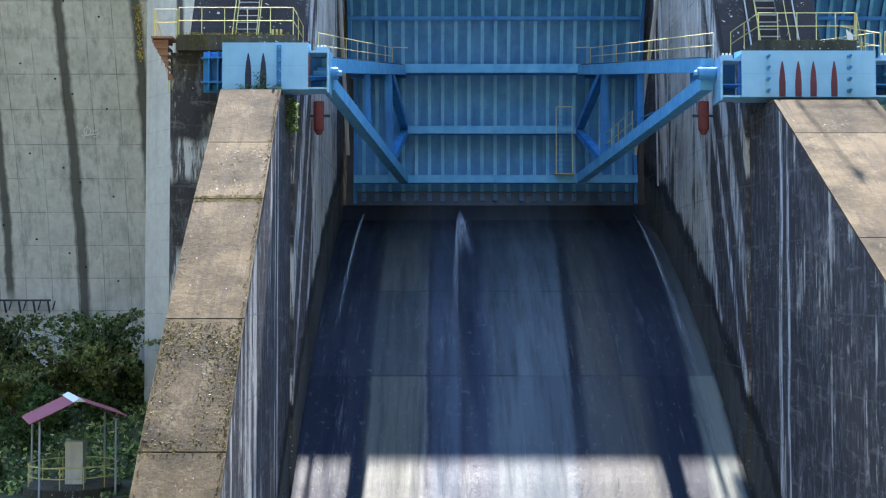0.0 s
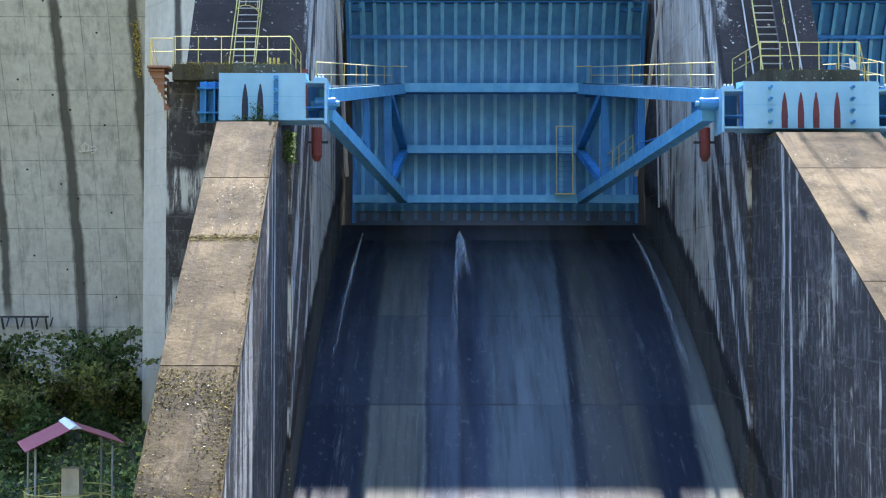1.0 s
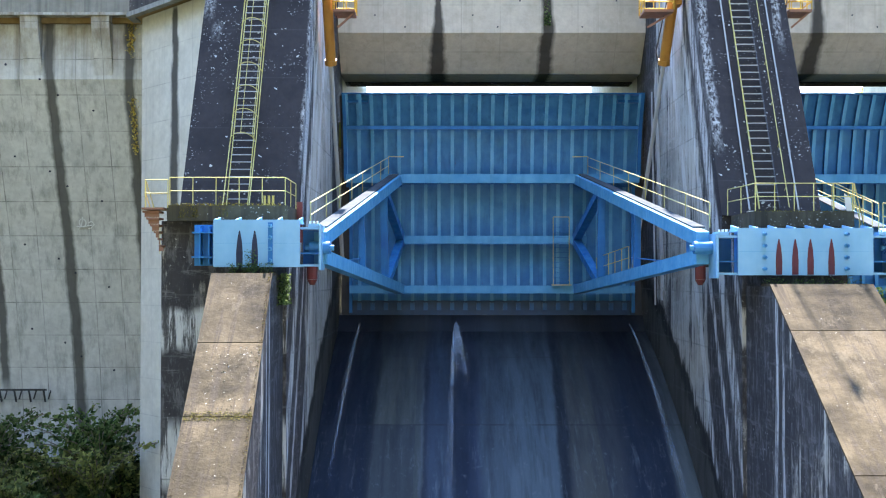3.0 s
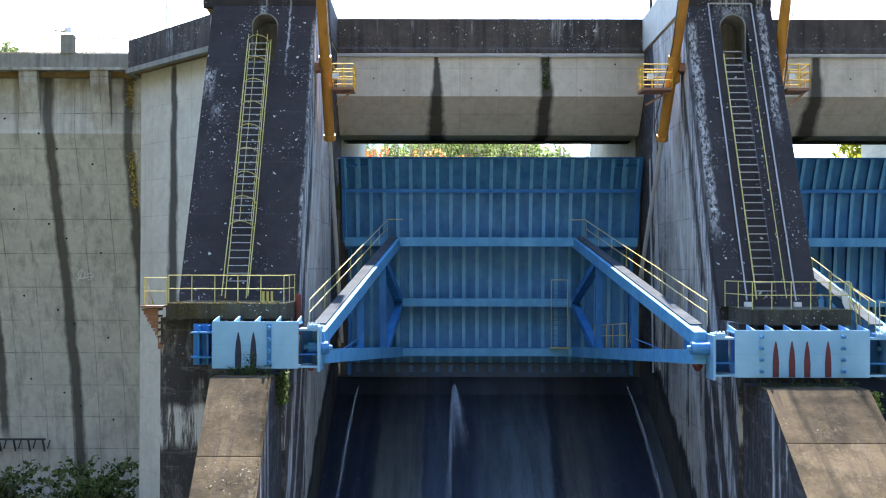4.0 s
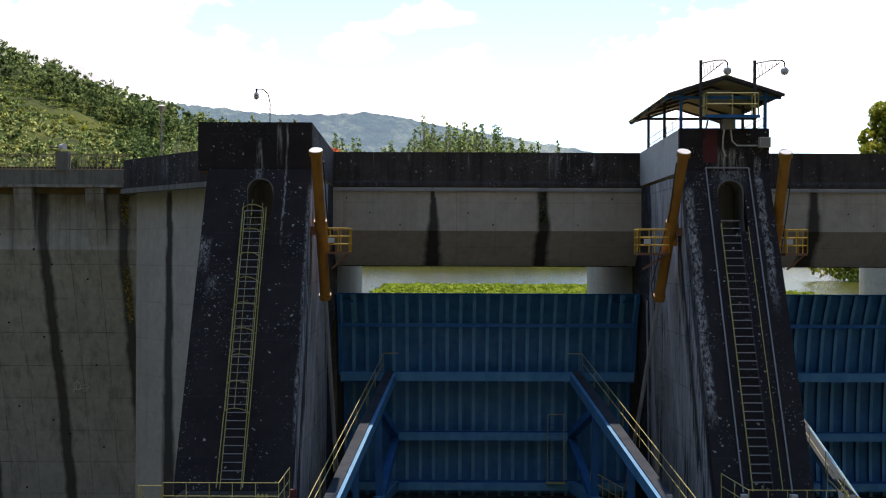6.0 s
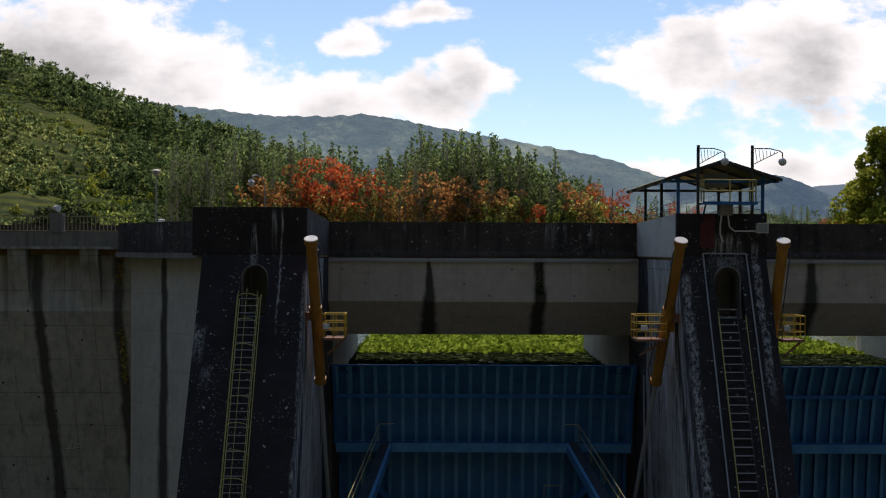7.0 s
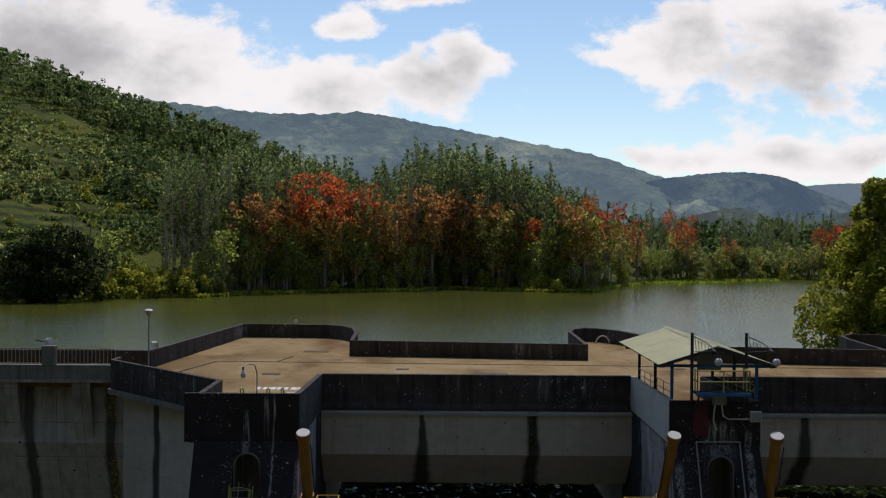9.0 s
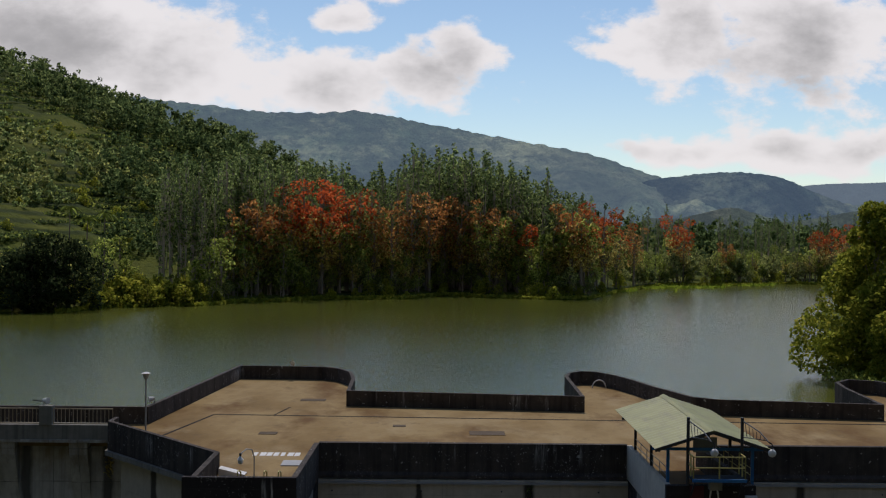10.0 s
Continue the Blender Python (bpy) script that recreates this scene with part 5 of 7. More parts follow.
tagged(part("hatch_cover", finish(prism([(-11.15, 34.62), (-9.7, 34.62), (-9.7, 34.7), (-11.15, 35.05)], "y", 69.1, 69.9)), WHITE_PAINT), "white sheet cover leaning inside the parapet", "cover")
tagged(part("hatch_cover", finish(box(-8.1, -6.9, 72.2, 73.8, CREST, CREST + 0.06), 0.01), GREY_STEEL), "grey steel hatch cover on the deck", "cover")
mark = thing("deck_marking", (-8.75, 76, CREST), "worn white painted bars on the deck", "painted mark")
for k in range(7):
    w = 0.26 + 0.1 * (k * 3 % 4) / 3
    part("bar", finish(box(-10.2 + 0.42 * k, -10.2 + 0.42 * k + w, 75.4, 76.5, CREST + 0.001, CREST + 0.006)), WHITE_PAINT, mark)


def parapet_lamp(x, y, turn):
    """A small floodlight on a short stem on the parapet."""
    p = thing("floodlight", (x, y, TOP), "small white floodlight on the lake-side parapet", "floodlight", "parapet floodlights")
    part("stem", tube((x, y, TOP), (x, y, TOP + 0.3), 0.05, 6), DARK_STEEL, p)
    part("lamp_head", finish(tube((x, y, TOP + 0.36), (x + 0.4 * math.cos(turn), y + 0.4 * math.sin(turn), TOP + 0.3), 0.13, 10, None, 0.22)), WHITE_PAINT, p)
    part("yoke", tube((x, y - 0.2, TOP + 0.36), (x, y + 0.2, TOP + 0.36), 0.03, 6), DARK_STEEL, p)


parapet_lamp(-11.9, 112.75, -1.6)
parapet_lamp(-19.05, 88.6, -2.6)

# ---- deck details ----
RUSTY_COVER = paint("rusty_cover", (0.085, 0.058, 0.035), (0.12, 0.085, 0.05), rough=0.9, rust=0.5)
seam_mat = Mat("tar_seam", 0.92)
seam_mat.ramp(seam_mat.noise(1.0), (0.3, (0.022, 0.02, 0.018)), (0.7, (0.05, 0.042, 0.035)))
SEAM = seam_mat.done()
for a, b, w in (((-15.3, 91.6), (60, 88.2), 0.3), ((-15.3, 91.6), (-17.6, 79.5), 0.2), ((-10.2, 95.5), (-10.9, 91.5), 0.15), ((-17.6, 79.5), (-17.9, 78.3), 0.18)):
    tagged(part("tar_seam", beam((*a, CREST + 0.006), (*b, CREST + 0.006), w, 0.012), SEAM), "dark tar seam across the concrete deck", "seam", "deck seams", "structure")
for x, y, w, d in ((-8.8, 99.5, 2.0, 1.2), (-1.6, 87.0, 0.9, 0.8), (4.4, 84.2, 2.4, 1.6), (-10.3, 83.5, 1.2, 1.0), (18.0, 88.5, 0.8, 0.6)):
    tagged(part("drain_cover", finish(box(x - w / 2, x + w / 2, y - d / 2, y + d / 2, CREST + 0.005, CREST + 0.03)), RUSTY_COVER), "rusty steel cover set in the deck", "cover", "deck covers")
ring = thing("mooring_ring", (15.3, 108.6, CREST), "pale steel hoop standing on the look-out deck", "hoop")
part("hoop", pipe([(15.3 + 0.6 * math.cos(math.pi * i / 10), 108.6, CREST + 0.7 * math.sin(math.pi * i / 10)) for i in range(11)], 0.06, 6), WHITE_PAINT, ring)

# ---- fence along the dam crest ----
fence = thing("crest_fence", (-40, 82.4, 35.25), "steel baluster fence with concrete posts along the crest", "fence")
for i, px in enumerate((-24.75, -33.4, -42.0, -50.6)):
    part("concrete_post", finish(box(px - 0.42, px + 0.42, 82.1, 82.75, 35.25, 36.5), 0.03), CREST_SLAB, fence, "pale concrete post")
for x0, x1 in ((-24.3, -20.4), (-32.95, -25.2), (-41.55, -33.85), (-50.15, -42.45)):
    for z in (35.33, 36.3):
        part("rail", beam((x0, 82.4, z), (x1, 82.4, z), 0.07, 0.07), FENCE, fence)
    for k in range(int((x1 - x0) / 0.26) + 1):
        part("baluster", box(x0 + 0.26 * k - 0.02, x0 + 0.26 * k + 0.02, 82.38, 82.42, 35.36, 36.27), FENCE, fence)
spot = thing("floodlight", (-24.9, 82.5, 36.5), "white floodlight on a concrete fence post", "floodlight")
part("stem", tube((-25.0, 82.5, 36.5), (-25.0, 82.5, 36.75), 0.04, 6), DARK_STEEL, spot)
part("lamp_head", finish(tube((-24.95, 82.35, 36.85), (-24.6, 82.2, 36.82), 0.14, 10, None, 0.24)), WHITE_PAINT, spot)
part("arm", tube((-25.7, 82.5, 36.85), (-25.0, 82.5, 36.75), 0.05, 6), DARK_STEEL, spot)

# faded mark painted on the dam wall
mark = thing("painted_mark", (-24.8, 86.9, 20.3), "faded white scribble painted on the dam wall", "painted mark")
ring = [(-25.0 + 0.24 * math.cos(k * 0.5236), 20.5 + 0.27 * math.sin(k * 0.5236)) for k in range(13)]
for pts in (ring, ((-25.35, 20.05), (-25.1, 20.3), (-24.95, 20.9)), ((-25.45, 20.25), (-25.0, 20.22), (-24.6, 20.3), (-24.25, 20.35)), ((-24.6, 20.5), (-24.35, 20.6), (-24.2, 20.4), (-24.4, 20.15), (-24.65, 20.1))):
    part("stroke", pipe([(x, 86.9 + (20 - z) * 0.35 - 0.04, z) for x, z in pts], 0.035, 5), WHITE_PAINT, mark)

# bracket rack on the dam wall
rack = thing("pipe_rack", (-30, 89.6, 8.4), "dark steel pipe rack bolted to the dam wall", "pipe rack")
part("rail", beam((-45, 89.35, 8.6), (-28.3, 89.35, 8.6), 0.12, 0.14), DARK_STEEL, rack)
for k in range(16):
    x = -28.5 - 1.05 * k
    part("hanger", beam((x, 89.75, 7.7), (x, 89.3, 8.55), 0.1, 0.12), DARK_STEEL, rack)
    part("strap", beam((x + 0.5, 89.4, 8.55), (x + 0.25, 89.6, 7.9), 0.06, 0.08), DARK_STEEL, rack)

# ---- small shelter at the foot of the dam ----
mr = Mat("red_sheet_roof", 0.5)
mr.ramp(mr.noise(0.8), (0.3, (0.24, 0.035, 0.05)), (0.7, (0.30, 0.07, 0.085)))
mr.over(mr.remap(mr.noise(3.0, (1, 0.3, 1)), 0.5, 0.8, 0, 0.5), (0.12, 0.05, 0.05))
RED_ROOF = mr.done()
kx, ky, kz = -18.0, 60.5, -0.35
kiosk = thing("roofed_shelter", (kx, ky, kz), "small open shelter with a red sheet-metal roof", "shelter")
for s in (-1, 1):
    bm = bmesh.new()
    rows = [[bm.verts.new((kx + s * 2.25 * k, ky + y, kz + 4.55 - (1.05 if s < 0 else 0.85) * k + (0.03 if j % 2 else 0))) for k in (0.02, 1)] for j, y in enumerate([-2.0 + 0.2 * i for i in range(21)])]
    for r0, r1 in zip(rows, rows[1:]):
        bm.faces.new((r0[0], r0[1], r1[1], r1[0]))
    bmesh.ops.recalc_face_normals(bm, faces=bm.faces)
    bmesh.ops.solidify(bm, geom=bm.faces[:], thickness=0.03)
    part("roof_sheet", bm, RED_ROOF, kiosk)
    for y in (-1.7, 1.7):
        part("post", tube((kx + s * 1.75, ky + y, kz - 0.4), (kx + s * 1.75, ky + y, kz + 3.75), 0.05, 8), GREY_STEEL, kiosk)
    part("eave_beam", beam((kx + s * 1.75, ky - 1.9, kz + 3.65), (kx + s * 1.75, ky + 1.9, kz + 3.65), 0.08, 0.1), DARK_STEEL, kiosk)
part("ridge_cap", finish(prism([(kx - 0.3, kz + 4.47), (kx, kz + 4.64), (kx + 0.3, kz + 4.47)], "y", ky - 2.1, ky + 2.1)), WHITE_PAINT, kiosk, "pale ridge capping")
stele = thing("concrete_stele", (kx + 0.2, ky, kz), "upright pale concrete block on a round base", "monument")
part("block", finish(box(kx - 0.3, kx + 0.55, ky - 0.3, ky + 0.3, kz + 0.35, kz + 2.4), 0.05), WING, stele)
part("base", finish(tube((kx, ky, kz - 0.9), (kx, ky, kz + 0.34), 2.3, 28)), SHELF, stele, "round mossy concrete base")
fr = thing("ring_railing", (kx, ky, kz), "yellow tube railing round the small shelter", "railing")
for i in range(12):
    a = 2 * math.pi * i / 12
    part("post", tube((kx + 2.1 * math.cos(a), ky + 2.1 * math.sin(a), kz + 0.3), (kx + 2.1 * math.cos(a), ky + 2.1 * math.sin(a), kz + 1.4), 0.035, 6), YELLOW, fr)
for z in (1.35, 0.85):
    part("rail", pipe([(kx + 2.1 * math.cos(2 * math.pi * i / 24), ky + 2.1 * math.sin(2 * math.pi * i / 24), kz + z) for i in range(25)], 0.03, 5), YELLOW, fr)
for group in (kiosk,):
    group.matrix_basis = Matrix.Translation((kx, ky, kz)) @ Matrix.Rotation(radians(24), 4, "Z")
side_rail = thing("railing", (-12.6, 58, 0), "yellow tube railing beside the buttress", "railing", "yellow railings")
rail_run((-13.4, 60.0, 1.2), (-13.0, 52.0, -0.5), 1.5, 5, side_rail, YELLOW)

# ---- water leaking under the gate ----
jm = Mat("white_water", 0.35)
jm.b.inputs["Base Color"].default_value = (0.72, 0.78, 0.84, 1)
jm.link(jm.remap(jm.noise(5.0, (3, 0.5, 0.5), 5), 0.35, 0.75, 0.0, 0.24), jm.b.inputs["Alpha"])
JET = jm.done()


def jet(x, w0, w1, n, reach, drift, thin, name="water_jet"):
    """Thin strands of water that shoot out under the lip and slide down the chute."""
    random.seed(int(x * 10) + 7)
    bm = bmesh.new()
    for k in range(n):
        o, spread, lift = random.gauss(0, 0.5), random.uniform(0.25, 1) ** 1.4, random.uniform(0.0, 0.3)
        last = None
        for i in range(13):
            f = i / 12
            y = 74.2 - reach * spread * f
            z = chute_z(y) + 0.04 + lift * 4 * f * (1 - f) + 0.25 * (1 - f)
            c = x + drift * f * spread + o * (w0 + (w1 - w0) * f ** 0.8) * spread
            h = thin * (0.5 + 1.2 * math.sin(math.pi * min(1, 0.12 + 0.88 * f)))
            ring = [bm.verts.new((c - h, y, z)), bm.verts.new((c, y, z + h)), bm.verts.new((c + h, y, z))]
            if last:
                bm.faces.new((last[0], last[1], ring[1], ring[0]))
                bm.faces.new((last[1], last[2], ring[2], ring[1]))
            last = ring
    tagged(part(name, finish(bm), JET), "thin white jet of water leaking under the gate", "water jet", "leaking jets", "stuff")


jet(1.0, 0.02, 0.75, 90, 8.5, 0.25, 0.014)
jet(1.0, 0.02, 0.06, 26, 2.4, 0.05, 0.02)
jet(0.9, 0.02, 0.28, 30, 22.0, -0.5, 0.013)
jet(-4.7, 0.02, 0.22, 44, 17.0, -0.45, 0.013)
# no jet: strands added for the wide pale stripe along the right wall
jet(11.3, 0.1, 0.4, 22, 27.0, 0.0, 0.012)
# ---- lake ----
wm = Mat("lake_water", 0.14)
wm.ramp(wm.noise(0.02), (0.3, (0.072, 0.084, 0.012)), (0.7, (0.100, 0.112, 0.018)))
wm.bump(wm.noise(1.0, (0.5, 1.1, 1), 9, 0.70), 0.6, 0.12)
wm.b.inputs["IOR"].default_value = 1.33
WATER = wm.done()
LAKE = 26.0
lake_bm = bmesh.new()
lake_edge = [(-5.9, 74.2), (60, 74.2), (1400, 90), (1400, 1500), (-900, 1500), (-900, 94), (-19.3, 94), (-10.9, 82), (-10.9, 74.2)]
prism(lake_edge, "z", 24.5, LAKE, lake_bm)
tagged(part("water", finish(lake_bm), WATER), "calm olive-green reservoir water with fine ripples", "water", kind="structure")

# ---- land ----
def smooth(a, b, x):
    t = np.clip((x - a) / (b - a), 0, 1)
    return t * t * (3 - 2 * t)


def rough_field(x, y, scale, octaves=4):
    out = np.zeros_like(x)
    for i in range(len(x)):
        out[i] = noise.fractal((x[i] / scale, y[i] / scale, 3.7), 0.9, 2.0, octaves)
    return out


def shore(u):
    """How far off the shore lies along a heading u (x over y)."""
    line = np.interp(u, [-0.75, -0.349, -0.257, -0.166, -0.066, 0.009, 0.062, 0.13, 0.15, 0.19, 0.313, 0.62], [250, 313, 334, 358, 387, 405, 403, 396, 440, 500, 523, 620])
    return line + 3.5 * np.sin(u * 47 + 0.4) + 2.0 * np.sin(u * 113)


def land_height(u, d):
    """Height of the land behind the lake, by heading and distance ahead."""
    s = shore(u)
    h = LAKE - 3 + 4.0 * smooth(s - 12, s + 6, d) + 7 * smooth(s, s + 120, d) + 16 * smooth(s + 60, s + 420, d)
    left = 46 + 880 * np.interp(u, [-0.75, -0.36, -0.27, -0.2, -0.12, -0.05, 0.05], [0.215, 0.107, 0.072, 0.050, 0.026, 0.012, 0.005]) - LAKE
    h += left * smooth(s + 30, 900, d) * smooth(0.06, -0.16, u)
    return h


def sheet_land(name, us, ds, height, material, rough_amount, rough_scale, label):
    U, D = np.meshgrid(us, ds)
    X, Y = (U * D).ravel(), D.ravel()
    Z = height(U, D).ravel() + rough_field(X, Y, rough_scale) * rough_amount * smooth(20, 120, (D - shore(U)).ravel())
    n, m = len(us), len(ds)
    faces = [(j * n + i, j * n + i + 1, (j + 1) * n + i + 1, (j + 1) * n + i) for j in range(m - 1) for i in range(n - 1)]
    me = bpy.data.meshes.new(name)
    me.from_pydata(np.stack([X, Y, Z], 1).tolist(), [], faces)
    me.polygons.foreach_set("use_smooth", [True] * len(me.polygons))
    me.materials.append(material)
    return tagged(new(name, me), label, "ground", kind="structure")


gm = Mat("grass_land", 0.9)
gm.ramp(gm.noise(0.02, detail=8), (0.3, (0.048, 0.068, 0.009)), (0.5, (0.086, 0.106, 0.013)), (0.7, (0.135, 0.136, 0.020)))
gm.over(gm.remap(gm.noise(0.25, detail=6), 0.48, 0.7, 0, 0.6), (0.035, 0.052, 0.012))
row = gm.math("PINGPONG", gm.math("ADD", gm.math("ADD", gm.axis(2), gm.math("MULTIPLY", gm.axis(0), 0.1)), gm.math("MULTIPLY", gm.noise(0.01), 12.0)), 1.6)
gm.over(gm.math("MULTIPLY", gm.remap(row, 0.5, 1.2, 0, 0.75), gm.remap(gm.noise(0.012, shift=(4, 2, 0)), 0.42, 0.55, 0, 1)), (0.020, 0.036, 0.012))
gm.over(gm.remap(gm.noise(0.05, detail=5, shift=(9, 9, 0)), 0.66, 0.72, 0, 0.5), (0.11, 0.07, 0.04))
gm.bump(gm.noise(0.4, detail=6), 1.0, 1.2)
LAND = gm.done()
sheet_land("ground", np.linspace(-0.75, 0.62, 230), np.concatenate([np.linspace(290, 560, 90), np.linspace(570, 1300, 60)]), land_height, LAND, 7.0, 60.0, "green hillside with crop rows beyond the lake")

# right bank, near the dam


U, D = np.meshgrid(np.linspace(0.24, 1.6, 50), np.linspace(100, 520, 70))
bank_mesh = bpy.data.meshes.new("bank")
X, Y = (U * D).ravel(), D.ravel()
edge = 62 + 6 * np.sin(Y * 0.035) + np.maximum(0, Y - 200) * 0.34
Z = LAKE - 2.5 + 4.5 * smooth(-4, 8, X - edge) + 8 * smooth(8, 90, X - edge)
bank_mesh.from_pydata(np.stack([X, Y, Z], 1).tolist(), [], [(j * 50 + i, j * 50 + i + 1, (j + 1) * 50 + i + 1, (j + 1) * 50 + i) for j in range(69) for i in range(49)])
bank_mesh.materials.append(LAND)
tagged(new("bank", bank_mesh), "grassy lake bank below the leafy trees", "ground", kind="structure")


def ridge(name, dist, depth, us, hs, amount, scale, colour, pale, haze_glow, label):
    """A far range of hills with spurs and gullies, wooded, with clearings; a bluish glow stands for haze."""
    m = Mat(name + "_wooded", 0.95)
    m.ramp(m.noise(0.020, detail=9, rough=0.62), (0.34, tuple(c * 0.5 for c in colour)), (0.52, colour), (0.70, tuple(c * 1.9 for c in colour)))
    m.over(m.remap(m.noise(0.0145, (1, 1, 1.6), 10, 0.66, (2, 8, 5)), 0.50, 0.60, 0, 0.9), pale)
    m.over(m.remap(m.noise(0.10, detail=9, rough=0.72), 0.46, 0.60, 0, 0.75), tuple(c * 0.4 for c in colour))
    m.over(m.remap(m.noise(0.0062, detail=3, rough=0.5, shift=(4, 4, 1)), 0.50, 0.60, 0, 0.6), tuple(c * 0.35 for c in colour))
    # distance haze is put in as light that the slopes emit
    m.b.inputs["Emission Color"].default_value, m.b.inputs["Emission Strength"].default_value = (*haze_glow, 1), 1.0
    m.bump(m.noise(0.10, detail=10, rough=0.7), 1.0, 6.0)
    mat = m.done()
    uu = np.linspace(us[0], us[-1], 620 if depth > 100 else 380)
    crest = np.interp(uu, us, hs)
    crest = np.convolve(np.pad(crest, 5, mode="edge"), np.ones(11) / 11, mode="valid")
    vv = np.linspace(0, 1, 60 if depth > 100 else 36)
    Uv, V = np.meshgrid(uu, vv)
    X, Y = (Uv * dist).ravel(), (dist - depth * (1 - V)).ravel()
    base = 20 + (46 + crest[None, :] * dist - 20) * (V ** 0.9)
    spur = 1 - 2 * np.abs(rough_field(X, Y * 0.35, scale, 3))
    middle = (6.75 * V * (1 - V) ** 2).ravel()
    Z = base.ravel() + (spur - 0.5) * amount * 0.75 * middle + rough_field(X, Y * 0.6, scale / 4) * amount * 0.3 * (0.08 + middle) + rough_field(X, Y, scale / 26, 3) * amount * 0.045
    n, mm = len(uu), len(vv)
    me = bpy.data.meshes.new(name)
    me.from_pydata(np.stack([X, Y, Z], 1).tolist(), [], [(j * n + i, j * n + i + 1, (j + 1) * n + i + 1, (j + 1) * n + i) for j in range(mm - 1) for i in range(n - 1)])
    me.polygons.foreach_set("use_smooth", [True] * len(me.polygons))
    me.materials.append(mat)
    tagged(new(name, me), label, "mountain", kind="structure")


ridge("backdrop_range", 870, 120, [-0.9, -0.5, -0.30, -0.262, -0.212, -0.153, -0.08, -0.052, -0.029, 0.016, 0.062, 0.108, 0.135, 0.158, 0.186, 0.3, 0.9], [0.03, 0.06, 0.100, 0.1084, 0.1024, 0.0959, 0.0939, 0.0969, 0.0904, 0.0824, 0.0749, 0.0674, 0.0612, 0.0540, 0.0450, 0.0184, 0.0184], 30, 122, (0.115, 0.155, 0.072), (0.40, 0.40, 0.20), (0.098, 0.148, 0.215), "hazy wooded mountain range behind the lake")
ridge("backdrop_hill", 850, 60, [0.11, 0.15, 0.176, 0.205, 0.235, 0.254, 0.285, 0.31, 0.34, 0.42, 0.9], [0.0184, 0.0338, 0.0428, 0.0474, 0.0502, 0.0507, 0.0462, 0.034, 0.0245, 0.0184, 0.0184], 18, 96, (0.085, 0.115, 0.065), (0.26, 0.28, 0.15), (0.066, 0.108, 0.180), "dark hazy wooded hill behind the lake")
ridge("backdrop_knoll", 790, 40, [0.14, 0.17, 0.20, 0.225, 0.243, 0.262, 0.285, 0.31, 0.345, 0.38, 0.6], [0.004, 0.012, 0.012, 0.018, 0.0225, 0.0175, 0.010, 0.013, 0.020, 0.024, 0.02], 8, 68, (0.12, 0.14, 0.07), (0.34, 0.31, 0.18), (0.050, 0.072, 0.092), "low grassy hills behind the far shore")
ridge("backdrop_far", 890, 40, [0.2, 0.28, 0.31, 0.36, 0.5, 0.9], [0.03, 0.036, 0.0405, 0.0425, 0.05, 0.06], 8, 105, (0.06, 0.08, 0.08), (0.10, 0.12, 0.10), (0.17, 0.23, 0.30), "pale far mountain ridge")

# ---- downstream valley: floor below the dam, unseen hills added to block sky light ----
vm = Mat("valley_ground", 0.95)
vm.ramp(vm.noise(0.15, detail=7), (0.3, (0.045, 0.050, 0.030)), (0.6, (0.085, 0.085, 0.050)), (0.75, (0.13, 0.12, 0.08)))
vm.over(vm.remap(vm.noise(1.3, detail=6), 0.45, 0.7, 0, 0.7), (0.02, 0.032, 0.01))
vm.bump(vm.noise(2.5, detail=6), 0.9, 0.25)
VALLEY = vm.done()


def valley_z(x, y):
    # left bank: rises to the foot of the dam; both sides climb away from the stream
    z = -0.6 + 3.4 * smooth(66, 88, y) * smooth(-13, -17, x) + 0.5 * smooth(-20, -34, x)
    # these unseen slopes are added to hide low sky from the dam's front
    z = z + 0.62 * np.maximum(0, -x - 48) + 0.62 * np.maximum(0, x - 75) + 0.85 * np.maximum(0, -y - 70)
    return z - 14 * smooth(-9, -4, x) * smooth(46, 36, x)


xs = np.concatenate([np.linspace(-520, -60, 40), np.linspace(-58, 60, 90), np.linspace(64, 520, 36)])
ys = np.concatenate([np.linspace(-560, -10, 40), np.linspace(-5, 92, 70)])
GX, GY = np.meshgrid(xs, ys)
GZ = valley_z(GX.ravel(), GY.ravel()) + rough_field(GX.ravel(), GY.ravel(), 9.0) * 0.45
vmesh = bpy.data.meshes.new("valley")
nx = len(xs)
vmesh.from_pydata(np.stack([GX.ravel(), GY.ravel(), GZ], 1).tolist(), [], [(j * nx + i, j * nx + i + 1, (j + 1) * nx + i + 1, (j + 1) * nx + i) for j in range(len(ys) - 1) for i in range(nx - 1)])
vmesh.materials.append(VALLEY)
tagged(new("valley_ground", vmesh), "grassy valley floor at the foot of the dam, with added unseen hills", "ground", kind="structure")

# unseen pale slab, added to throw sunlight up at the bridge and piers
bounce_mat = Mat("bounce_apron_gravel", 0.9)
bounce_mat.ramp(bounce_mat.noise(0.3, detail=8), (0.3, (0.26, 0.25, 0.21)), (0.7, (0.40, 0.38, 0.33)))
bounce_mat.bump(bounce_mat.noise(3.0, detail=6), 0.8, 0.15)
tagged(part("riverbed", finish(prism([(-260, -13.4), (23.9, -12.9), (23.9, -14.5), (-260, -15)], "x", -14, 46)), bounce_mat.done()), "unseen pale apron added to bounce sunlight up onto the dam", "riverbed", kind="structure")
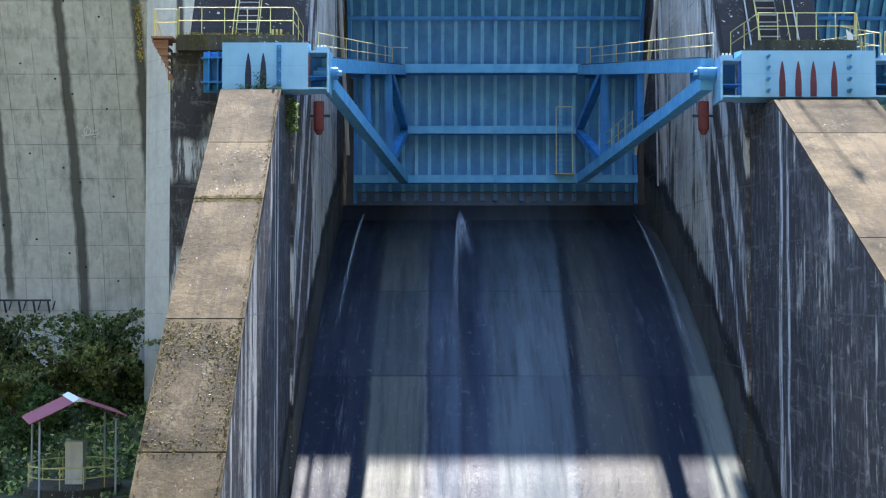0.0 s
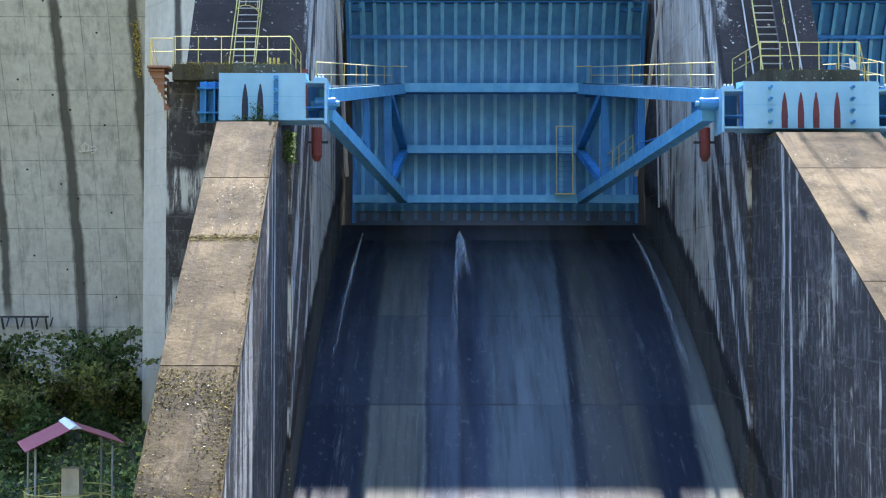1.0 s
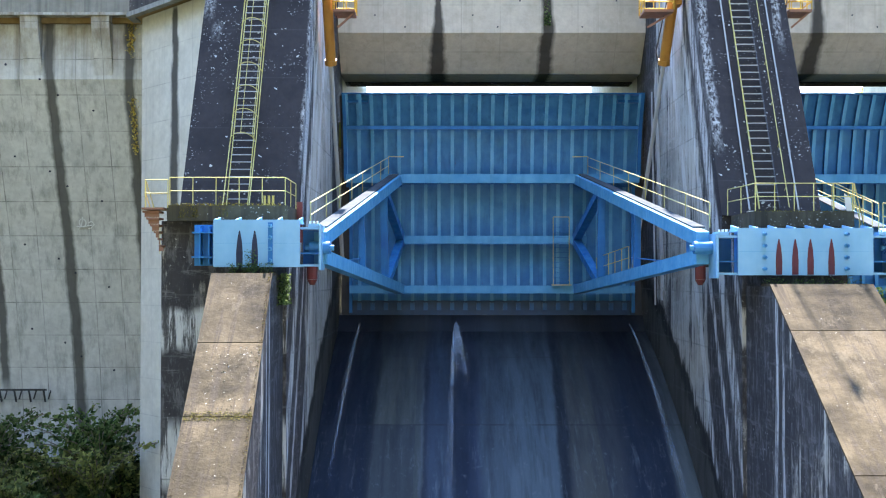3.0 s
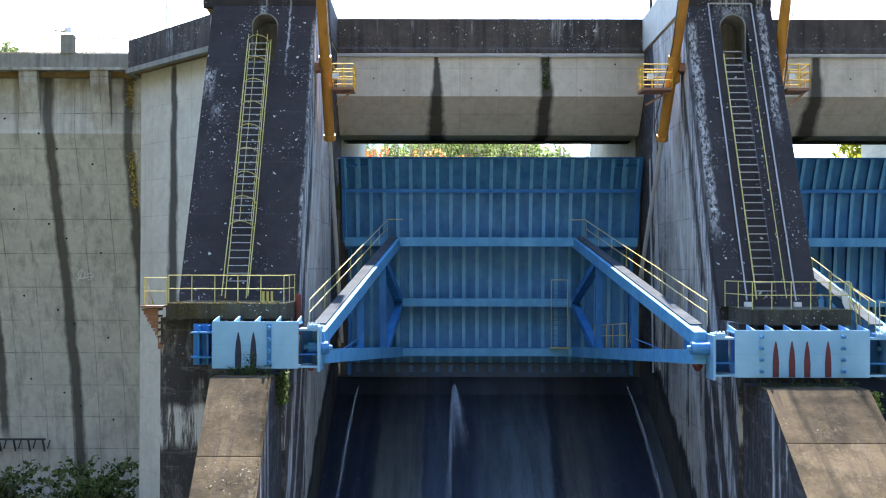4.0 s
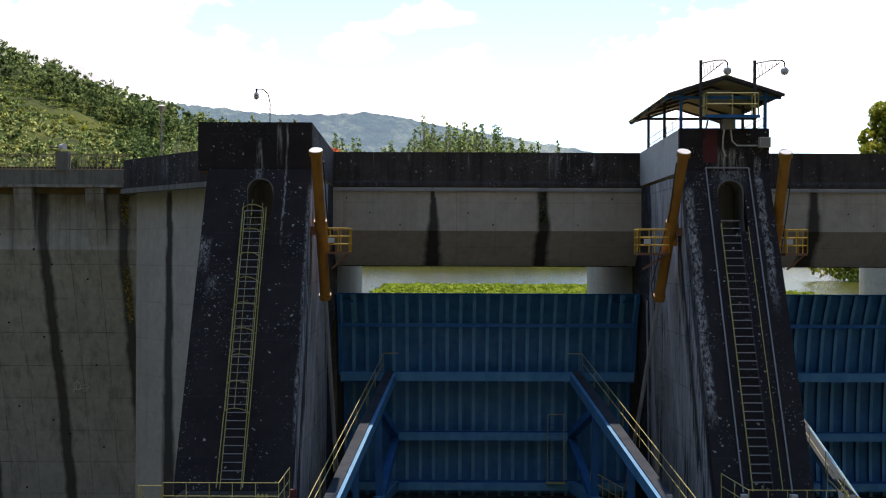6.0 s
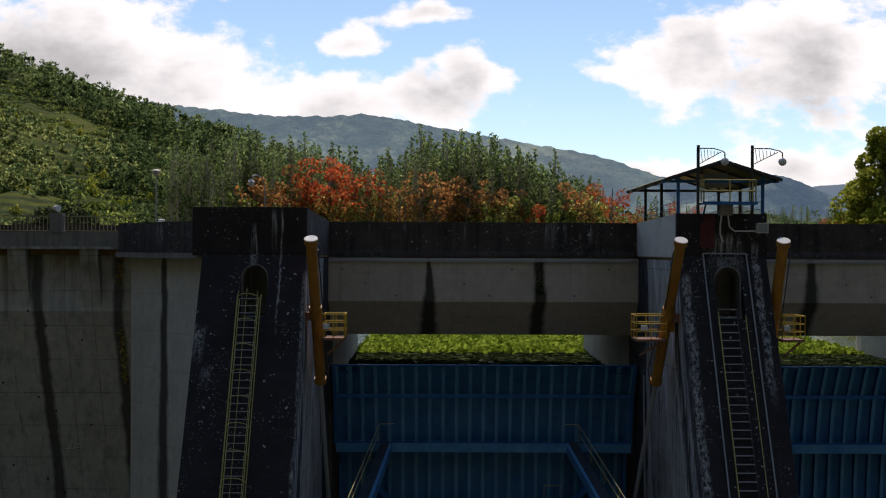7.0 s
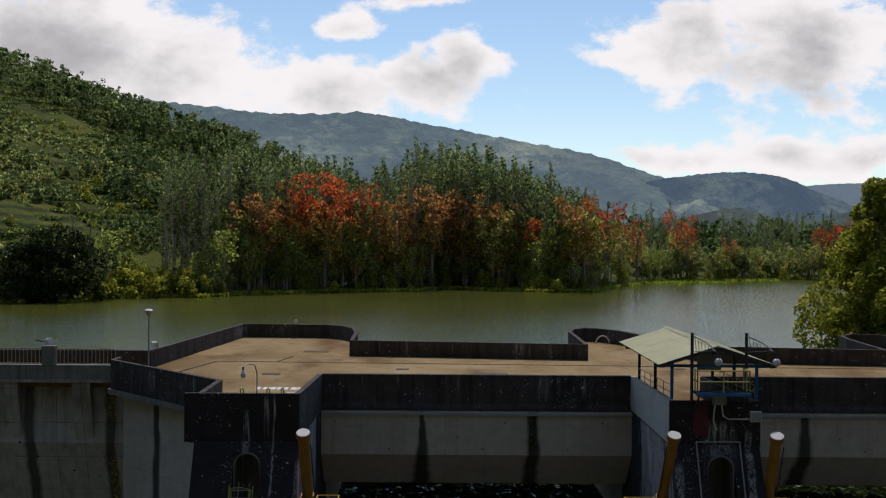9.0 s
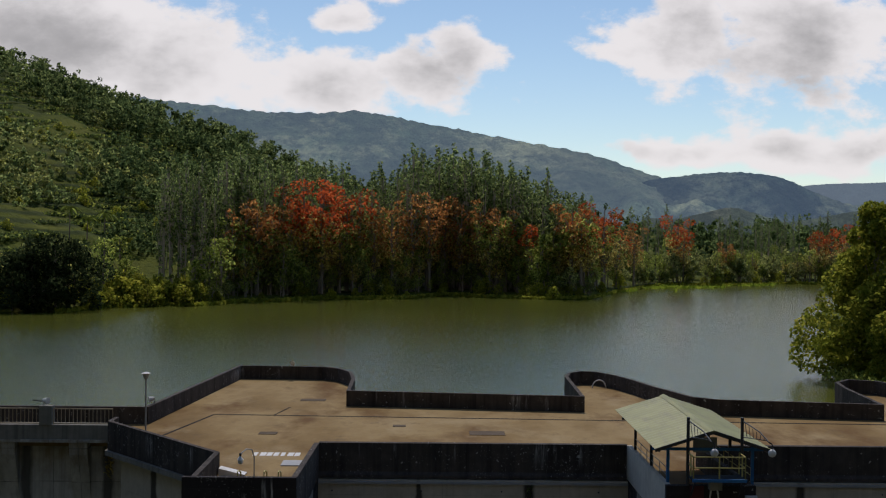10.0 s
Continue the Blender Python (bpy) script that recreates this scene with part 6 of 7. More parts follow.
# ---- trees ----
def leaf_material(name, a, b, c, through=0.70):
    m = Mat(name, 0.6)
    info = m.nt.nodes.new("ShaderNodeNewGeometry")
    m.ramp(info.outputs["Random Per Island"], (0.0, a), (0.5, b), (1.0, c))
    m.vary(0.3)
    d, t, x = m.nt.nodes.new("ShaderNodeBsdfDiffuse"), m.nt.nodes.new("ShaderNodeBsdfTranslucent"), m.nt.nodes.new("ShaderNodeMixShader")
    m.link(m.col, d.inputs["Color"])
    m.link(m.col, t.inputs["Color"])
    x.inputs[0].default_value = through
    m.link(d.outputs[0], x.inputs[1])
    m.link(t.outputs[0], x.inputs[2])
    m.link(x.outputs[0], m.nt.nodes["Material Output"].inputs["Surface"])
    return m.m


bm_ = Mat("bark", 0.9)
bm_.ramp(bm_.noise(1.5, (2, 2, 0.3), 6), (0.3, (0.13, 0.10, 0.08)), (0.7, (0.32, 0.27, 0.21)))
BARK = bm_.done()
bm_ = Mat("pine_bark", 0.9)
bm_.ramp(bm_.noise(1.5, (2, 2, 0.3), 6), (0.3, (0.26, 0.21, 0.16)), (0.7, (0.46, 0.40, 0.32)))
PINE_BARK = bm_.done()
LEAF_PINE = leaf_material("pine_leaf", (0.050, 0.080, 0.030), (0.185, 0.250, 0.090), (0.48, 0.56, 0.20))
LEAF_GREEN = leaf_material("broad_leaf", (0.070, 0.100, 0.024), (0.25, 0.31, 0.065), (0.48, 0.51, 0.125))
LEAF_BRIGHT = leaf_material("sunny_leaf", (0.130, 0.165, 0.021), (0.275, 0.305, 0.041), (0.47, 0.44, 0.070))
LEAF_DARK = leaf_material("shade_leaf", (0.080, 0.096, 0.042), (0.237, 0.279, 0.101), (0.613, 0.613, 0.195))
LEAF_ORANGE = leaf_material("orange_blossom", (0.30, 0.055, 0.020), (0.60, 0.120, 0.038), (0.66, 0.19, 0.065))
LEAF_AMBER = leaf_material("amber_blossom", (0.22, 0.095, 0.034), (0.46, 0.20, 0.066), (0.60, 0.34, 0.12))
LEAF_RUST = leaf_material("rusty_leaf", (0.17, 0.14, 0.052), (0.56, 0.42, 0.125), (0.80, 0.70, 0.22))
LEAF_LILY = leaf_material("water_plant_leaf", (0.16, 0.24, 0.02), (0.28, 0.38, 0.04), (0.42, 0.50, 0.07))
# near-black leaf: carries the bridge's shade on the water plants; also dark shore trees
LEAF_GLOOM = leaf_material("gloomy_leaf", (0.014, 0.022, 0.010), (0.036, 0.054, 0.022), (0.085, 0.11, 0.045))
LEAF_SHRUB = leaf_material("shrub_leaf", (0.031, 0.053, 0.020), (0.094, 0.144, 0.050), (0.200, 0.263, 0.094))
LEAF_DEBRIS = leaf_material("dry_debris", (0.035, 0.022, 0.012), (0.075, 0.048, 0.024), (0.12, 0.085, 0.04), 0.1)
LEAF_MOSS = leaf_material("moss_leaf", (0.09, 0.078, 0.02), (0.15, 0.13, 0.03), (0.23, 0.20, 0.05), 0.15)
rng = np.random.default_rng(11)


def leaves(centres, size, squash=0.6, flat=1.0):
    """Many small four-cornered leaf sprays, one island each."""
    n = len(centres)
    a = rng.normal(size=(n, 3))
    a /= np.linalg.norm(a, axis=1, keepdims=True)
    b = np.cross(a, rng.normal(size=(n, 3)))
    b /= np.linalg.norm(b, axis=1, keepdims=True)
    a[:, 2] *= flat
    b[:, 2] *= flat
    s = size * rng.uniform(0.6, 1.4, (n, 1))
    a, b = a * s, b * s * squash
    v = np.stack([centres - a, centres - b * 0.9, centres + a, centres + b * 1.1], 1).reshape(-1, 3)
    return v, np.arange(4 * n).reshape(-1, 4)


def crown_mesh(name, centres, size, material, flat=1.0):
    v, f = leaves(centres, size, 0.6, flat)
    me = bpy.data.meshes.new(name)
    me.from_pydata(v.tolist(), [], f.tolist())
    me.materials.append(material)
    return me


def clumps(blobs, count):
    """Leaf places: shells of clumps, each (x, y, z, radius, flatness)."""
    total = sum(b[3] ** 2 for b in blobs)
    out = []
    for x, y, z, r, flat in blobs:
        k = max(8, int(count * r * r / total))
        d = rng.normal(size=(k, 3))
        d /= np.linalg.norm(d, axis=1, keepdims=True)
        d *= (rng.uniform(0.35, 1.0, (k, 1)) ** 0.45) * r
        d[:, 2] *= flat
        out.append(d + (x, y, z))
    return np.concatenate(out)


def limbs(h, tips, r):
    """A tapered, slightly bent trunk and its limbs."""
    bm = bmesh.new()
    bend = rng.uniform(-0.03, 0.03, 2) * h
    top = Vector((bend[0], bend[1], h))
    mid = Vector((bend[0] * 0.3, bend[1] * 0.3, h * 0.5))
    tube((0, 0, -2.0), mid, r, 6, bm, r * 0.7)
    tube(mid, top, r * 0.7, 6, bm, r * 0.25)
    for x, y, z in tips:
        f = max(0.25, min(0.9, z / h - 0.25))
        p = mid.lerp(top, (f - 0.5) * 2) if f > 0.5 else Vector((0, 0, 0)).lerp(mid, f * 2)
        tube(p, (x, y, z), r * 0.35, 4, bm, r * 0.1)
    return bm


def tree(name, h, kind, label, category, leaf, extra=None, count=1000, size=0.6, spread=0.3):
    """One tree standing at the origin: trunk and crown, and blossom where it has any."""
    t = thing(name, (0, 0, 0), label, category, "trees")
    blobs, tips = [], []
    if kind == "pine":
        n = 34
        low = rng.uniform(0.46, 0.58)
        for k in range(n):
            f = k / (n - 1)
            z = h * (low + (0.985 - low) * f)
            wide = h * (0.012 + 0.046 * math.sin(math.pi * min(1.0, 0.22 + 0.80 * f)) ** 0.8)
            a = 2.4 * k + rng.uniform(-0.6, 0.6)
            o, r = wide * rng.uniform(0.35, 1.1), h * rng.uniform(0.014, 0.026) * (1.1 - 0.5 * f)
            blobs.append((o * math.cos(a), o * math.sin(a), z, r, 0.75))
            if k % 2:
                tips.append((o * 1.2 * math.cos(a), o * 1.2 * math.sin(a), z))
        for k in range(7):
            a, z = rng.uniform(0, 6.28), h * rng.uniform(0.16, 0.45)
            blobs.append((h * 0.03 * math.cos(a), h * 0.03 * math.sin(a), z, h * 0.016, 0.7))
    else:
        n = 13 if kind == "broad" else 15
        for k in range(n):
            f = k / (n - 1)
            a = 2.4 * k + rng.uniform(-0.4, 0.4)
            low = 0.36 if kind == "broad" else 0.12
            z = h * (low + (0.92 - low) * f)
            o = h * spread * (math.sin(math.pi * min(1, 0.25 + 0.72 * f)) if extra is None else 0.35 + 0.65 * f) * rng.uniform(0.4, 1.1)
            r = h * spread * rng.uniform(0.30, 0.52)
            blobs.append((o * math.cos(a), o * math.sin(a), z, r, 0.75))
            tips.append((o * 0.9 * math.cos(a), o * 0.9 * math.sin(a), z))
    part("trunk", limbs(h * 0.93, tips, h * 0.0085 if kind == "pine" else h * 0.02), PINE_BARK if kind == "pine" else BARK, t)
    pts = clumps(blobs, count)
    if extra is None:
        crown = new("crown", crown_mesh("crown", pts, size, leaf))
        crown.parent = t
    else:
        over = pts[:, 2] + rng.normal(size=len(pts)) * h * 0.12 > h * extra[1]
        for nm, p, mt in (("crown", pts[~over], leaf), ("blossom", pts[over], extra[0])):
            c = new(nm, crown_mesh(nm, p, size, mt))
            c.parent = t
    return t


PINES = [tree("pine_tree", h, "pine", "tall dark green pine with a bare lower trunk", "tree", LEAF_PINE, None, 780, 0.38) for h in (38, 42, 40, 45, 41, 36)]
BROADS = [tree("broadleaf_tree", h, "broad", "green broadleaf tree on the lake shore", "tree", LEAF_GREEN, None, 500, 0.56, 0.24) for h in (16, 20, 24)]
SHADES = [tree("broadleaf_tree", h, "broad", "dark shaded broadleaf tree on the lake shore", "tree", LEAF_DARK, None, 480, 0.72, 0.30) for h in (13, 18)]
FLAMES = [tree("flowering_tree", h, "broad", "orange-red flowering tree above the lake shore", "tree", LEAF_RUST, (LEAF_ORANGE, 0.62), 1200, 0.36, 0.25) for h in (22, 26)]
AMBERS = [tree("russet_tree", h, "broad", "tall amber-brown flowering tree above the lake shore", "tree", LEAF_RUST, (LEAF_AMBER, 0.52), 1000, 0.38, 0.22) for h in (22, 25)]
RUSTS = [tree("russet_tree", h, "broad", "russet-leaved tree above the lake shore", "tree", LEAF_RUST, (LEAF_GREEN, 0.62), 650, 0.44, 0.22) for h in (17, 22)]
BUSHES = [tree("shore_bush", h, "bush", "low bright green bush on the lake shore", "bush", LEAF_BRIGHT, None, 380, 0.42, 0.5) for h in (4, 6)]


def at_land(u, d):
    return (u * d, d, float(land_height(np.array([u]), np.array([d]))[0]))


def plant(kind, u, d, scale=1.0):
    src = kind[int(rng.integers(len(kind)))]
    x, y, z = at_land(u, d)
    c = copy_thing(src, Matrix.Translation((x, y, z - 0.3)) @ Matrix.Rotation(rng.uniform(0, 6.28), 4, "Z") @ Matrix.Scale(scale * rng.uniform(0.9, 1.12), 4))
    return c


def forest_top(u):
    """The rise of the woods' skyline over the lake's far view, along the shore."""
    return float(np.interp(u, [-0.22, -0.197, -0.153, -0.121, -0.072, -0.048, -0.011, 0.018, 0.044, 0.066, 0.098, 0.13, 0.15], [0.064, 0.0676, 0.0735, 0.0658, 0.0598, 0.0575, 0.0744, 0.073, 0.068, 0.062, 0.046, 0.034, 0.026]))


def s_at(u):
    return float(shore(np.array([u]))[0])


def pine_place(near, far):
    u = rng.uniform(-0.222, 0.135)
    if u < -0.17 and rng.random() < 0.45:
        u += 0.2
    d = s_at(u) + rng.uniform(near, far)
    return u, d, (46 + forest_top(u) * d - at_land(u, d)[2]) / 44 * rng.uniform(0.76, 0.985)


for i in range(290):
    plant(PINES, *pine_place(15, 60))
# the pines further back, which only show between the others
back_v, back_trunks = [], []
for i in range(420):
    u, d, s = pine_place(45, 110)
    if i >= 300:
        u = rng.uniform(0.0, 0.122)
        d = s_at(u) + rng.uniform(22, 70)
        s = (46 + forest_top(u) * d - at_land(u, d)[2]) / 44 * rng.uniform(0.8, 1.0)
    src = [c for c in PINES[i % 6].children if c.name.startswith("crown")][0].data
    co = np.zeros(len(src.vertices) * 3)
    src.vertices.foreach_get("co", co)
    co = co.reshape(-1, 4, 3)[::3]
    mid_ = co.mean(axis=1, keepdims=True)
    co = mid_ + (co - mid_) * 1.65
    turn = rng.uniform(0, 6.28)
    spin = np.array([[math.cos(turn), math.sin(turn), 0], [-math.sin(turn), math.cos(turn), 0], [0, 0, 1]])
    back_trunks.append((*at_land(u, d), 40 * s))
    back_v.append((co.reshape(-1, 3) @ spin) * s + np.array(at_land(u, d)))
back_v = np.concatenate(back_v)
back_me = bpy.data.meshes.new("pine_woods")
back_me.from_pydata(back_v.tolist(), [], np.arange(len(back_v)).reshape(-1, 4).tolist())
back_me.materials.append(LEAF_PINE)
bm = bmesh.new()
for x, y, z, h in back_trunks:
    tube((x, y, z - 1), (x, y, z + h * 0.9), 0.33, 4, bm, 0.12)
tagged(part("pine_trunks", bm, PINE_BARK), "bare grey-brown pine trunks deeper in the woods", "woods", kind="stuff")
tagged(new("pine_woods", back_me), "dense dark green pines deeper in the woods", "woods", kind="stuff")
for i in range(60):
    u = rng.uniform(-0.19, 0.145)
    plant(BROADS if rng.random() < 0.7 else SHADES, u, s_at(u) + rng.uniform(5, 22), rng.uniform(0.4, 0.8))
for i in range(64):
    u = rng.uniform(-0.195, 0.14)
    plant(SHADES if rng.random() < 0.45 else BROADS, u, s_at(u) + rng.uniform(3, 12), rng.uniform(0.25, 0.5))
for u, d, s in ((-0.112, 17, 0.95), (-0.100, 15, 1.02), (-0.088, 14, 1.05), (-0.079, 17, 1.0), (-0.066, 22, 1.2), (0.078, 20, 0.8), (0.128, 16, 0.9), (0.14, 14, 0.95), (0.15, 16, 0.85), (0.205, 14, 0.85), (0.2, 18, 0.8), (0.315, 16, 0.75), (0.325, 14, 0.8), (0.34, 16, 0.8)):
    plant(FLAMES, u, s_at(u) + d - 4, s * 1.24)
for u, d, s in ((-0.148, 17, 0.9), (-0.138, 14, 1.0), (-0.128, 16, 0.9), (-0.045, 17, 0.95), (-0.03, 15, 0.9), (-0.014, 16, 1.05), (0.0, 14, 1.0), (0.012, 17, 1.08), (0.025, 15, 0.95), (0.040, 17, 1.05), (0.055, 15, 0.9), (0.115, 13, 1.05), (0.121, 16, 0.95), (0.165, 13, 0.8), (0.24, 14, 0.7)):
    plant(AMBERS, u, s_at(u) + d - 4, s * 1.22)
for i in range(96):
    u = rng.uniform(-0.17, 0.16)
    plant(RUSTS, u, s_at(u) + rng.uniform(6, 24), rng.uniform(0.7, 1.2))
# the woods across the far arm of the lake
for i in range(90):
    u = rng.uniform(0.15, 0.42)
    plant(PINES, u, s_at(u) + rng.uniform(30, 110), rng.uniform(0.46, 0.60) if u > 0.2 else rng.uniform(0.55, 0.72))
for i in range(90):
    u = rng.uniform(0.15, 0.42)
    plant(SHADES if rng.random() < 0.75 else BROADS, u, s_at(u) + rng.uniform(20, 70), 0.55 if u > 0.17 else 0.62)
for i in range(50):
    u = rng.uniform(0.15, 0.42)
    plant(RUSTS if rng.random() < 0.45 else SHADES, u, s_at(u) + rng.uniform(4, 20), 0.62)
for i in range(70):
    u = rng.uniform(0.15, 0.36)
    plant(SHADES if rng.random() < 0.6 else BROADS, u, s_at(u) + rng.uniform(0, 10), rng.uniform(0.35, 0.55))
strip_u = rng.uniform(-0.3, 0.36, 15000)
strip_d = shore(strip_u) - 3.5 + 5 * rng.random(15000) + 2.5 * np.sin(strip_u * 70)
strip = np.stack([strip_u * strip_d, strip_d, LAKE + 0.7 * rng.random(15000)], 1)
tagged(new("shore_grass", crown_mesh("shore_grass", strip, 0.55, LEAF_BRIGHT)), "bright green reeds along the lake shore", "reeds", kind="stuff")
for i in range(60):
    u = rng.uniform(-0.28, 0.34)
    plant(BUSHES, u, s_at(u) + rng.uniform(-1, 5), rng.uniform(0.5, 1.0))
# left shore and hillside
for i in range(40):
    u = rng.uniform(-0.46, -0.23)
    plant(SHADES if u < -0.27 else BROADS, u, s_at(u) + rng.uniform(6, 40), 0.8)
for i in range(30):
    u = rng.uniform(-0.36, -0.2)
    plant(BUSHES, u, s_at(u) + rng.uniform(0, 30), 1.2)
for i in range(60):
    u, d = rng.uniform(-0.42, -0.2), rng.uniform(430, 640)
    plant(BUSHES, u, d, rng.uniform(0.5, 1.0))


def woods(name, u0, u1, d0, d1, n, keep, tall, size, leaf, label):
    """Far woods: many tree heads of leaf sprays in one mesh."""
    heads = []
    while len(heads) < n:
        u, d = rng.uniform(u0, u1), rng.uniform(d0, d1)
        if noise.noise((u * d / 70, d / 70, 1.3)) > keep(u, d):
            heads.append((u, d))
    pts = []
    for u, d in heads:
        x, y, z = at_land(u, d)
        h, r = rng.uniform(0.5, 1.3) * tall, rng.uniform(0.5, 1.1) * tall * 0.36
        for j in range(5):
            k = 17
            c = rng.normal(size=3) * r * 0.55
            q = r * rng.uniform(0.35, 0.75)
            v = rng.normal(size=(k, 3))
            v /= np.linalg.norm(v, axis=1, keepdims=True)
            v *= q * rng.uniform(0.4, 1.0, (k, 1))
            v[:, 2] *= 0.9
            pts.append(v + c * (1, 1, 1.2) + (x, y, z + h - r))
    tagged(new(name, crown_mesh(name, np.concatenate(pts), size * 1.35, leaf)), label, "woods", kind="stuff")


woods("hill_woods", -0.6, -0.05, 640, 960, 760, lambda u, d: -0.12 - (d - 640) / 900, 12, 0.62, LEAF_PINE, "dense green woods on the upper hillside")
woods("hill_woods", -0.6, -0.05, 640, 960, 700, lambda u, d: -0.02 - (d - 640) / 900, 11, 0.62, LEAF_SHRUB, "dark green woods on the upper hillside")


def crop_rows(name, n, step, size, leaf, label):
    """Rows of small bushes that follow the hillside's contours."""
    spots = []
    while len(spots) < n:
        u, d = rng.uniform(-0.42, -0.15, 4000), rng.uniform(380, 880, 4000)
        z = land_height(u, d)
        for a, b, c in zip(u, d, z):
            if (c + 6 * noise.noise((a * b / 90, b / 90, 2.0))) % step < step * 0.35 and noise.noise((a * b / 60, b / 60, 7.7)) > -0.45:
                spots.append((a * b, b, c))
    spots = np.array(spots[:n])
    puff = rng.normal(size=(n, 5, 3))
    puff *= (rng.uniform(0.35, 0.9, (n, 1, 1)) / np.linalg.norm(puff, axis=2, keepdims=True)) * rng.uniform(0.5, 1.0, (n, 5, 1)) ** 0.5
    pts = (spots[:, None, :] + puff * (1.2, 1.2, 1.0) + (0, 0, 0.9)).reshape(-1, 3)
    tagged(new(name, crown_mesh(name, pts, size, leaf)), label, "crop rows", kind="stuff")


crop_rows("crop_rows", 18000, 4.0, 0.56, LEAF_SHRUB, "rows of green bushes across the hillside")
crop_rows("crop_rows", 10000, 4.0, 0.56, LEAF_GREEN, "rows of sunlit bushes across the hillside")
woods("hill_shrubs", -0.45, -0.16, 390, 700, 420, lambda u, d: 0.05, 6.5, 0.5, LEAF_DARK, "scattered trees on the hillside")
woods("hill_shrubs", -0.26, -0.14, 420, 720, 420, lambda u, d: -0.2, 11.0, 0.55, LEAF_SHRUB, "dark woods in the fold of the hillside")
woods("hill_shrubs", -0.44, -0.17, 430, 820, 520, lambda u, d: -0.05, 7.5, 0.5, LEAF_PINE, "green trees among the crop rows")
woods("far_woods", 0.14, 0.5, 560, 740, 300, lambda u, d: -0.3, 12, 0.7, LEAF_SHRUB, "dark woods behind the far arm of the lake")

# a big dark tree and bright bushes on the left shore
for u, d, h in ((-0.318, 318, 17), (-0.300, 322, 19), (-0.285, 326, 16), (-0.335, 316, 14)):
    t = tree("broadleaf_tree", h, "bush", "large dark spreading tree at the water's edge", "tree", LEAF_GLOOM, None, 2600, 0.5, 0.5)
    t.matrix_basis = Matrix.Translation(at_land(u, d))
for i in range(70):
    u = rng.uniform(-0.272, -0.195)
    plant(BUSHES, u, s_at(u) + rng.uniform(-5, 8), rng.uniform(0.6, 1.3))
# low green bars in the water towards the far arm
bar_u = rng.uniform(0.125, 0.31, 12000)
bar_k = rng.integers(0, 3, 12000)
bar_d = 448 + 130 * (bar_u - 0.125) + 22 * bar_k + 3.0 * rng.normal(size=12000)
keep = (bar_u < 0.20 + 0.04 * bar_k) & (np.sin(bar_u * 60 + bar_k * 2) > -0.6)
bars = np.stack([bar_u * bar_d, bar_d, LAKE + 0.05 + 0.35 * rng.random(12000)], 1)[keep]
tagged(new("reed_bars", crown_mesh("reed_bars", bars, 0.55, LEAF_LILY)), "low green reed bars in the lake", "reeds", kind="stuff")


def palm(u, d, h):
    p = thing("palm_tree", (0, 0, 0), "palm tree with drooping fronds on the hillside", "tree", "palms")
    part("trunk", tube((0, 0, -1), (0.3, 0, h), 0.28, 6, None, 0.18), BARK, p)
    for k in range(13):
        a, up = 2.4 * k, rng.uniform(0.2, 0.9)
        bm = bmesh.new()
        last = None
        for i in range(7):
            f = i / 6
            c = Vector((0.3, 0, h)) + Vector((math.cos(a), math.sin(a), 0)) * 4.2 * f + Vector((0, 0, up * 3.2 * f - 3.6 * f * f))
            side = Vector((-math.sin(a), math.cos(a), 0)) * 0.55 * math.sin(math.pi * (0.15 + 0.8 * f))
            ring = [bm.verts.new(c - side - Vector((0, 0, 0.25))), bm.verts.new(c), bm.verts.new(c + side - Vector((0, 0, 0.25)))]
            if last:
                bm.faces.new((last[0], last[1], ring[1], ring[0]))
                bm.faces.new((last[1], last[2], ring[2], ring[1]))
            last = ring
        part("frond", bm, LEAF_GREEN, p)
    p.matrix_basis = Matrix.Translation(at_land(u, d))


palm(-0.290, 440, 13)
palm(-0.276, 446, 10)
palm(-0.262, 470, 9)

# big leafy trees on the right bank
for x, y, h, leaf, sz, kind in ((67.5, 181, 15, LEAF_BRIGHT, 0.34, "bush"), (70, 177, 17, LEAF_BRIGHT, 0.34, "bush"), (66, 174, 9, LEAF_BRIGHT, 0.3, "bush"), (69, 168, 10, LEAF_BRIGHT, 0.3, "bush"), (77, 180, 19, LEAF_BRIGHT, 0.34, "bush"), (72, 166, 12, LEAF_BRIGHT, 0.32, "bush"), (65.5, 188, 9, LEAF_BRIGHT, 0.3, "bush"), (66, 188, 18, LEAF_BRIGHT, 0.34, "bush"), (84, 172, 16, LEAF_BRIGHT, 0.34, "bush"), (67.5, 187, 27, LEAF_BRIGHT, 0.36, "broad"), (80, 192, 25, LEAF_GREEN, 0.36, "broad")):
    t = tree("bank_tree", h, kind, "large leafy tree with yellow-green foliage on the bank", "tree", leaf, None, 7000 if h > 10 else 4200, sz, 0.48 if kind == "bush" else 0.22)
    t.matrix_basis = Matrix.Translation((x, y, 26.6))

edge_pts = np.stack([rng.uniform(60.5, 72, 5000), rng.uniform(150, 192, 5000), LAKE + 0.2 + 2.2 * rng.random(5000) ** 1.6], 1)
tagged(new("bank_reeds", crown_mesh("bank_reeds", edge_pts, 0.3, LEAF_GREEN)), "green reeds and creepers at the foot of the bank trees", "reeds", kind="stuff")

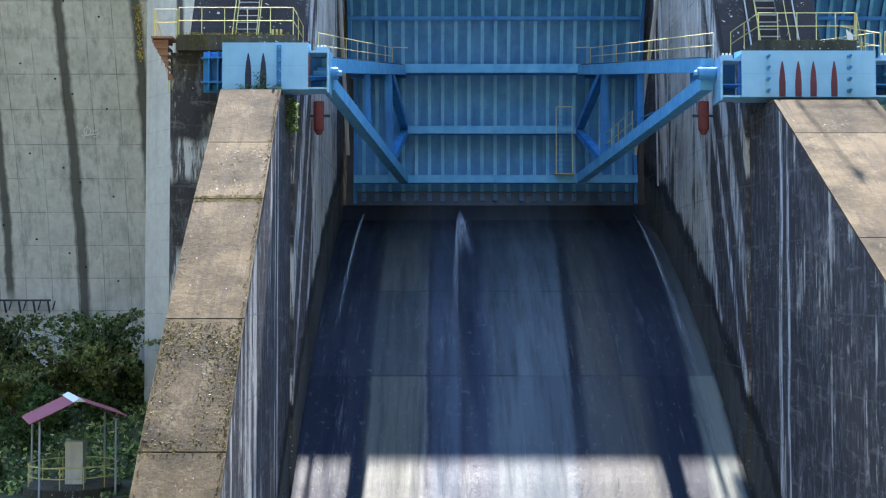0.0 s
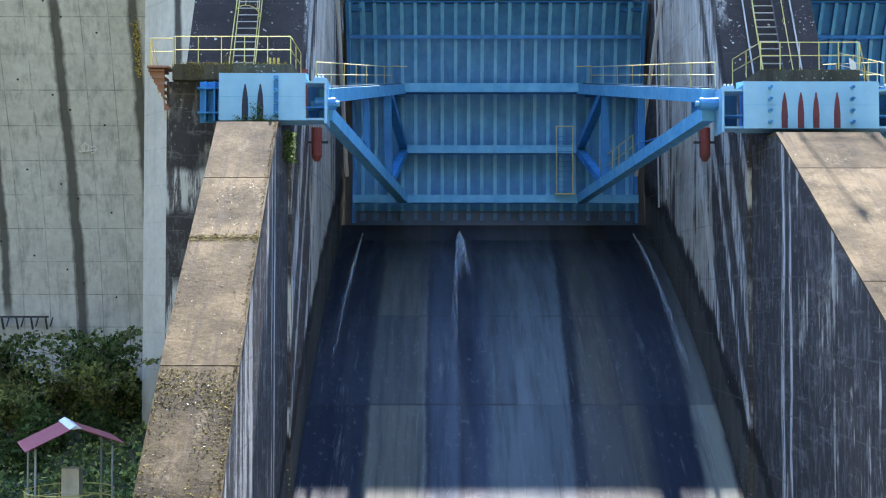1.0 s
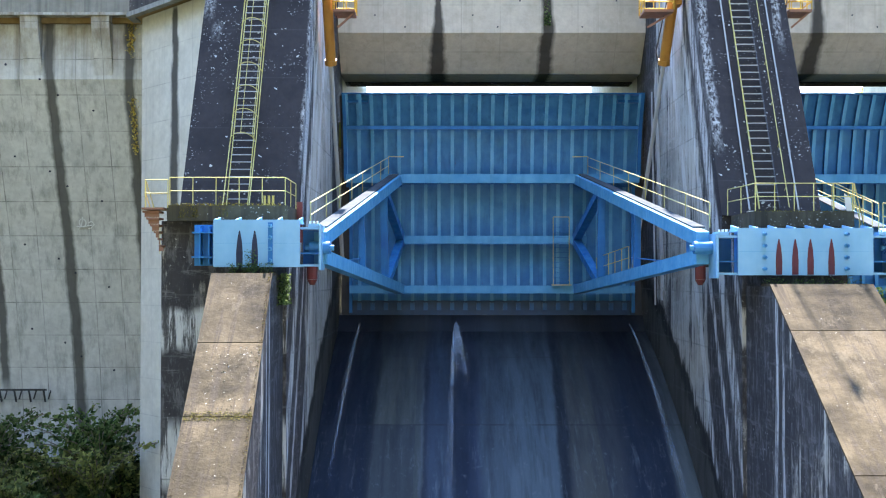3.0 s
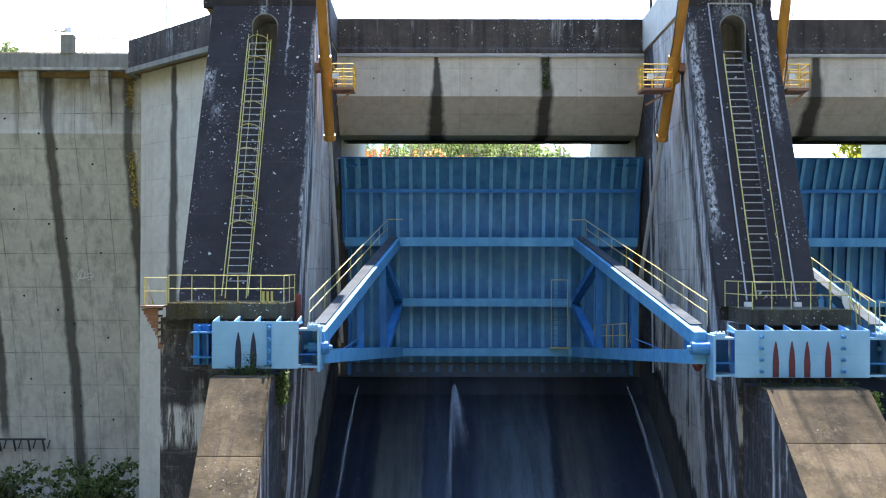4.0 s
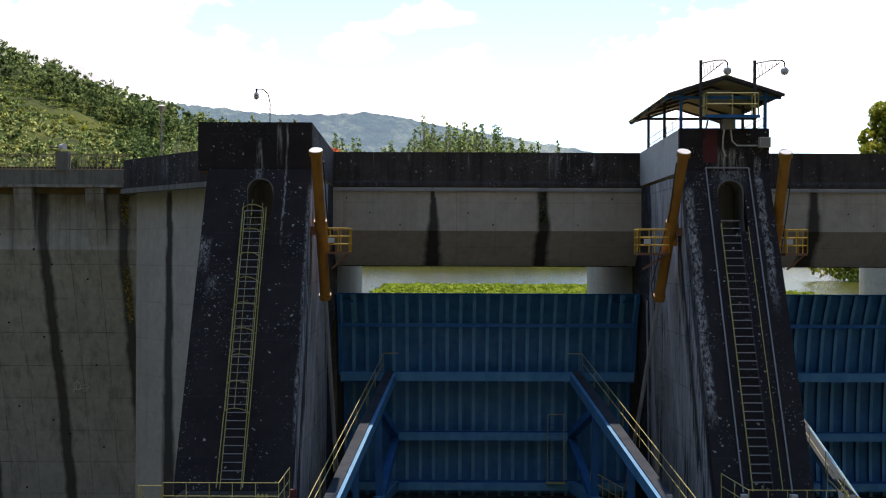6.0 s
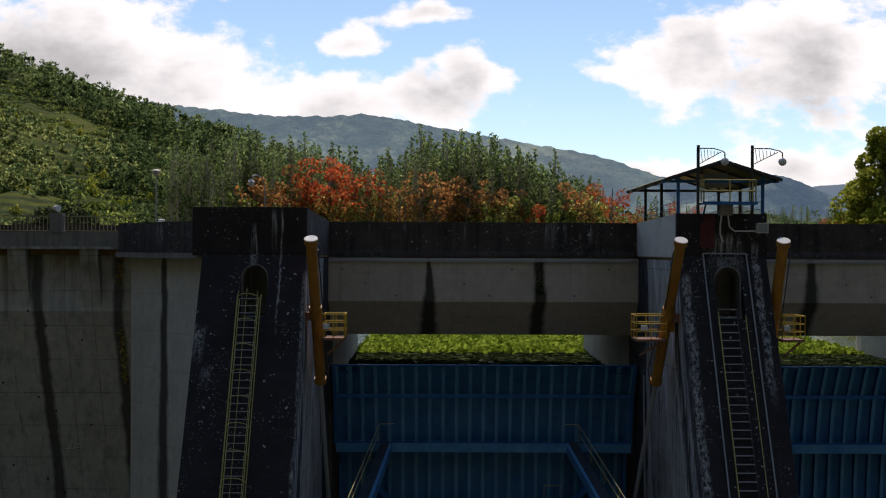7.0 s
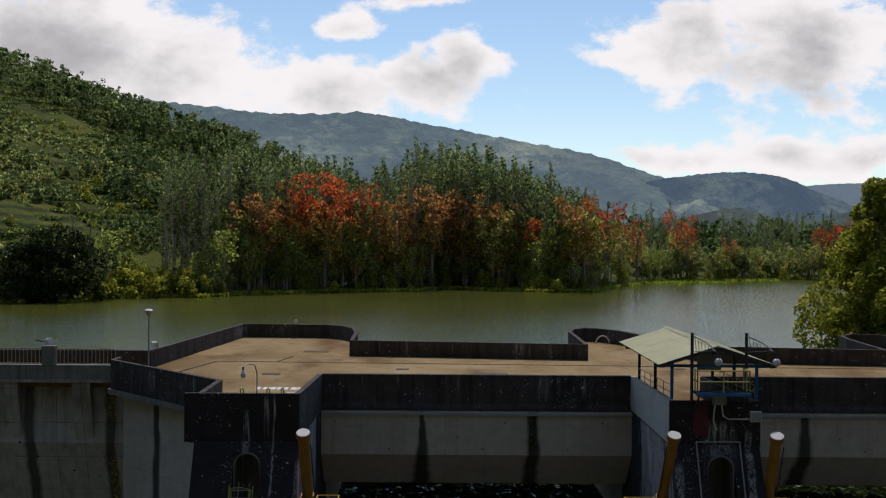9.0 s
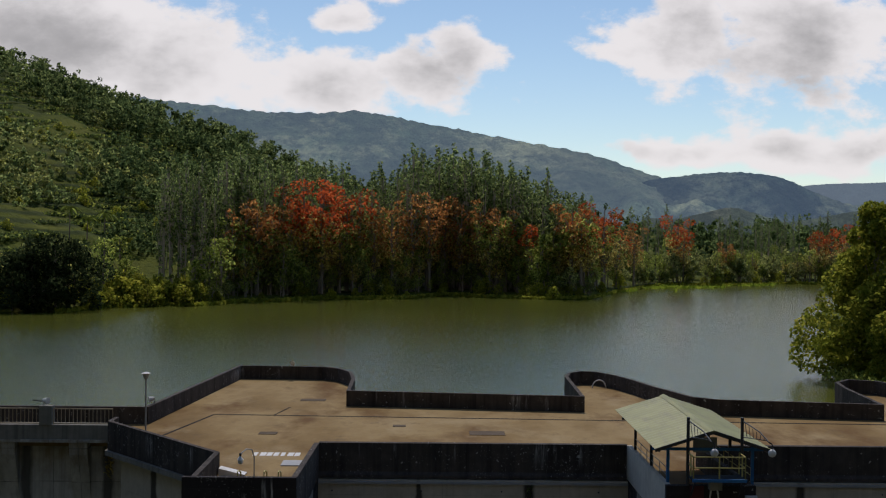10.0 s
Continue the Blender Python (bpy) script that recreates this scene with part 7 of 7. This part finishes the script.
# shrubs at the foot of the dam wall
def arching_shrub(x, y, h, stems, leaf):
    """A tall shrub of long stems that arch over, feathered with narrow leaves."""
    p = thing("arching_shrub", (0, 0, 0), "tall arching green shrub at the foot of the dam", "shrub", "arching shrubs")
    wood, leaf_at = bmesh.new(), []
    for k in range(stems):
        a, reach, up = rng.uniform(0, 6.28), h * rng.uniform(0.25, 0.75), h * rng.uniform(0.7, 1.05)
        line = [Vector((reach * f ** 1.5 * math.cos(a), reach * f ** 1.5 * math.sin(a), up * (1.75 * f - 0.85 * f * f))) for f in [i / 8 for i in range(9)]]
        pipe(line, 0.03, 4, wood)
        for i in range(54):
            f = rng.uniform(0.25, 1.0)
            c = line[int(f * 7.99)].lerp(line[min(8, int(f * 7.99) + 1)], f * 8 - int(f * 7.99))
            leaf_at.append(np.array(c) + rng.normal(size=3) * 0.09 * h * (1.15 - 0.6 * f) * (0.5, 0.5, 0.4))
    part("stem", wood, BARK, p)
    crown = new("crown", crown_mesh("crown", np.array(leaf_at), 0.17, leaf))
    crown.parent = p
    p.matrix_basis = Matrix.Translation((x, y, float(valley_z(np.array([x]), np.array([y]))[0]) - 0.2))


for x, y, h in ((-22.2, 81.5, 6.6), (-23.6, 83.0, 6.0), (-21.6, 79.0, 5.2), (-24.8, 80.5, 4.6), (-29.5, 82.5, 5.6), (-31.0, 81.0, 6.0), (-28.2, 79.0, 4.2), (-33.0, 83.0, 5.2), (-26.5, 76.5, 3.8)):
    arching_shrub(x, y, h, 22, LEAF_SHRUB if h > 5.5 else LEAF_DARK)
for i in range(26):
    x, y = rng.uniform(-38, -20.5), rng.uniform(74, 86)
    h = rng.uniform(1.6, 3.4)
    t = tree("shrub", h, "bush", "dense dark green shrub at the foot of the dam", "shrub", LEAF_SHRUB if i % 4 else LEAF_DARK, None, 1000, 0.18, 0.5)
    t.matrix_basis = Matrix.Translation((x, y, float(valley_z(np.array([x]), np.array([y]))[0]) - 0.2))
for i in range(14):
    x, y = rng.uniform(-33, -22), rng.uniform(62, 72)
    t = tree("shrub", rng.uniform(1.0, 2.2), "bush", "low green shrub on the valley floor", "shrub", LEAF_SHRUB, None, 600, 0.14, 0.6)
    t.matrix_basis = Matrix.Translation((x, y, float(valley_z(np.array([x]), np.array([y]))[0]) - 0.1))


under = []
for i in range(26000):
    x, y = rng.uniform(-46, -12.5), rng.uniform(52, 90)
    if (x + 18) ** 2 + (y - 60.5) ** 2 < 6.5 or (y < 66 and noise.noise((x / 3, y / 3, 0)) < 0.05):
        continue
    lump = max(0.0, noise.noise((x / 2.6, y / 2.6, 5.1)) + 0.35)
    under.append((x, y, float(valley_z(np.array([x]), np.array([y]))[0]) + 0.1 + lump * rng.random() * (1.9 if y > 66 else 0.7)))
half_way = len(under) // 2
for nm, pts, leaf in (("undergrowth", under[:half_way], LEAF_SHRUB), ("undergrowth", under[half_way:], LEAF_DARK)):
    tagged(new(nm, crown_mesh(nm, np.array(pts), 0.17, leaf)), "tangled green undergrowth at the foot of the dam", "undergrowth", kind="stuff")
mat_pts = np.stack([rng.uniform(-5.9, 34, 16000), 97.0 + 45 * rng.random(16000), LAKE + 0.05 + 0.28 * rng.random(16000)], 1)
tagged(new("water_plants", crown_mesh("water_plants", mat_pts, 0.34, LEAF_LILY)), "floating mat of bright green water plants", "water plants", kind="stuff")

# the same plants nearer the gate, with the bridge's shade in their colour
dark_plant_pts = np.stack([rng.uniform(-5.9, 34, 9000), rng.uniform(77.5, 97.5, 9000), LAKE + 0.03 + 0.15 * rng.random(9000)], 1)
tagged(new("pond_weed", crown_mesh("pond_weed", dark_plant_pts, 0.42, LEAF_GLOOM, 0.25)), "water plants under the bridge, leaves darkened to stand for shade", "water plants", kind="stuff")


def tuft(name, places, size, leaf, label, parent_kind="plant", flat=1.0):
    me = crown_mesh(name, np.array(places), size, leaf, flat)
    tagged(new(name, me), label, parent_kind, kind="stuff")


def scatter(x0, x1, y0, y1, z, n, h):
    return np.stack([rng.uniform(x0, x1, n), rng.uniform(y0, y1, n), z + h * rng.random(n) ** 1.5], 1)


tuft("weeds", np.concatenate([scatter(-7.9, -6.2, 46.9, 47.38, 16.88, 420, 0.42), scatter(-7.25, -6.8, 46.9, 47.38, 16.95, 260, 0.85)]), 0.04, LEAF_SHRUB, "green weeds growing under the anchor block")
tuft("weeds", scatter(-6.1, -5.75, 47.6, 49.4, 15.7, 700, 1.2), 0.055, LEAF_SHRUB, "green weeds hanging beside the buttress")
tuft("weeds", np.concatenate([scatter(-10.5, -6.1, 48.98, 49.1, Z_SHELF - 0.02, 420, 0.10), scatter(-8.7, -8.2, 48.9, 49.06, Z_SHELF - 0.45, 130, 0.8), scatter(-10.2, -9.4, 48.95, 49.07, Z_SHELF - 0.5, 160, 0.5)]), 0.03, LEAF_MOSS, "yellow-green weeds along the shelf edge")
tuft("weeds", scatter(12.6, 16.4, 48.98, 49.1, Z_RIGHT - 0.03, 200, 0.07), 0.025, LEAF_MOSS, "dry weeds along the shelf edge")
tuft("weeds", scatter(12.4, 16.1, 46.9, 47.36, 16.5, 320, 0.25), 0.035, LEAF_SHRUB, "dark moss under the anchor block")
tuft("weeds", scatter(16.2, 16.8, 46.2, 47.0, 15.6, 420, 0.8), 0.05, LEAF_GREEN, "green weeds beside the buttress")


def slope_z(y):
    return float(np.interp(-y, [-r[0] for r in LEFT_SLOPE], [r[1] for r in LEFT_SLOPE])) + 0.09


def moss(y0, y1, n, f0=0.0, f1=1.0):
    ys_ = rng.uniform(y0, y1, n)
    out = []
    for y in ys_:
        d = 47.3 - y
        xa, xb = -8.33 + 0.05 * d, -6.13 + 0.045 * d
        f = f0 + (f1 - f0) * rng.random()
        out.append((xa + (xb - xa) * f, y, slope_z(y) + 0.03 * rng.random()))
    return out


tuft("moss", moss(39.35, 39.65, 420) + moss(33.6, 34.4, 500) + moss(31.8, 33.6, 260, 0.6, 1.0) + moss(31.4, 33.2, 120, 0.0, 0.3) + moss(30.6, 31.0, 220) + moss(24, 47, 420, 0.96, 1.0) + moss(24, 34, 260, 0.0, 0.05) + moss(39.3, 39.7, 400) + moss(33.2, 34.3, 500) + moss(31.0, 33.6, 300, 0.55, 1.0), 0.030, LEAF_MOSS, "yellow-green moss cushions on the concrete slope", "moss", 0.35)
tuft("debris", moss(22, 47, 700, 0.93, 1.0) + moss(22, 40, 240, 0.0, 0.05) + moss(22, 47, 700, 0.95, 1.0), 0.028, LEAF_DEBRIS, "brown dry leaves and dirt along the slope's edges", "debris", 0.35)
tuft("concrete_chips", moss(39.7, 42.4, 130, 0.15, 1.0) + moss(31.0, 39.0, 50), 0.035, WING, "pale flakes and chips on the concrete slope", "chips", 0.5)
tuft("hanging_plants", scatter(6.2, 6.6, 72.85, 72.99, 31.6, 160, 2.0), 0.07, LEAF_SHRUB, "dark green plants hanging down the bridge beam")

# templates stand aside in the woods
for k, t in enumerate(PINES + BROADS + SHADES + FLAMES + AMBERS + RUSTS + BUSHES):
    u = -0.2 + 0.018 * k
    t.matrix_basis = Matrix.Translation(at_land(u, s_at(u) + 40))

tuft("hanging_roots", np.stack([-20.75 + 0.12 * rng.normal(size=500), 83.05 + 1.6 * (hz_ := rng.random(500)) ** 2, 34.0 - 9.0 * hz_], 1), 0.09, LEAF_RUST, "brown roots and creepers hanging down the dam wall")
